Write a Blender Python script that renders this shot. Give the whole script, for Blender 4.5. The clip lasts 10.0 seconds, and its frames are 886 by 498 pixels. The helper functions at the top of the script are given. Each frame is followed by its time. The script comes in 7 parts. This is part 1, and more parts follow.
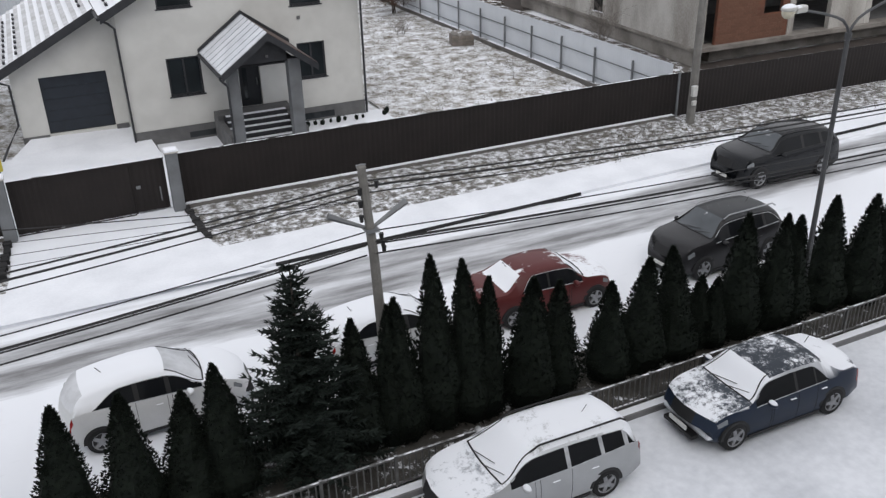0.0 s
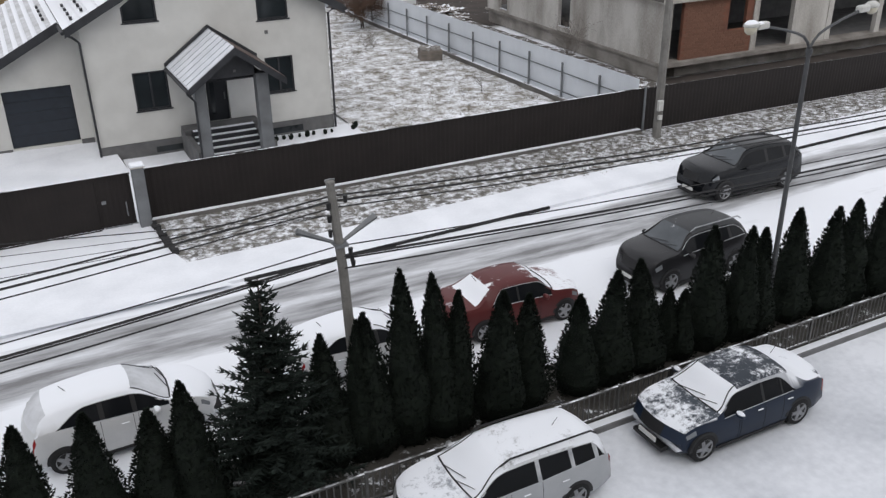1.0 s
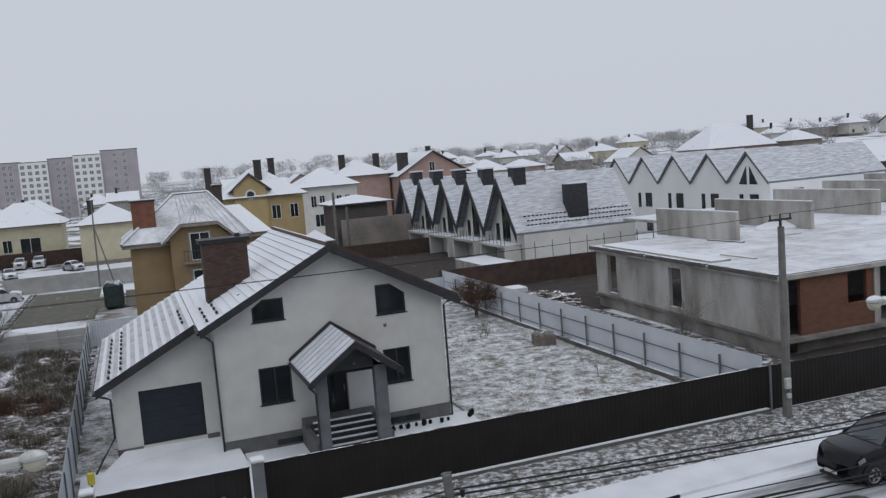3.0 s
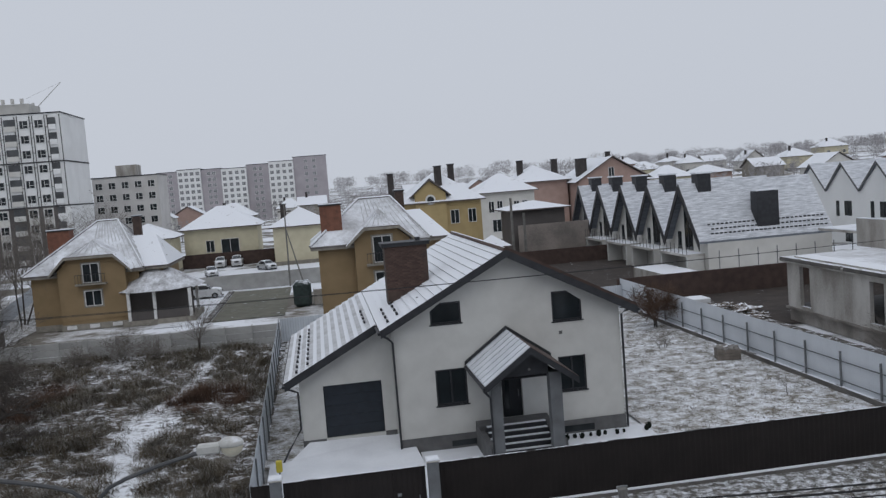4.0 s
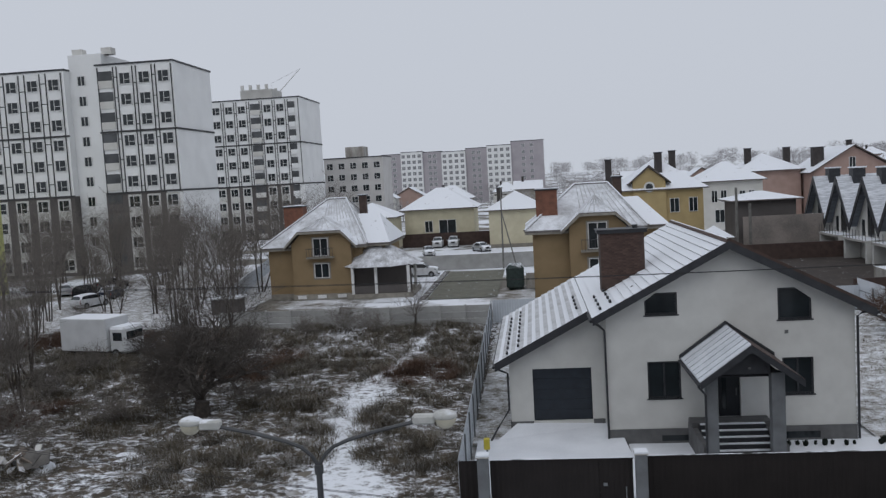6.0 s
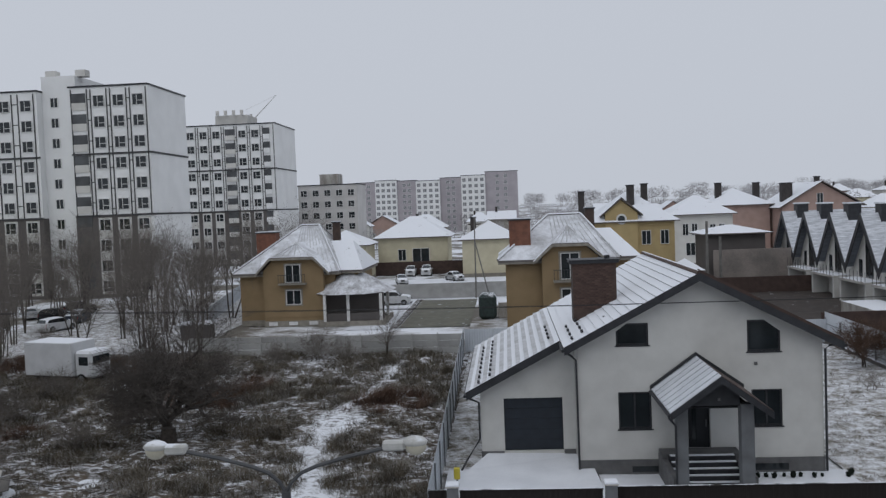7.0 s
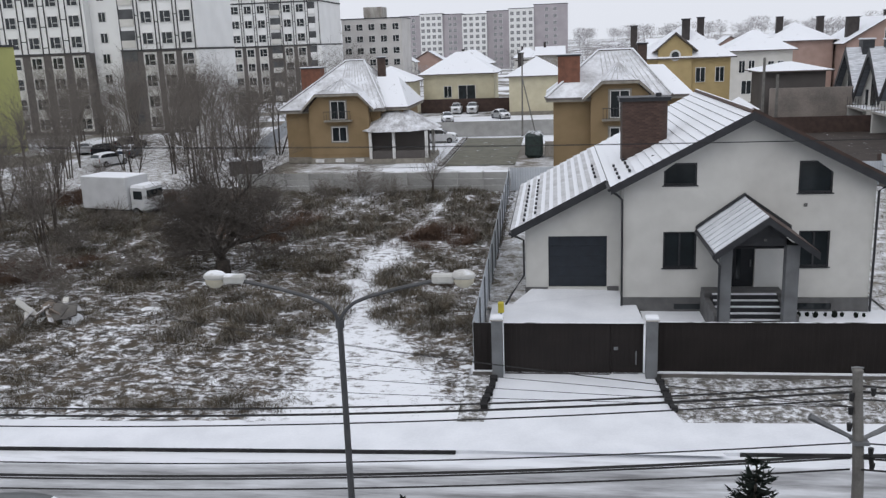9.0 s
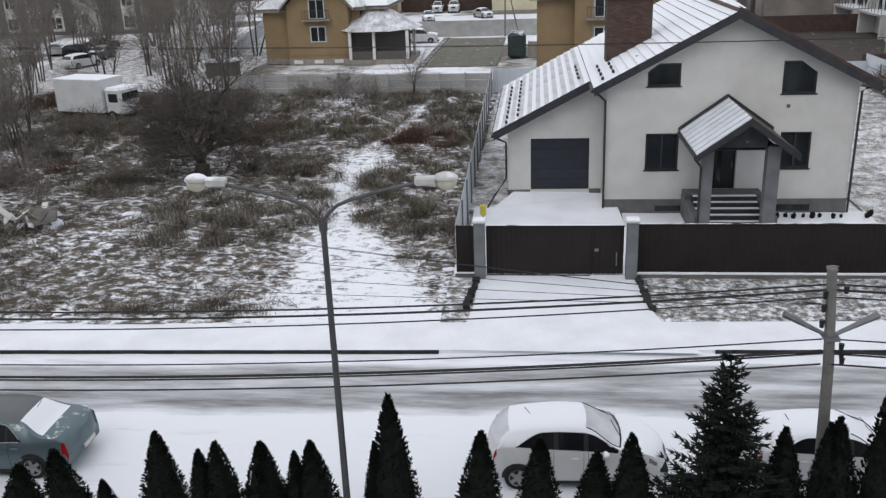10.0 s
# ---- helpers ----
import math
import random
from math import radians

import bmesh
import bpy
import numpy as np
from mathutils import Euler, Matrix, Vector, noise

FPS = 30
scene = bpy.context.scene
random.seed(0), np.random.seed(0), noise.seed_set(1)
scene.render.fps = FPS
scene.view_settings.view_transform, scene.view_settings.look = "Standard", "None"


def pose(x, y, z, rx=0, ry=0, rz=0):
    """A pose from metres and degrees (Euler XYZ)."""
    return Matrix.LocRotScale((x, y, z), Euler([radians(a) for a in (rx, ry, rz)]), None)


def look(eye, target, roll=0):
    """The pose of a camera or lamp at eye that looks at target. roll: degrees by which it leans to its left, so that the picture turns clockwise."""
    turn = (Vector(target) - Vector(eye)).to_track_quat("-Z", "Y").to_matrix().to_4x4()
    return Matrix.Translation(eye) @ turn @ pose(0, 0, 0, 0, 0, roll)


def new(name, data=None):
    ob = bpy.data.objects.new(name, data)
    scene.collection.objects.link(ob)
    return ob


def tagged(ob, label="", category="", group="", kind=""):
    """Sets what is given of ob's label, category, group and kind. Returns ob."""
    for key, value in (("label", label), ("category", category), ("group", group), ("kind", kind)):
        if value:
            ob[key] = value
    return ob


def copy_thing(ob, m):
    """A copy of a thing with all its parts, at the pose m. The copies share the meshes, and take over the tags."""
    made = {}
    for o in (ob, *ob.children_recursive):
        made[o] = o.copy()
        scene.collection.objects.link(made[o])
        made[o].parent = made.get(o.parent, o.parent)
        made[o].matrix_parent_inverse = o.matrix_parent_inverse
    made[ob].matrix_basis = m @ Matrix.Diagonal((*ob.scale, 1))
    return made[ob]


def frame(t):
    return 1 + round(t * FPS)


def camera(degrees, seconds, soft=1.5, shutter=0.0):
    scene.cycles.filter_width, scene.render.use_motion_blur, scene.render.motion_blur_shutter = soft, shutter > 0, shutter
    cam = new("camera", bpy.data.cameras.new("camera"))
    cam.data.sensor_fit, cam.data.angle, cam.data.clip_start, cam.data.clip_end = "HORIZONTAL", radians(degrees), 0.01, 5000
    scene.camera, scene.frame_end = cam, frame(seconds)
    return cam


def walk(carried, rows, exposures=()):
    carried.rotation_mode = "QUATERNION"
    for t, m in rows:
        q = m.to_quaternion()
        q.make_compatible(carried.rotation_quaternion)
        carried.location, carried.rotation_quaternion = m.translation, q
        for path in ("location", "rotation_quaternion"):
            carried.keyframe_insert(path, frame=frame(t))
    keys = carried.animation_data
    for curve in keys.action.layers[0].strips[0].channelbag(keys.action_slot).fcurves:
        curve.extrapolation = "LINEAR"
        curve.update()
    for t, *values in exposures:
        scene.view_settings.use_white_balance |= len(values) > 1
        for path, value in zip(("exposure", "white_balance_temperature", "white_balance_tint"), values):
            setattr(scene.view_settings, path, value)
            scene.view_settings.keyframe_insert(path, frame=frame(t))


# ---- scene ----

# ---- camera ----
cam = camera(54.57, 10.0, soft=1.35)
ROWS = [
    (0.0, 0.032, -0.018, 11.552, 64.06, 1.35, -25.17), (0.5, 0.035, -0.018, 11.552, 64.36, 0.70, -25.87), (1.0, 0.044, -0.018, 11.554, 64.96, 0.81, -27.13),
    (1.5, 0.054, -0.024, 11.577, 69.63, 2.09, -26.60), (2.0, 0.074, -0.005, 11.604, 76.78, 4.00, -25.22), (2.2, 0.077, -0.003, 11.607, 79.41, 4.74, -23.88),
    (3.3, 0.084, 0.053, 11.655, 84.60, 4.37, -17.74), (3.5, 0.081, 0.052, 11.657, 84.89, 4.47, -15.17), (4.0, 0.042, 0.037, 11.664, 85.37, 4.50, -8.45),
    (4.5, 0.018, 0.025, 11.662, 85.93, 3.99, -2.42), (5.0, -0.008, 0.014, 11.664, 86.17, 3.92, 2.57), (5.5, -0.021, 0.004, 11.654, 85.54, 3.60, 5.16),
    (5.7, -0.024, 0.003, 11.654, 85.14, 3.37, 6.02), (7.0, -0.032, 0.023, 11.577, 87.21, 2.24, 4.15), (7.5, -0.034, 0.023, 11.584, 87.53, 2.12, 3.11),
    (8.0, -0.033, 0.017, 11.583, 87.52, 2.03, 2.37), (8.5, -0.062, -0.007, 11.574, 85.64, 1.99, 5.66), (9.0, -0.100, -0.027, 11.557, 76.58, 2.11, 7.17),
    (9.5, -0.106, -0.049, 11.548, 71.97, 2.51, 6.63), (10.0, -0.109, -0.063, 11.546, 70.11, 2.05, 5.94),
]
EXPOSURES = [(0.0, 0.50, 6650, 11), (1.0, 0.50, 6650, 11), (1.5, 0.56, 6600, 11), (2.0, 0.26, 6500, 11), (2.2, 0.17, 6400, 11), (3.3, -0.17, 6250, 10),
             (5.7, -0.17, 6250, 10), (7.0, -0.22, 6250, 10), (8.1, -0.23, 6250, 10), (8.5, -0.22, 6250, 10), (8.7, 0.0, 6300, 10), (9.0, 0.30, 6450, 11), (9.5, 0.40, 6500, 11), (10.0, 0.40, 6500, 11)]
walk(cam, [(row[0], pose(*row[1:])) for row in ROWS], EXPOSURES)

# ---- light: an overcast winter day ----
world = bpy.data.worlds.new("overcast_sky")
scene.world = world
world.use_nodes = True
wn, wl = world.node_tree.nodes, world.node_tree.links
sky = wn.new("ShaderNodeTexSky")
sky.sky_type, sky.sun_disc = "NISHITA", False
sky.sun_elevation, sky.sun_rotation = radians(38), radians(160)
sky.dust_density, sky.air_density = 6.0, 1.5
sat = wn.new("ShaderNodeHueSaturation")
sat.inputs["Saturation"].default_value, sat.inputs["Value"].default_value = 0.25, 0.03
mixs = wn.new("ShaderNodeMixRGB")
mixs.inputs[0].default_value = 0.88
mixs.inputs[2].default_value = (0.61, 0.635, 0.685, 1)
wl.new(sky.outputs[0], sat.inputs["Color"])
wl.new(sat.outputs[0], mixs.inputs[1])
wl.new(mixs.outputs[0], wn["Background"].inputs[0])
wn["Background"].inputs[1].default_value = 1.14
sun_data = bpy.data.lights.new("sun", "SUN")
sun_data.energy, sun_data.angle, sun_data.color = 0.5, radians(40), (1.0, 0.97, 0.93)
sun = new("sun", sun_data)
sun.matrix_world = look((0, 0, 60), (12, 45, 0))


# ---- materials ----
SNOW = (0.80, 0.82, 0.86)


def mat(name, c1, c2=None, scale=3.0, rough=0.8, metal=0.0, bump=0.15, fine=40.0, snow=0.0, steep=0.55,
        stretch=(1, 1, 1), patch=1.2, rand=0.0, space="Object", spec=0.4, ragged=0.65, cover=0.0, edge=0.05):
    """Two-scale colour and relief; snow (0 to 1) lies in patches on faces that look up."""
    m = bpy.data.materials.new(name)
    m.use_nodes = True
    n, l = m.node_tree.nodes, m.node_tree.links
    b = n["Principled BSDF"]
    b.inputs["Roughness"].default_value, b.inputs["Metallic"].default_value = rough, metal
    b.inputs["Specular IOR Level"].default_value = spec
    tc, mp = n.new("ShaderNodeTexCoord"), n.new("ShaderNodeMapping")
    mp.inputs["Scale"].default_value = stretch
    if space == "World":
        geo0 = n.new("ShaderNodeNewGeometry")
        l.new(geo0.outputs["Position"], mp.inputs[0])
    else:
        l.new(tc.outputs["Object"], mp.inputs[0])
    c2 = c2 or tuple(v * 0.8 for v in c1)
    n1, n2 = n.new("ShaderNodeTexNoise"), n.new("ShaderNodeTexNoise")
    n1.inputs["Scale"].default_value, n1.inputs["Detail"].default_value = scale, 6
    n2.inputs["Scale"].default_value, n2.inputs["Detail"].default_value = fine, 3
    for q in (n1, n2):
        l.new(mp.outputs[0], q.inputs["Vector"])
    add = n.new("ShaderNodeMath")
    add.operation = "MULTIPLY_ADD"
    add.inputs[1].default_value = 0.35
    l.new(n2.outputs[0], add.inputs[0])
    l.new(n1.outputs[0], add.inputs[2])
    mr = n.new("ShaderNodeMapRange")
    mr.inputs[1].default_value, mr.inputs[2].default_value = 0.5, 0.85
    l.new(add.outputs[0], mr.inputs[0])
    mix = n.new("ShaderNodeMixRGB")
    mix.inputs[1].default_value, mix.inputs[2].default_value = (*c1, 1), (*c2, 1)
    l.new(mr.outputs[0], mix.inputs[0])
    colour = mix.outputs[0]
    if rand:
        oi, hs, mm = n.new("ShaderNodeObjectInfo"), n.new("ShaderNodeHueSaturation"), n.new("ShaderNodeMapRange")
        mm.inputs[3].default_value, mm.inputs[4].default_value = 1 - rand, 1 + rand
        l.new(oi.outputs["Random"], mm.inputs[0])
        l.new(mm.outputs[0], hs.inputs["Value"])
        l.new(colour, hs.inputs["Color"])
        colour = hs.outputs[0]
    if snow > 0:
        geo, sep = n.new("ShaderNodeNewGeometry"), n.new("ShaderNodeSeparateXYZ")
        l.new(geo.outputs["Normal"], sep.inputs[0])
        up = n.new("ShaderNodeMapRange")
        up.inputs[1].default_value, up.inputs[2].default_value = steep, steep + 0.2
        l.new(sep.outputs[2], up.inputs[0])
        n3 = n.new("ShaderNodeTexNoise")
        n3.inputs["Scale"].default_value, n3.inputs["Detail"].default_value, n3.inputs["Roughness"].default_value = patch, 9, ragged
        l.new(mp.outputs[0], n3.inputs["Vector"])
        th = n.new("ShaderNodeMapRange")
        c = 0.76 - 0.52 * snow
        th.inputs[1].default_value, th.inputs[2].default_value = c - edge * 0.6, c + edge
        level = n3.outputs[0]
        if cover:
            at, lift = n.new("ShaderNodeAttribute"), n.new("ShaderNodeMath")
            at.attribute_name = "snow_cover"
            lift.operation = "MULTIPLY_ADD"
            lift.inputs[1].default_value = cover
            l.new(at.outputs["Fac"], lift.inputs[0])
            l.new(level, lift.inputs[2])
            level = lift.outputs[0]
        l.new(level, th.inputs[0])
        mu = n.new("ShaderNodeMath")
        mu.operation = "MULTIPLY"
        l.new(up.outputs[0], mu.inputs[0])
        l.new(th.outputs[0], mu.inputs[1])
        ms = n.new("ShaderNodeMixRGB")
        ms.inputs[2].default_value = (*SNOW, 1)
        l.new(mu.outputs[0], ms.inputs[0])
        l.new(colour, ms.inputs[1])
        colour = ms.outputs[0]
        for key, dry, wet in (("Roughness", rough, 0.75), ("Metallic", metal, 0.0)):
            mv = n.new("ShaderNodeMapRange")
            mv.inputs[3].default_value, mv.inputs[4].default_value = dry, wet
            l.new(mu.outputs[0], mv.inputs[0])
            l.new(mv.outputs[0], b.inputs[key])
    l.new(colour, b.inputs["Base Color"])
    if bump:
        bp = n.new("ShaderNodeBump")
        bp.inputs["Strength"].default_value, bp.inputs["Distance"].default_value = bump, 0.03
        l.new(add.outputs[0], bp.inputs["Height"])
        l.new(bp.outputs[0], b.inputs["Normal"])
    return m


snow_mat = mat("snow", (0.80, 0.82, 0.86), (0.70, 0.72, 0.76), 0.7, 0.75, fine=14, bump=0.25, space="World")
lot_snow = mat("trodden_snow", (0.80, 0.82, 0.86), (0.56, 0.58, 0.62), 0.30, 0.7, fine=5, bump=0.35, space="World")
grass_mat = mat("dry_grass_ground", (0.098, 0.076, 0.054), (0.040, 0.035, 0.028), 0.9, 0.95, fine=9, bump=0.6, snow=0.43, patch=2.2, space="World", ragged=0.80, cover=0.30, edge=0.07, stretch=(0.9, 1.25, 1))
lawn_mat = mat("snowy_lawn", (0.22, 0.195, 0.15), (0.12, 0.105, 0.08), 2.0, 0.95, fine=12, bump=0.5, snow=0.54, patch=1.1, space="World", ragged=0.88, edge=0.10)
verge_mat = mat("verge_soil", (0.185, 0.175, 0.158), (0.085, 0.08, 0.072), 2.5, 0.95, fine=14, bump=0.5, snow=0.47, patch=3.6, space="World", ragged=0.76, edge=0.09)
soil_mat = mat("dark_soil", (0.12, 0.108, 0.095), (0.06, 0.054, 0.048), 2.5, 0.95, fine=14, bump=0.4, snow=0.42, patch=1.6, space="World", ragged=0.8)
field_soil = mat("bare_brown_earth", (0.062, 0.050, 0.043), (0.038, 0.031, 0.028), 0.8, 0.95, fine=6, bump=0.5, snow=0.24, patch=0.9, space="World", ragged=0.8)
strip_soil = mat("snow_dusted_soil", (0.075, 0.07, 0.062), (0.04, 0.037, 0.033), 2.5, 0.95, fine=14, bump=0.4, snow=0.33, patch=1.6, space="World", ragged=0.8)
far_ground = mat("far_ground", (0.20, 0.18, 0.15), (0.12, 0.11, 0.095), 0.05, 0.95, fine=0.6, bump=0.2, snow=0.55, patch=0.06, space="World")
stucco = mat("white_stucco", (0.575, 0.572, 0.548), (0.51, 0.507, 0.485), 1.2, 0.9, fine=60, bump=0.12)
stucco_grey = mat("grey_stucco", (0.17, 0.18, 0.19), (0.12, 0.125, 0.13), 1.5, 0.85, fine=50, bump=0.15)
plinth_mat = mat("grey_plinth_plaster", (0.145, 0.145, 0.146), (0.095, 0.095, 0.096), 2.0, 0.85, fine=50, bump=0.2)
tile_mat = mat("snowy_roof_tile", (0.10, 0.06, 0.045), (0.06, 0.04, 0.032), 3.0, 0.7, fine=25, bump=0.2, snow=1.0, steep=0.6, patch=1.8)
tile_bare = mat("brown_metal_tile", (0.075, 0.042, 0.032), (0.045, 0.028, 0.022), 3.0, 0.5, fine=25, bump=0.15, snow=0.12, steep=0.6)
trim_dark = mat("anthracite_trim", (0.035, 0.037, 0.042), (0.022, 0.023, 0.027), 3.0, 0.5, bump=0.05)
door_dark = mat("anthracite_door", (0.020, 0.026, 0.036), (0.014, 0.018, 0.025), 3.0, 0.45, bump=0.05)
brown_sheet = mat("brown_profiled_sheet", (0.021, 0.0175, 0.0165), (0.015, 0.0125, 0.012), 1.0, 0.55, metal=0.0, fine=30, bump=0.06, snow=0.6, steep=0.8, spec=0.2)
grey_sheet = mat("grey_profiled_sheet", (0.50, 0.53, 0.57), (0.42, 0.45, 0.485), 0.8, 0.45, metal=0.0, fine=20, bump=0.08)
pale_sheet = mat("pale_coated_sheet", (0.64, 0.67, 0.71), (0.57, 0.60, 0.64), 0.8, 0.5, fine=20, bump=0.05)
post_grey = mat("grey_painted_steel", (0.20, 0.21, 0.22), (0.14, 0.15, 0.155), 2.0, 0.5, metal=0.3, bump=0.08)
rail_mat = mat("dull_steel_railing", (0.13, 0.128, 0.125), (0.08, 0.078, 0.076), 4.0, 0.55, metal=0.4, bump=0.1, snow=0.5, steep=0.7)
concrete = mat("weathered_concrete", (0.55, 0.535, 0.505), (0.26, 0.24, 0.215), 0.6, 0.9, fine=22, bump=0.3, stretch=(1, 1, 0.35), snow=0.9, steep=0.75)
concrete_dark = mat("damp_concrete", (0.16, 0.15, 0.14), (0.09, 0.085, 0.08), 1.2, 0.9, fine=22, bump=0.3, snow=0.7, steep=0.75)
pole_mat = mat("concrete_pole", (0.20, 0.195, 0.183), (0.125, 0.12, 0.112), 2.0, 0.9, fine=25, bump=0.3)
kerb_mat = mat("wet_kerb_stone", (0.040, 0.040, 0.041), (0.026, 0.026, 0.027), 2.0, 0.9, fine=30, bump=0.3, rand=0.25, spec=0.1)
kerb_light = mat("snowy_kerb", (0.20, 0.20, 0.20), (0.13, 0.13, 0.13), 2.0, 0.8, fine=30, bump=0.3, snow=0.85, steep=0.7)
brick_red = mat("red_brick_infill", (0.20, 0.085, 0.055), (0.13, 0.06, 0.042), 2.0, 0.9, fine=25, bump=0.3)
brick_chim = mat("brown_brick", (0.085, 0.058, 0.048), (0.055, 0.04, 0.034), 3.0, 0.9, fine=30, bump=0.3)
# lighter bluish base puts part of the sky's reflection into the pane colour
glass_dark = mat("dark_window_glass", (0.024, 0.030, 0.034), (0.014, 0.017, 0.019), 1.0, 0.08, bump=0.0, spec=0.5)
wire_mat = mat("black_cable", (0.012, 0.012, 0.013), None, 3, 0.6, bump=0)
steel_thin = mat("galvanised_bracket", (0.22, 0.23, 0.24), (0.15, 0.155, 0.16), 4, 0.5, metal=0.5, bump=0.1)
lamp_mat = mat("lamp_post_grey", (0.085, 0.088, 0.092), (0.06, 0.062, 0.066), 3, 0.5, metal=0.3, bump=0.1)
lamp_head = mat("lamp_housing", (0.55, 0.55, 0.53), (0.42, 0.42, 0.40), 4, 0.45, bump=0.05, snow=0.4, steep=0.4)
lamp_glass = mat("lamp_cover", (0.55, 0.52, 0.42), (0.45, 0.42, 0.33), 4, 0.25, bump=0)
thuja_mat = mat("thuja_leaf", (0.012, 0.017, 0.012), (0.008, 0.011, 0.009), 8, 0.8, bump=0.2, spec=0.15)
spruce_mat = mat("spruce_needle", (0.018, 0.026, 0.021), (0.009, 0.013, 0.011), 8, 0.8, bump=0.1, spec=0.2)
bark_mat = mat("bark", (0.080, 0.068, 0.058), (0.045, 0.038, 0.034), 6, 0.95, bump=0.3)
twig_mat = mat("twigs", (0.19, 0.170, 0.152), (0.12, 0.107, 0.096), 6, 0.95, bump=0)
weed_mat = mat("dry_weeds", (0.125, 0.102, 0.070), (0.055, 0.048, 0.036), 1.0, 0.95, bump=0, space="World")
rust_weed = mat("reddish_weeds", (0.115, 0.070, 0.048), (0.062, 0.040, 0.030), 1.0, 0.95, bump=0, space="World")
frost_weed = mat("frosted_weeds", (0.42, 0.41, 0.40), (0.24, 0.225, 0.21), 1.0, 0.95, bump=0, space="World")
car_glass = mat("dark_car_glass", (0.010, 0.011, 0.013), (0.007, 0.008, 0.009), 1.0, 0.12, bump=0.0, spec=0.18)
tyre_mat = mat("tyre_rubber", (0.015, 0.015, 0.016), None, 6, 0.85, bump=0.1)
rim_mat = mat("alloy_rim", (0.35, 0.36, 0.37), (0.25, 0.25, 0.26), 6, 0.4, metal=0.7, bump=0)
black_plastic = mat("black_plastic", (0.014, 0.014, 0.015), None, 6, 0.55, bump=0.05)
lens_red = mat("red_tail_lens", (0.30, 0.012, 0.012), None, 6, 0.2, bump=0)
lens_clear = mat("headlight_lens", (0.22, 0.235, 0.25), None, 6, 0.15, bump=0)
plate_mat = mat("plate_white", (0.62, 0.62, 0.60), None, 6, 0.5, bump=0)
ochre = mat("ochre_stucco", (0.27, 0.195, 0.11), (0.23, 0.165, 0.09), 0.8, 0.9, fine=30, bump=0.1)
yellow_st = mat("yellow_stucco", (0.44, 0.34, 0.17), (0.38, 0.29, 0.145), 0.8, 0.9, fine=30, bump=0.1)
cream_st = mat("cream_stucco", (0.56, 0.52, 0.38), (0.48, 0.44, 0.32), 0.8, 0.9, fine=30, bump=0.1)
# salmon greyed for far houses: some distance haze is mixed into the colour
salmon_st = mat("salmon_brick", (0.40, 0.285, 0.245), (0.34, 0.24, 0.205), 0.8, 0.9, fine=30, bump=0.1)
pale_st = mat("pale_stucco", (0.62, 0.61, 0.58), (0.54, 0.53, 0.50), 0.6, 0.9, fine=30, bump=0.1)
stone_base = mat("stone_plinth", (0.30, 0.28, 0.24), (0.2, 0.185, 0.16), 2.0, 0.9, fine=30, bump=0.2)
roof_snow = mat("snow_covered_roof", (0.13, 0.11, 0.10), (0.08, 0.07, 0.065), 1.5, 0.7, fine=12, bump=0.2, snow=0.80, steep=0.3, patch=0.9, ragged=0.75)
tile_snow = mat("thinly_snowed_tiles", (0.14, 0.125, 0.12), (0.09, 0.08, 0.075), 1.5, 0.7, fine=12, bump=0.25, snow=0.66, steep=0.3, patch=0.8, ragged=0.75, edge=0.22, stretch=(1.6, 1, 1))
slate_snow = mat("snow_dusted_slate", (0.20, 0.22, 0.25), (0.13, 0.145, 0.17), 1.5, 0.6, fine=10, bump=0.25, snow=0.72, steep=0.3, patch=1.6, stretch=(0.6, 4, 4), edge=0.34)
white_panel = mat("white_facade_panel", (0.80, 0.805, 0.80), (0.73, 0.735, 0.73), 0.3, 0.8, fine=8, bump=0.05)
brown_panel = mat("brown_facade_panel", (0.115, 0.104, 0.10), (0.085, 0.077, 0.074), 0.3, 0.8, fine=8, bump=0.05)
# mauve paled for the distant blocks: haze is put into the colour
mauve_hazed = mat("mauve_panel_hazed", (0.42, 0.39, 0.41), (0.36, 0.335, 0.355), 0.3, 0.8, fine=8, bump=0.05)
white_frame = mat("white_window_frame", (0.70, 0.70, 0.69), None, 2, 0.5, bump=0)
brown_door = mat("dark_entrance_door", (0.024, 0.027, 0.032), (0.016, 0.018, 0.022), 4, 0.4, bump=0.05)
entry_panel_white = mat("white_entry_panel", (0.66, 0.66, 0.64), (0.58, 0.58, 0.56), 1.0, 0.6, bump=0.05)
truck_white = mat("truck_box_white", (0.62, 0.63, 0.64), (0.52, 0.53, 0.54), 0.8, 0.6, bump=0.05, snow=0.95, steep=0.6)
strip_dark = mat("dark_facade_strip", (0.06, 0.06, 0.062), (0.045, 0.045, 0.047), 1.0, 0.8, bump=0.05)
lime_st = mat("lime_facade_panel", (0.46, 0.47, 0.18), (0.40, 0.41, 0.16), 0.3, 0.8, bump=0.05)
yellow_plastic = mat("yellow_plastic", (0.60, 0.50, 0.06), None, 2, 0.5, bump=0)
green_tarp = mat("dark_green_tarp", (0.035, 0.055, 0.05), (0.02, 0.03, 0.03), 3, 0.6, bump=0.3, snow=0.5)
terrace_brick = mat("brown_brick_fence", (0.078, 0.052, 0.044), (0.05, 0.034, 0.03), 1.5, 0.9, fine=20, bump=0.3)


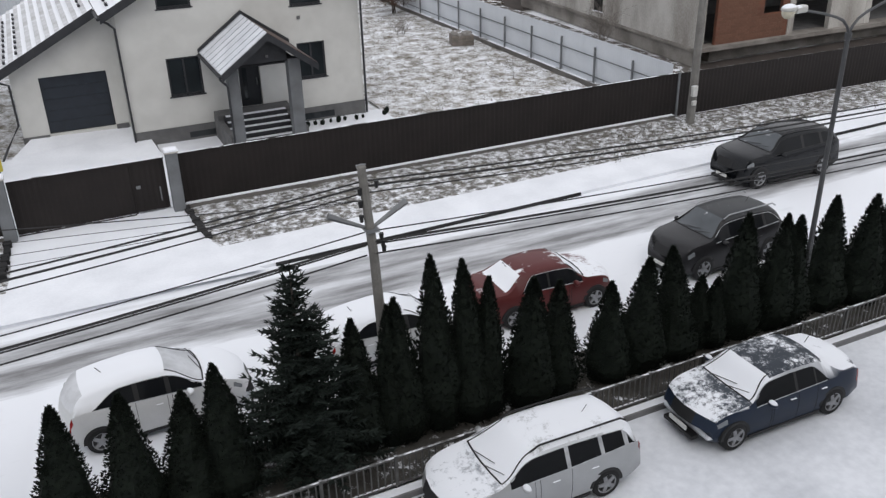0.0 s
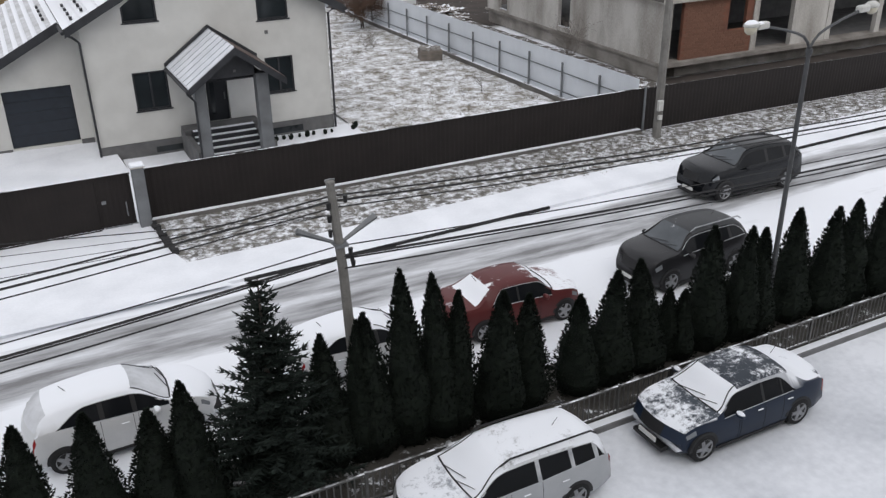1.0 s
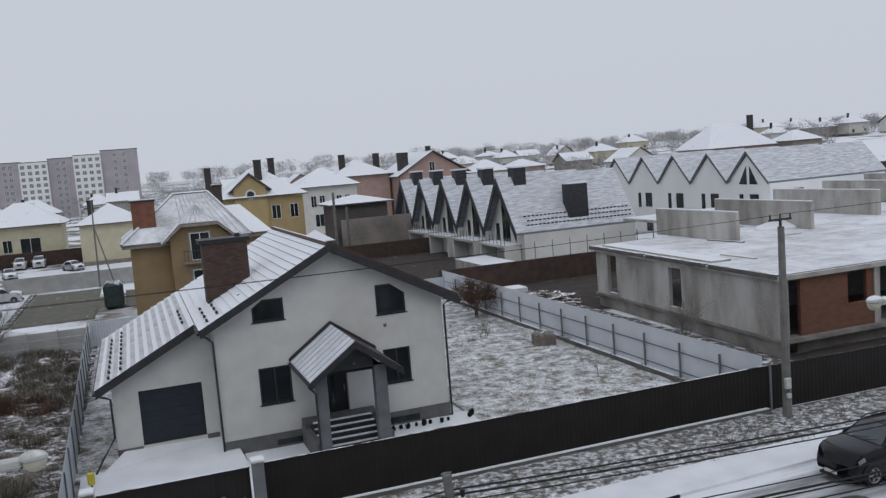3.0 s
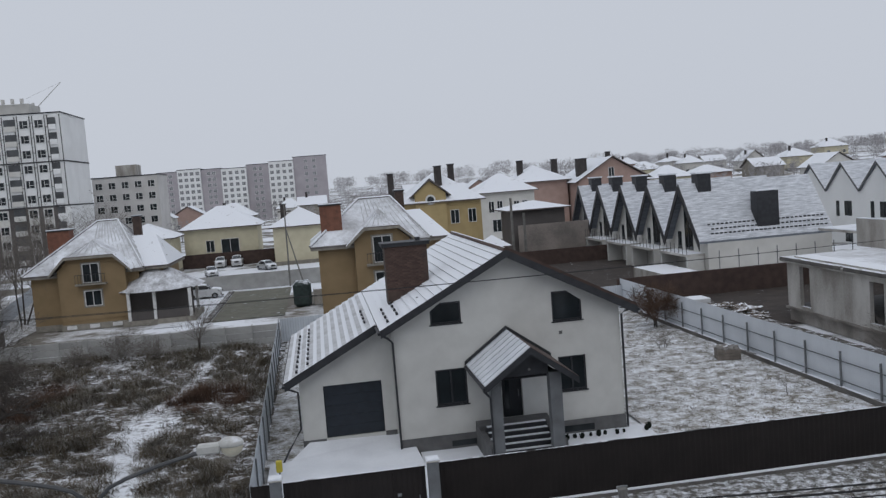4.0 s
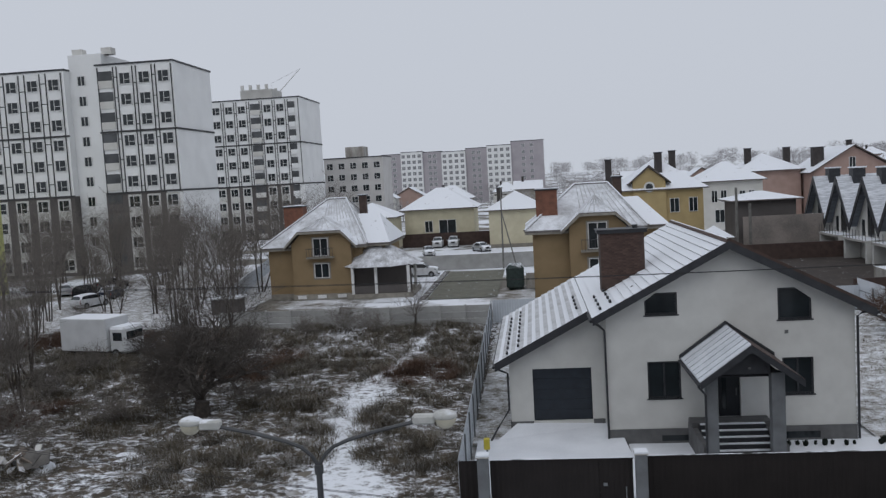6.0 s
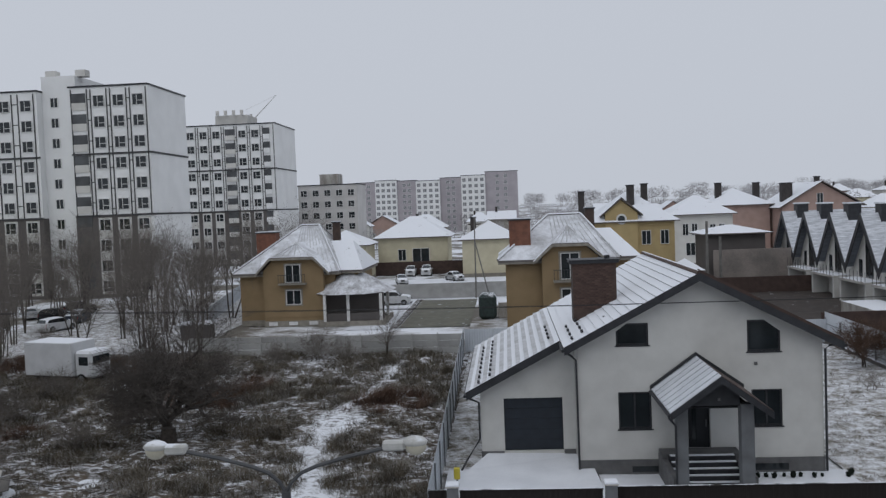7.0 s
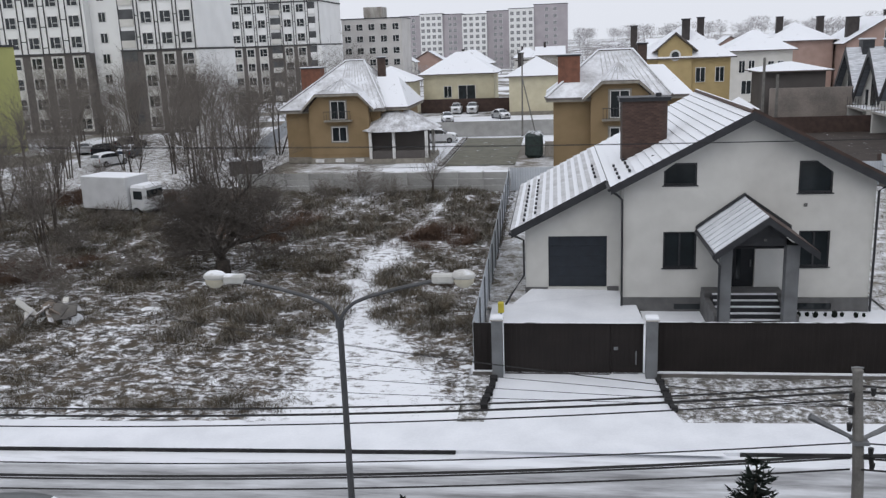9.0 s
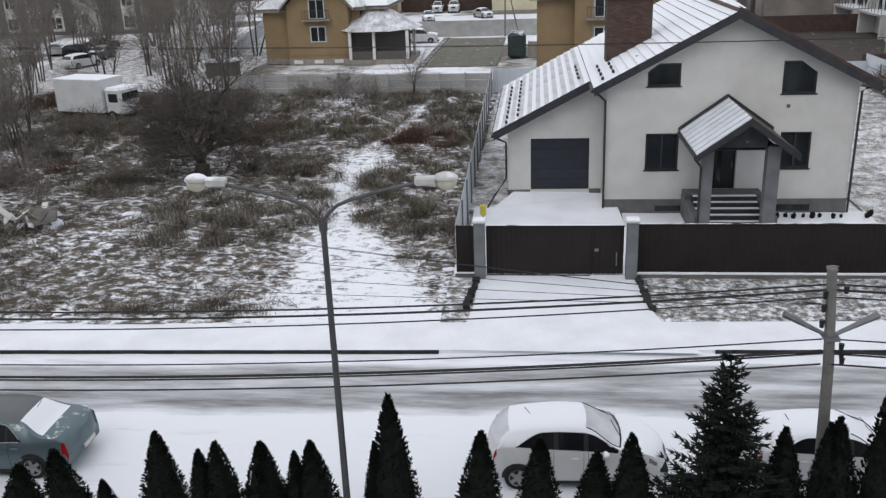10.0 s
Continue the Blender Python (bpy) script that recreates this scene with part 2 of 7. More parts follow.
# ---- building helpers ----
def mesh_object(name, bm, material, parent=None, label="", smooth=None):
    me = bpy.data.meshes.new(name)
    if smooth is not None:
        for face in bm.faces:
            face.smooth = True
        for e in bm.edges:
            if len(e.link_faces) == 2 and e.calc_face_angle(0) > radians(smooth):
                e.smooth = False
    bm.to_mesh(me)
    bm.free()
    for q in (material if isinstance(material, (list, tuple)) else [material]):
        me.materials.append(q)
    ob = new(name, me)
    if parent:
        ob.parent = parent
    if label:
        ob["label"] = label
    return ob


def part(name, bm, material, parent, label="", smooth=None):
    return mesh_object(name, bm, material, parent, label, smooth)


def thing(name, label, category, at=(0, 0, 0), rz=0, group="", kind=""):
    ob = new(name)
    ob.empty_display_size = 0.2
    ob.matrix_world = pose(*at, 0, 0, rz)
    return tagged(ob, label, category, group, kind)


def box(x0, x1, y0, y1, z0, z1, bm=None, bevel=0.0):
    bm = bm or bmesh.new()
    vs = [bm.verts.new(p) for p in ((x0, y0, z0), (x1, y0, z0), (x1, y1, z0), (x0, y1, z0),
                                    (x0, y0, z1), (x1, y0, z1), (x1, y1, z1), (x0, y1, z1))]
    fs = [bm.faces.new([vs[i] for i in q]) for q in ((3, 2, 1, 0), (4, 5, 6, 7), (0, 1, 5, 4), (1, 2, 6, 5), (2, 3, 7, 6), (3, 0, 4, 7))]
    if bevel:
        bmesh.ops.bevel(bm, geom=list({e for q in fs for e in q.edges}), offset=bevel, segments=1, affect="EDGES")
    return bm


def prism(poly, y0, y1, bm=None):
    """A polygon in x and z (anticlockwise seen from the front, -y), drawn out from y0 to y1."""
    bm = bm or bmesh.new()
    a = [bm.verts.new((x, y0, z)) for x, z in poly]
    b = [bm.verts.new((x, y1, z)) for x, z in poly]
    bm.faces.new(a)
    bm.faces.new(b[::-1])
    for i in range(len(poly)):
        j = (i + 1) % len(poly)
        bm.faces.new((a[j], a[i], b[i], b[j]))
    return bm


def weld(bm):
    """Join touching boxes into one solid: shared corners become one, and the faces between them go."""
    bmesh.ops.remove_doubles(bm, verts=bm.verts[:], dist=0.0005)
    bm.verts.index_update()
    seen = {}
    for face in bm.faces:
        seen.setdefault(frozenset(v.index for v in face.verts), []).append(face)
    bmesh.ops.delete(bm, geom=[q for k in seen.values() if len(k) > 1 for q in k], context="FACES")
    return bm


def tube(points, radii, sides=6, bm=None, cap=True):
    bm = bm or bmesh.new()
    rings = []
    for i, p in enumerate(points):
        p = Vector(p)
        d = (Vector(points[min(i + 1, len(points) - 1)]) - Vector(points[max(i - 1, 0)])).normalized()
        side = d.cross(Vector((0, 0, 1)) if abs(d.z) < 0.9 else Vector((1, 0, 0))).normalized()
        upv = side.cross(d)
        r = radii[i] if isinstance(radii, (list, tuple)) else radii
        rings.append([bm.verts.new(p + r * (math.cos(k * math.tau / sides) * side + math.sin(k * math.tau / sides) * upv)) for k in range(sides)])
    for a, b in zip(rings, rings[1:]):
        for k in range(sides):
            bm.faces.new((a[k], a[(k + 1) % sides], b[(k + 1) % sides], b[k]))
    if cap:
        bm.faces.new(rings[0][::-1])
        bm.faces.new(rings[-1])
    return bm


def sheet(x0, x1, y0, y1, z, nx=1, ny=1, bm=None, rough=0.0, wave=0.3):
    bm = bm or bmesh.new()
    g = [[bm.verts.new((x0 + (x1 - x0) * i / nx, y0 + (y1 - y0) * j / ny,
                        z + (rough * noise.fractal(Vector((x0 + (x1 - x0) * i / nx, y0 + (y1 - y0) * j / ny, 0)) * wave, 1.0, 2.0, 4) if rough else 0)))
          for i in range(nx + 1)] for j in range(ny + 1)]
    for j in range(ny):
        for i in range(nx):
            bm.faces.new((g[j][i], g[j][i + 1], g[j + 1][i + 1], g[j + 1][i]))
    return bm


def structure(name, bm, material, label, category, smooth=None):
    return tagged(mesh_object(name, bm, material, None, "", smooth), label, category, "", "structure")


# ---- ground, road and pavements ----
def far_hill(x, y):
    t = min(max((x * 0.8 + y * 0.5 - 190) / 260, 0), 1)
    return -0.04 + 9.0 * t * t * (3 - 2 * t)


bm = bmesh.new()
xs = [-2500, -1200, -600, -300, -150, -80, -40, 0, 40, 80, 110, 140, 170, 200, 240, 280, 330, 400, 500, 650, 900, 1400, 2500]
ys = [-60, 0, 40, 80, 100, 120, 140, 160, 190, 220, 260, 300, 350, 420, 520, 700, 1000, 1600, 3000]
g = [[bm.verts.new((x, y, far_hill(x, y))) for x in xs] for y in ys]
for j in range(len(ys) - 1):
    for i in range(len(xs) - 1):
        bm.faces.new((g[j][i], g[j][i + 1], g[j + 1][i + 1], g[j + 1][i]))
structure("ground", bm, far_ground, "flat wintry ground with patchy snow and dry grass", "ground", 60)

structure("car_park", sheet(-45, 60, -1.2, 12.6, 0.0, 52, 8, None, 0.02, 0.5), lot_snow, "car park surface under fresh trodden snow", "pavement", 60)
structure("planting_strip", sheet(-45, 60, 12.3, 14.7, 0.10, 60, 4, None, 0.05, 0.8), strip_soil, "dark soil strip with thin snow under the conifers", "ground", 60)
structure("trim_kerb", box(-45, 60, 12.08, 12.32, -0.1, 0.16, None, 0.02), kerb_light, "concrete kerb dusted with snow along the car park", "kerb").matrix_world = pose(0, -0.20, 0, 0, 0, 0.8)

# the road: slush in the far lane, snow on the near side
road_mat = bpy.data.materials.new("slushy_asphalt")
road_mat.use_nodes = True
n, l = road_mat.node_tree.nodes, road_mat.node_tree.links
geo = n.new("ShaderNodeNewGeometry")
sep = n.new("ShaderNodeSeparateXYZ")
l.new(geo.outputs["Position"], sep.inputs[0])
mp = n.new("ShaderNodeMapping")
mp.inputs["Scale"].default_value = (0.20, 1.3, 1.0)
l.new(geo.outputs["Position"], mp.inputs[0])
streak, blot = n.new("ShaderNodeTexNoise"), n.new("ShaderNodeTexNoise")
streak.inputs["Scale"].default_value, streak.inputs["Detail"].default_value = 1.6, 10
streak.inputs["Roughness"].default_value = 0.66
blot.inputs["Scale"].default_value, blot.inputs["Detail"].default_value = 0.22, 4
l.new(mp.outputs[0], streak.inputs["Vector"])
l.new(geo.outputs["Position"], blot.inputs["Vector"])
across = n.new("ShaderNodeValToRGB")
ym = n.new("ShaderNodeMapRange")
ym.inputs[1].default_value, ym.inputs[2].default_value = 14.6, 22.9
wob = n.new("ShaderNodeMath")
wob.operation = "MULTIPLY_ADD"
wob.inputs[1].default_value = 0.9
slant = n.new("ShaderNodeMath")
slant.operation = "MULTIPLY_ADD"
slant.inputs[1].default_value = -0.034
l.new(sep.outputs[0], slant.inputs[0])
l.new(sep.outputs[1], slant.inputs[2])
l.new(blot.outputs[0], wob.inputs[0])
l.new(slant.outputs[0], wob.inputs[2])
sub = n.new("ShaderNodeMath")
sub.operation = "SUBTRACT"
sub.inputs[1].default_value = 0.45
l.new(wob.outputs[0], sub.inputs[0])
l.new(sub.outputs[0], ym.inputs[0])
l.new(ym.outputs[0], across.inputs[0])
el = across.color_ramp.elements
el[0].position, el[0].color = 0.0, (0.0, 0.0, 0.0, 1)
el[1].position, el[1].color = 1.0, (0.05, 0.05, 0.05, 1)
for p_, v_ in ((0.54, 0.03), (0.61, 0.80), (0.68, 0.86), (0.73, 0.54), (0.80, 0.80), (0.86, 0.74), (0.90, 0.20)):
    e_ = el.new(p_)
    e_.color = (v_, v_, v_, 1)
wet = n.new("ShaderNodeMath")
wet.operation = "MULTIPLY_ADD"
wet.inputs[1].default_value = 1.6
l.new(streak.outputs[0], wet.inputs[0])
sh = n.new("ShaderNodeMath")
sh.operation = "SUBTRACT"
sh.inputs[1].default_value = 0.96
l.new(across.outputs[0], sh.inputs[0])
l.new(sh.outputs[0], wet.inputs[2])
cl = n.new("ShaderNodeMapRange")
cl.inputs[1].default_value, cl.inputs[2].default_value = 0.0, 0.85
l.new(wet.outputs[0], cl.inputs[0])
mx = n.new("ShaderNodeMixRGB")
mx.inputs[1].default_value, mx.inputs[2].default_value = (0.78, 0.80, 0.84, 1), (0.17, 0.17, 0.175, 1)
l.new(cl.outputs[0], mx.inputs[0])
b = n["Principled BSDF"]
l.new(mx.outputs[0], b.inputs["Base Color"])
b.inputs["Roughness"].default_value = 0.55
bp = n.new("ShaderNodeBump")
bp.inputs["Strength"].default_value, bp.inputs["Distance"].default_value = 0.5, 0.03
l.new(streak.outputs[0], bp.inputs["Height"])
l.new(bp.outputs[0], b.inputs["Normal"])
structure("road", sheet(-120, 140, 14.7, 25.6, 0.0, 130, 10, None, 0.01, 0.6), road_mat, "street under snow with grey slush and wheel tracks", "road", 60)

STREET = pose(0, 22.63, 0, 0, 0, 1.9)
structure("pavement", box(-120, 140, 0.11, 2.05, -0.1, 0.10), snow_mat, "pavement under smooth fresh snow", "pavement").matrix_world = STREET
structure("verge", sheet(-3.2, 70, 24.6, 28.55, 0.07, 100, 8, None, 0.05, 0.9), verge_mat, "verge of trampled grass speckled with snow", "ground", 60)
bm = bmesh.new()
rows_ = []
for y, xl, xr in ((22.62, -2.7, 4.6), (24.0, -2.4, 3.9), (26.0, -2.2, 3.45), (28.7, -2.2, 3.3)):
    rows_.append([bm.verts.new((x, y, 0.12)) for x in (xl, xl * 0.4, xr * 0.5, xr)])
for a, c in zip(rows_, rows_[1:]):
    for i in range(3):
        bm.faces.new((a[i], a[i + 1], c[i + 1], c[i]))
structure("driveway", bm, snow_mat, "driveway under fresh snow before the gate", "driveway")

# the vacant lot: rough tussocky ground with a snowy footpath
def lot_height(x, y):
    v = Vector((x, y, 0))
    return 0.06 + 0.16 * noise.fractal(v * 0.35, 1.0, 2.0, 4) + 0.10 * noise.fractal(v * 1.3, 1.0, 2.0, 3)


TRAIL = ((24, -6.4, 2.8), (28, -6.8, 2.0), (34, -8.5, 1.0), (40.5, -9.5, 0.75), (45, -9.5, 1.2), (49, -10.0, 0.45), (53.5, -8.9, 0.3), (58, -8.4, 0.5), (63, -8.2, 0.3), (67, -8.2, 0.2))


def trail(y):
    """Middle and half width of the trodden path at y."""
    for (ya, xa, wa), (yb, xb, wb) in zip(TRAIL, TRAIL[1:]):
        if y <= yb:
            u = min(max((y - ya) / (yb - ya), 0), 1)
            u = u * u * (3 - 2 * u)
            return xa + (xb - xa) * u, wa + (wb - wa) * u
    return TRAIL[-1][1:]


bm = bmesh.new()
nx, ny = 190, 130
drift = bm.verts.layers.float.new("snow_cover")
g = [[None] * (nx + 1) for _ in range(ny + 1)]
for j in range(ny + 1):
    for i in range(nx + 1):
        x, y = -3.2 - 56.8 * (1 - i / nx) ** 1.5, 24.6 + 46 * (j / ny) ** 1.3
        y += 0.033 * x * (1 - j / ny)
        tx, tw = trail(y)
        d = abs(x - tx + 0.35 * noise.noise(Vector((x * 0.6, y * 0.6, 7))))
        k = min(max((d - tw * 0.5) / 0.9, 0), 1)
        v = bm.verts.new((x, y, 0.06 + (lot_height(x, y) - 0.06) * k))
        half = tw * (1 + 0.35 * noise.noise(Vector((y * 0.7, 3, 0))))
        trod = min(max(1 - (d - half) / 0.9, 0), 1)
        hem = min(max((26.4 - y) / 2.2, 0), 1) * 0.45 + (0.45 * min(max((30 - y) / 3, 0), 1) if x > -7 else 0)
        drifted = 0.16 * max(noise.noise(Vector((x * 0.22, y * 0.35, 21))), 0) + 0.10 * min(max((y - 55) / 6, 0), 1) * (1 if x > -17 else 0)
        v[drift] = min(trod * (0.27 + 0.20 * min(max((52 - y) / 8, 0), 1)) * (0.8 + 0.4 * noise.noise(Vector((x * 1.1, y * 1.1, 2)))) + hem * 0.32 + drifted, 0.7)
        g[j][i] = v
for j in range(ny):
    for i in range(nx):
        bm.faces.new((g[j][i], g[j][i + 1], g[j + 1][i + 1], g[j + 1][i]))
structure("vacant_lot", bm, grass_mat, "vacant lot of dead weeds with patchy snow and a trodden snowy path", "ground", 60)

# the plot of the white house
bm = bmesh.new()
vs = [bm.verts.new(p) for p in ((-2.9, 28.8, 0.10), (3.5, 28.8, 0.12), (3.5, 33.5, 0.2), (3.2, 37.9, 0.45), (2.9, 38.2, 0.62), (-1.0, 38.2, 0.62), (-2.0, 36.5, 0.25), (-2.9, 36.5, 0.2))]
bm.faces.new(vs)
bmesh.ops.triangulate(bm, faces=bm.faces[:])
structure("yard", bm, snow_mat, "front yard ramp under fresh snow", "ground")
structure("yard_path", sheet(3.5, 13.6, 28.8, 36.3, 0.07, 20, 14, None, 0.03, 0.6), snow_mat, "snowy paving before the house", "ground", 60)
structure("garden", sheet(13.6, 24.1, 28.8, 67.0, 0.06, 60, 120, None, 0.06, 0.7), lawn_mat, "lawn speckled with thin snow", "ground", 60)
structure("side_yard", sheet(-3.2, -1.0, 36.4, 67.0, 0.05, 6, 40, None, 0.04, 0.7), lawn_mat, "narrow side yard with thin snow", "ground", 60)
structure("back_yard", sheet(-1.0, 13.6, 49.0, 67.0, 0.05, 16, 20, None, 0.04, 0.7), lawn_mat, "back yard lawn with thin snow", "ground", 60)

# the block behind the camera
structure("building_site", sheet(24.35, 31.0, 28.9, 76, 0.03, 8, 40, None, 0.06, 0.6), soil_mat, "dark muddy ground of the building site", "ground", 60)
structure("waste_ground", sheet(31.0, 62, 54, 69.5, 0.025, 16, 8, None, 0.05, 0.5), field_soil, "bare brown earth below the townhouses", "ground", 60)
structure("field", sheet(14.4, 36.9, 69.6, 112, 0.02, 12, 20, None, 0.05, 0.4), field_soil, "bare dark earth beyond the garden fences", "ground", 60)
structure("site_strip", sheet(31.0, 66, 28.9, 35.6, 0.03, 30, 6, None, 0.05, 0.6), field_soil, "dark muddy strip before the unfinished house", "ground", 60)
structure("wall_south", box(-22, 26, -12, -1.2, -0.1, 14.5), pale_st, "plain pale wall of the block the view is from", "wall")

# ---- windows, roofs and walls of houses ----
def window(parent, x0, x1, z0, z1, y, frame_mat=trim_dark, mullions=1, sill=True, name="window"):
    """A framed window set into a wall whose outer face, looking to -y, stands at y."""
    f = 0.07
    bm = bmesh.new()
    box(x0, x0 + f, y - 0.02, y + 0.10, z0, z1, bm)
    box(x1 - f, x1, y - 0.02, y + 0.10, z0, z1, bm)
    box(x0 + f, x1 - f, y - 0.02, y + 0.10, z1 - f, z1, bm)
    box(x0 + f, x1 - f, y - 0.02, y + 0.10, z0, z0 + f, bm)
    for k in range(mullions):
        xm = x0 + (x1 - x0) * (k + 1) / (mullions + 1)
        box(xm - 0.035, xm + 0.035, y - 0.015, y + 0.09, z0 + f, z1 - f, bm)
    w = part(name, bm, frame_mat, parent)
    part("pane", box(x0 + f * 0.5, x1 - f * 0.5, y + 0.035, y + 0.055, z0 + f * 0.5, z1 - f * 0.5), glass_dark, w)
    if sill:
        part("sill", box(x0 - 0.06, x1 + 0.06, y - 0.10, y + 0.04, z0 - 0.05, z0), trim_dark, w)
    return w


def slope_courses(parent, xa, za, xb, zb, y0, y1, material, step=0.34, thick=0.05, bare=None, lap=0.16):
    """Tile courses from the eave (xa, za) up to (xb, zb): each one a strip of its own, lapped over the next."""
    length = math.hypot(xb - xa, zb - za)
    count = max(2, round(length / step))
    ux, uz = (xb - xa) / length, (zb - za) / length
    nxn, nzn = (-uz, ux) if ux > 0 else (uz, -ux)
    s = length / count
    bm = bmesh.new()
    segs = max(2, int((y1 - y0) / 0.5))
    prof = ((0, thick), (s * lap, thick * (1 - lap * 0.9)), (s * 1.04, 0.012), (s * 1.04, -0.03), (0, -0.03))
    rows2 = []
    for q in range(segs + 1):
        y = y0 + (y1 - y0) * q / segs
        rows2.append([bm.verts.new((a * ux + h * nxn, y, a * uz + h * nzn)) for a, h in prof])
    for a, c in zip(rows2, rows2[1:]):
        for i in range(5):
            j = (i + 1) % 5
            bm.faces.new((a[i], a[j], c[j], c[i])).material_index = 1 if bare and i in (0, 4) else 0
    bm.faces.new(rows2[0][::-1])
    bm.faces.new(rows2[-1])
    bmesh.ops.recalc_face_normals(bm, faces=bm.faces[:])
    first = part("tile_course", bm, [material, bare] if bare else material, parent)
    first.location = (xa, 0, za)
    for k in range(1, count):
        o = new("tile_course", first.data)
        o.parent = parent
        o.location = (xa + ux * s * k, 0, za + uz * s * k)


# ---- the white house ----
tile_edge = mat("tile_edge", (0.44, 0.44, 0.45), (0.30, 0.295, 0.295), 3.0, 0.7, fine=25, bump=0.1, snow=0.80, steep=0.6, patch=1.0)
tile_gap = mat("tile_gap", (0.38, 0.38, 0.385), (0.22, 0.215, 0.215), 2.0, 0.6, fine=25, bump=0.1, snow=0.52, steep=0.6, patch=0.7, edge=0.3)
house = thing("house", "white stuccoed gabled house with snowy roof tiles and a garage", "house")
RX, RZ, SL = 7.72, 8.46, 0.525
LX, RXE = 2.17, 13.38
FY, BY = 35.45, 49.9


def roof_z(x):
    return RZ - SL * abs(x - RX)


def cut_wall(name, y, thick, poly, holes, material, parent, label=""):
    """A wall across x with rectangular openings through it, built of strips between them."""
    xs_ = sorted({p[0] for p in poly} | {h[0] for h in holes} | {h[1] for h in holes})

    def edge(x, upper):
        zs = []
        for i in range(len(poly)):
            (xa, za), (xb, zb) = poly[i], poly[(i + 1) % len(poly)]
            if xa != xb and min(xa, xb) - 1e-6 <= x <= max(xa, xb) + 1e-6:
                zs.append(za + (zb - za) * (x - xa) / (xb - xa))
        return max(zs) if upper else min(zs)

    bm = bmesh.new()
    zs_ = sorted({h[2] for h in holes} | {h[3] for h in holes})
    for xa, xb in zip(xs_, xs_[1:]):
        xm, lo = (xa + xb) / 2, edge((xa + xb) / 2, False)
        lim = min(edge(xa, True), edge(xb, True))
        cuts = [lo] + [z for z in zs_ if lo < z < lim - 0.01]
        for i, za in enumerate(cuts):
            last = i + 1 == len(cuts)
            zb_ = None if last else cuts[i + 1]
            if any(h[0] < xm < h[1] and h[2] < (za + 0.01) < h[3] for h in holes):
                continue
            prism(((xa, za), (xb, za), (xb, edge(xb, True) if last else zb_), (xa, edge(xa, True) if last else zb_)), y, y + thick, bm)
    weld(bm)
    return part(name, bm, material, parent, label)


wins = [(4.40, 5.77, 1.97, 3.54), (9.86, 11.1, 2.0, 3.55), (4.37, 5.71, 5.51, 6.44), (9.73, 11.07, 5.12, 6.44)]
door_hole = (7.25, 8.15, 1.12, 3.25)
body = cut_wall("wall", 36.1, 0.35, [(2.75, 0.68), (12.75, 0.68), (12.75, roof_z(12.75) - 0.2), (RX, RZ - 0.2), (2.75, roof_z(2.75) - 0.2)],
                wins + [door_hole], stucco, house, "off-white stuccoed gable wall")
part("wall", box(2.75, 3.05, 36.452, 49.5, 0.0, roof_z(2.75) - 0.25), stucco, house)
part("wall", box(12.45, 12.75, 36.452, 49.5, 0.0, roof_z(12.75) - 0.25), stucco, house)
part("wall", prism([(2.75, 0.0), (12.75, 0.0), (12.75, roof_z(12.75) - 0.25), (RX, RZ - 0.25), (2.75, roof_z(2.75) - 0.25)], 49.503, 49.8), stucco, house)
part("plinth", box(2.72, 12.78, 36.06, 36.44, -0.1, 0.68), plinth_mat, house, "dark grey plinth")
part("basement_window", box(4.9, 6.0, 36.045, 36.075, 0.16, 0.40), glass_dark, house)
part("basement_window", box(9.6, 11.3, 36.045, 36.075, 0.16, 0.44), glass_dark, house)
for w_ in wins:
    window(house, *w_, 36.16, trim_dark, 1 if w_[2] < 4 else 0)
# slanted upper corners of the attic windows, under the roof line
part("window_corner", prism([(4.36, 6.10), (4.85, 6.45), (4.36, 6.45)], 36.098, 36.3), stucco, house)
part("window_corner", prism([(11.08, 5.95), (11.08, 6.45), (10.4, 6.45)], 36.098, 36.3), stucco, house)
part("vent_grille", box(9.98, 10.12, 36.07, 36.1, 4.55, 4.69), plinth_mat, house)
# black panels behind the panes stand in for the unlit rooms
part("dark_backing", box(3.1, 12.4, 37.4, 37.5, 0.7, 5.0), black_plastic, house)
part("dark_backing", box(4.0, 11.5, 37.4, 37.5, 5.0, 6.6), black_plastic, house)

roof = part("roof", prism([(LX, roof_z(LX) - 0.16), (RX, RZ - 0.20), (RXE, roof_z(RXE) - 0.16), (RXE, roof_z(RXE) - 0.02), (RX, RZ - 0.02), (LX, roof_z(LX) - 0.02)], FY + 0.04, BY), trim_dark, house, "dark roof deck with snowy tiles")
slope_courses(roof, LX, roof_z(LX), RX, RZ, FY, BY, tile_mat, 0.40, 0.06, tile_edge)
slope_courses(roof, RXE, roof_z(RXE), RX, RZ, FY, BY, tile_bare)
part("ridge_cap", tube([(RX, FY, RZ + 0.05), (RX, BY, RZ + 0.05)], 0.11, 6), tile_mat, roof)
for s_, xe in ((-1, LX), (1, RXE)):
    bm = prism([(xe, roof_z(xe) - 0.28), (RX, RZ - 0.28), (RX, RZ + 0.06), (xe, roof_z(xe) + 0.06)][::(1 if s_ < 0 else -1)], FY - 0.05, FY - 0.022)
    part("barge_board", bm, trim_dark, roof)
    part("gutter", tube([(xe - 0.06 * -s_, FY, roof_z(xe) - 0.1), (xe - 0.06 * -s_, BY, roof_z(xe) - 0.1)], 0.07, 6), trim_dark, roof)
part("downpipe", tube([(2.25, 35.6, 5.35), (2.45, 35.85, 5.2), (2.68, 36.0, 4.95), (2.70, 36.0, 0.15), (2.62, 35.85, 0.05)], 0.05, 6), trim_dark, house)
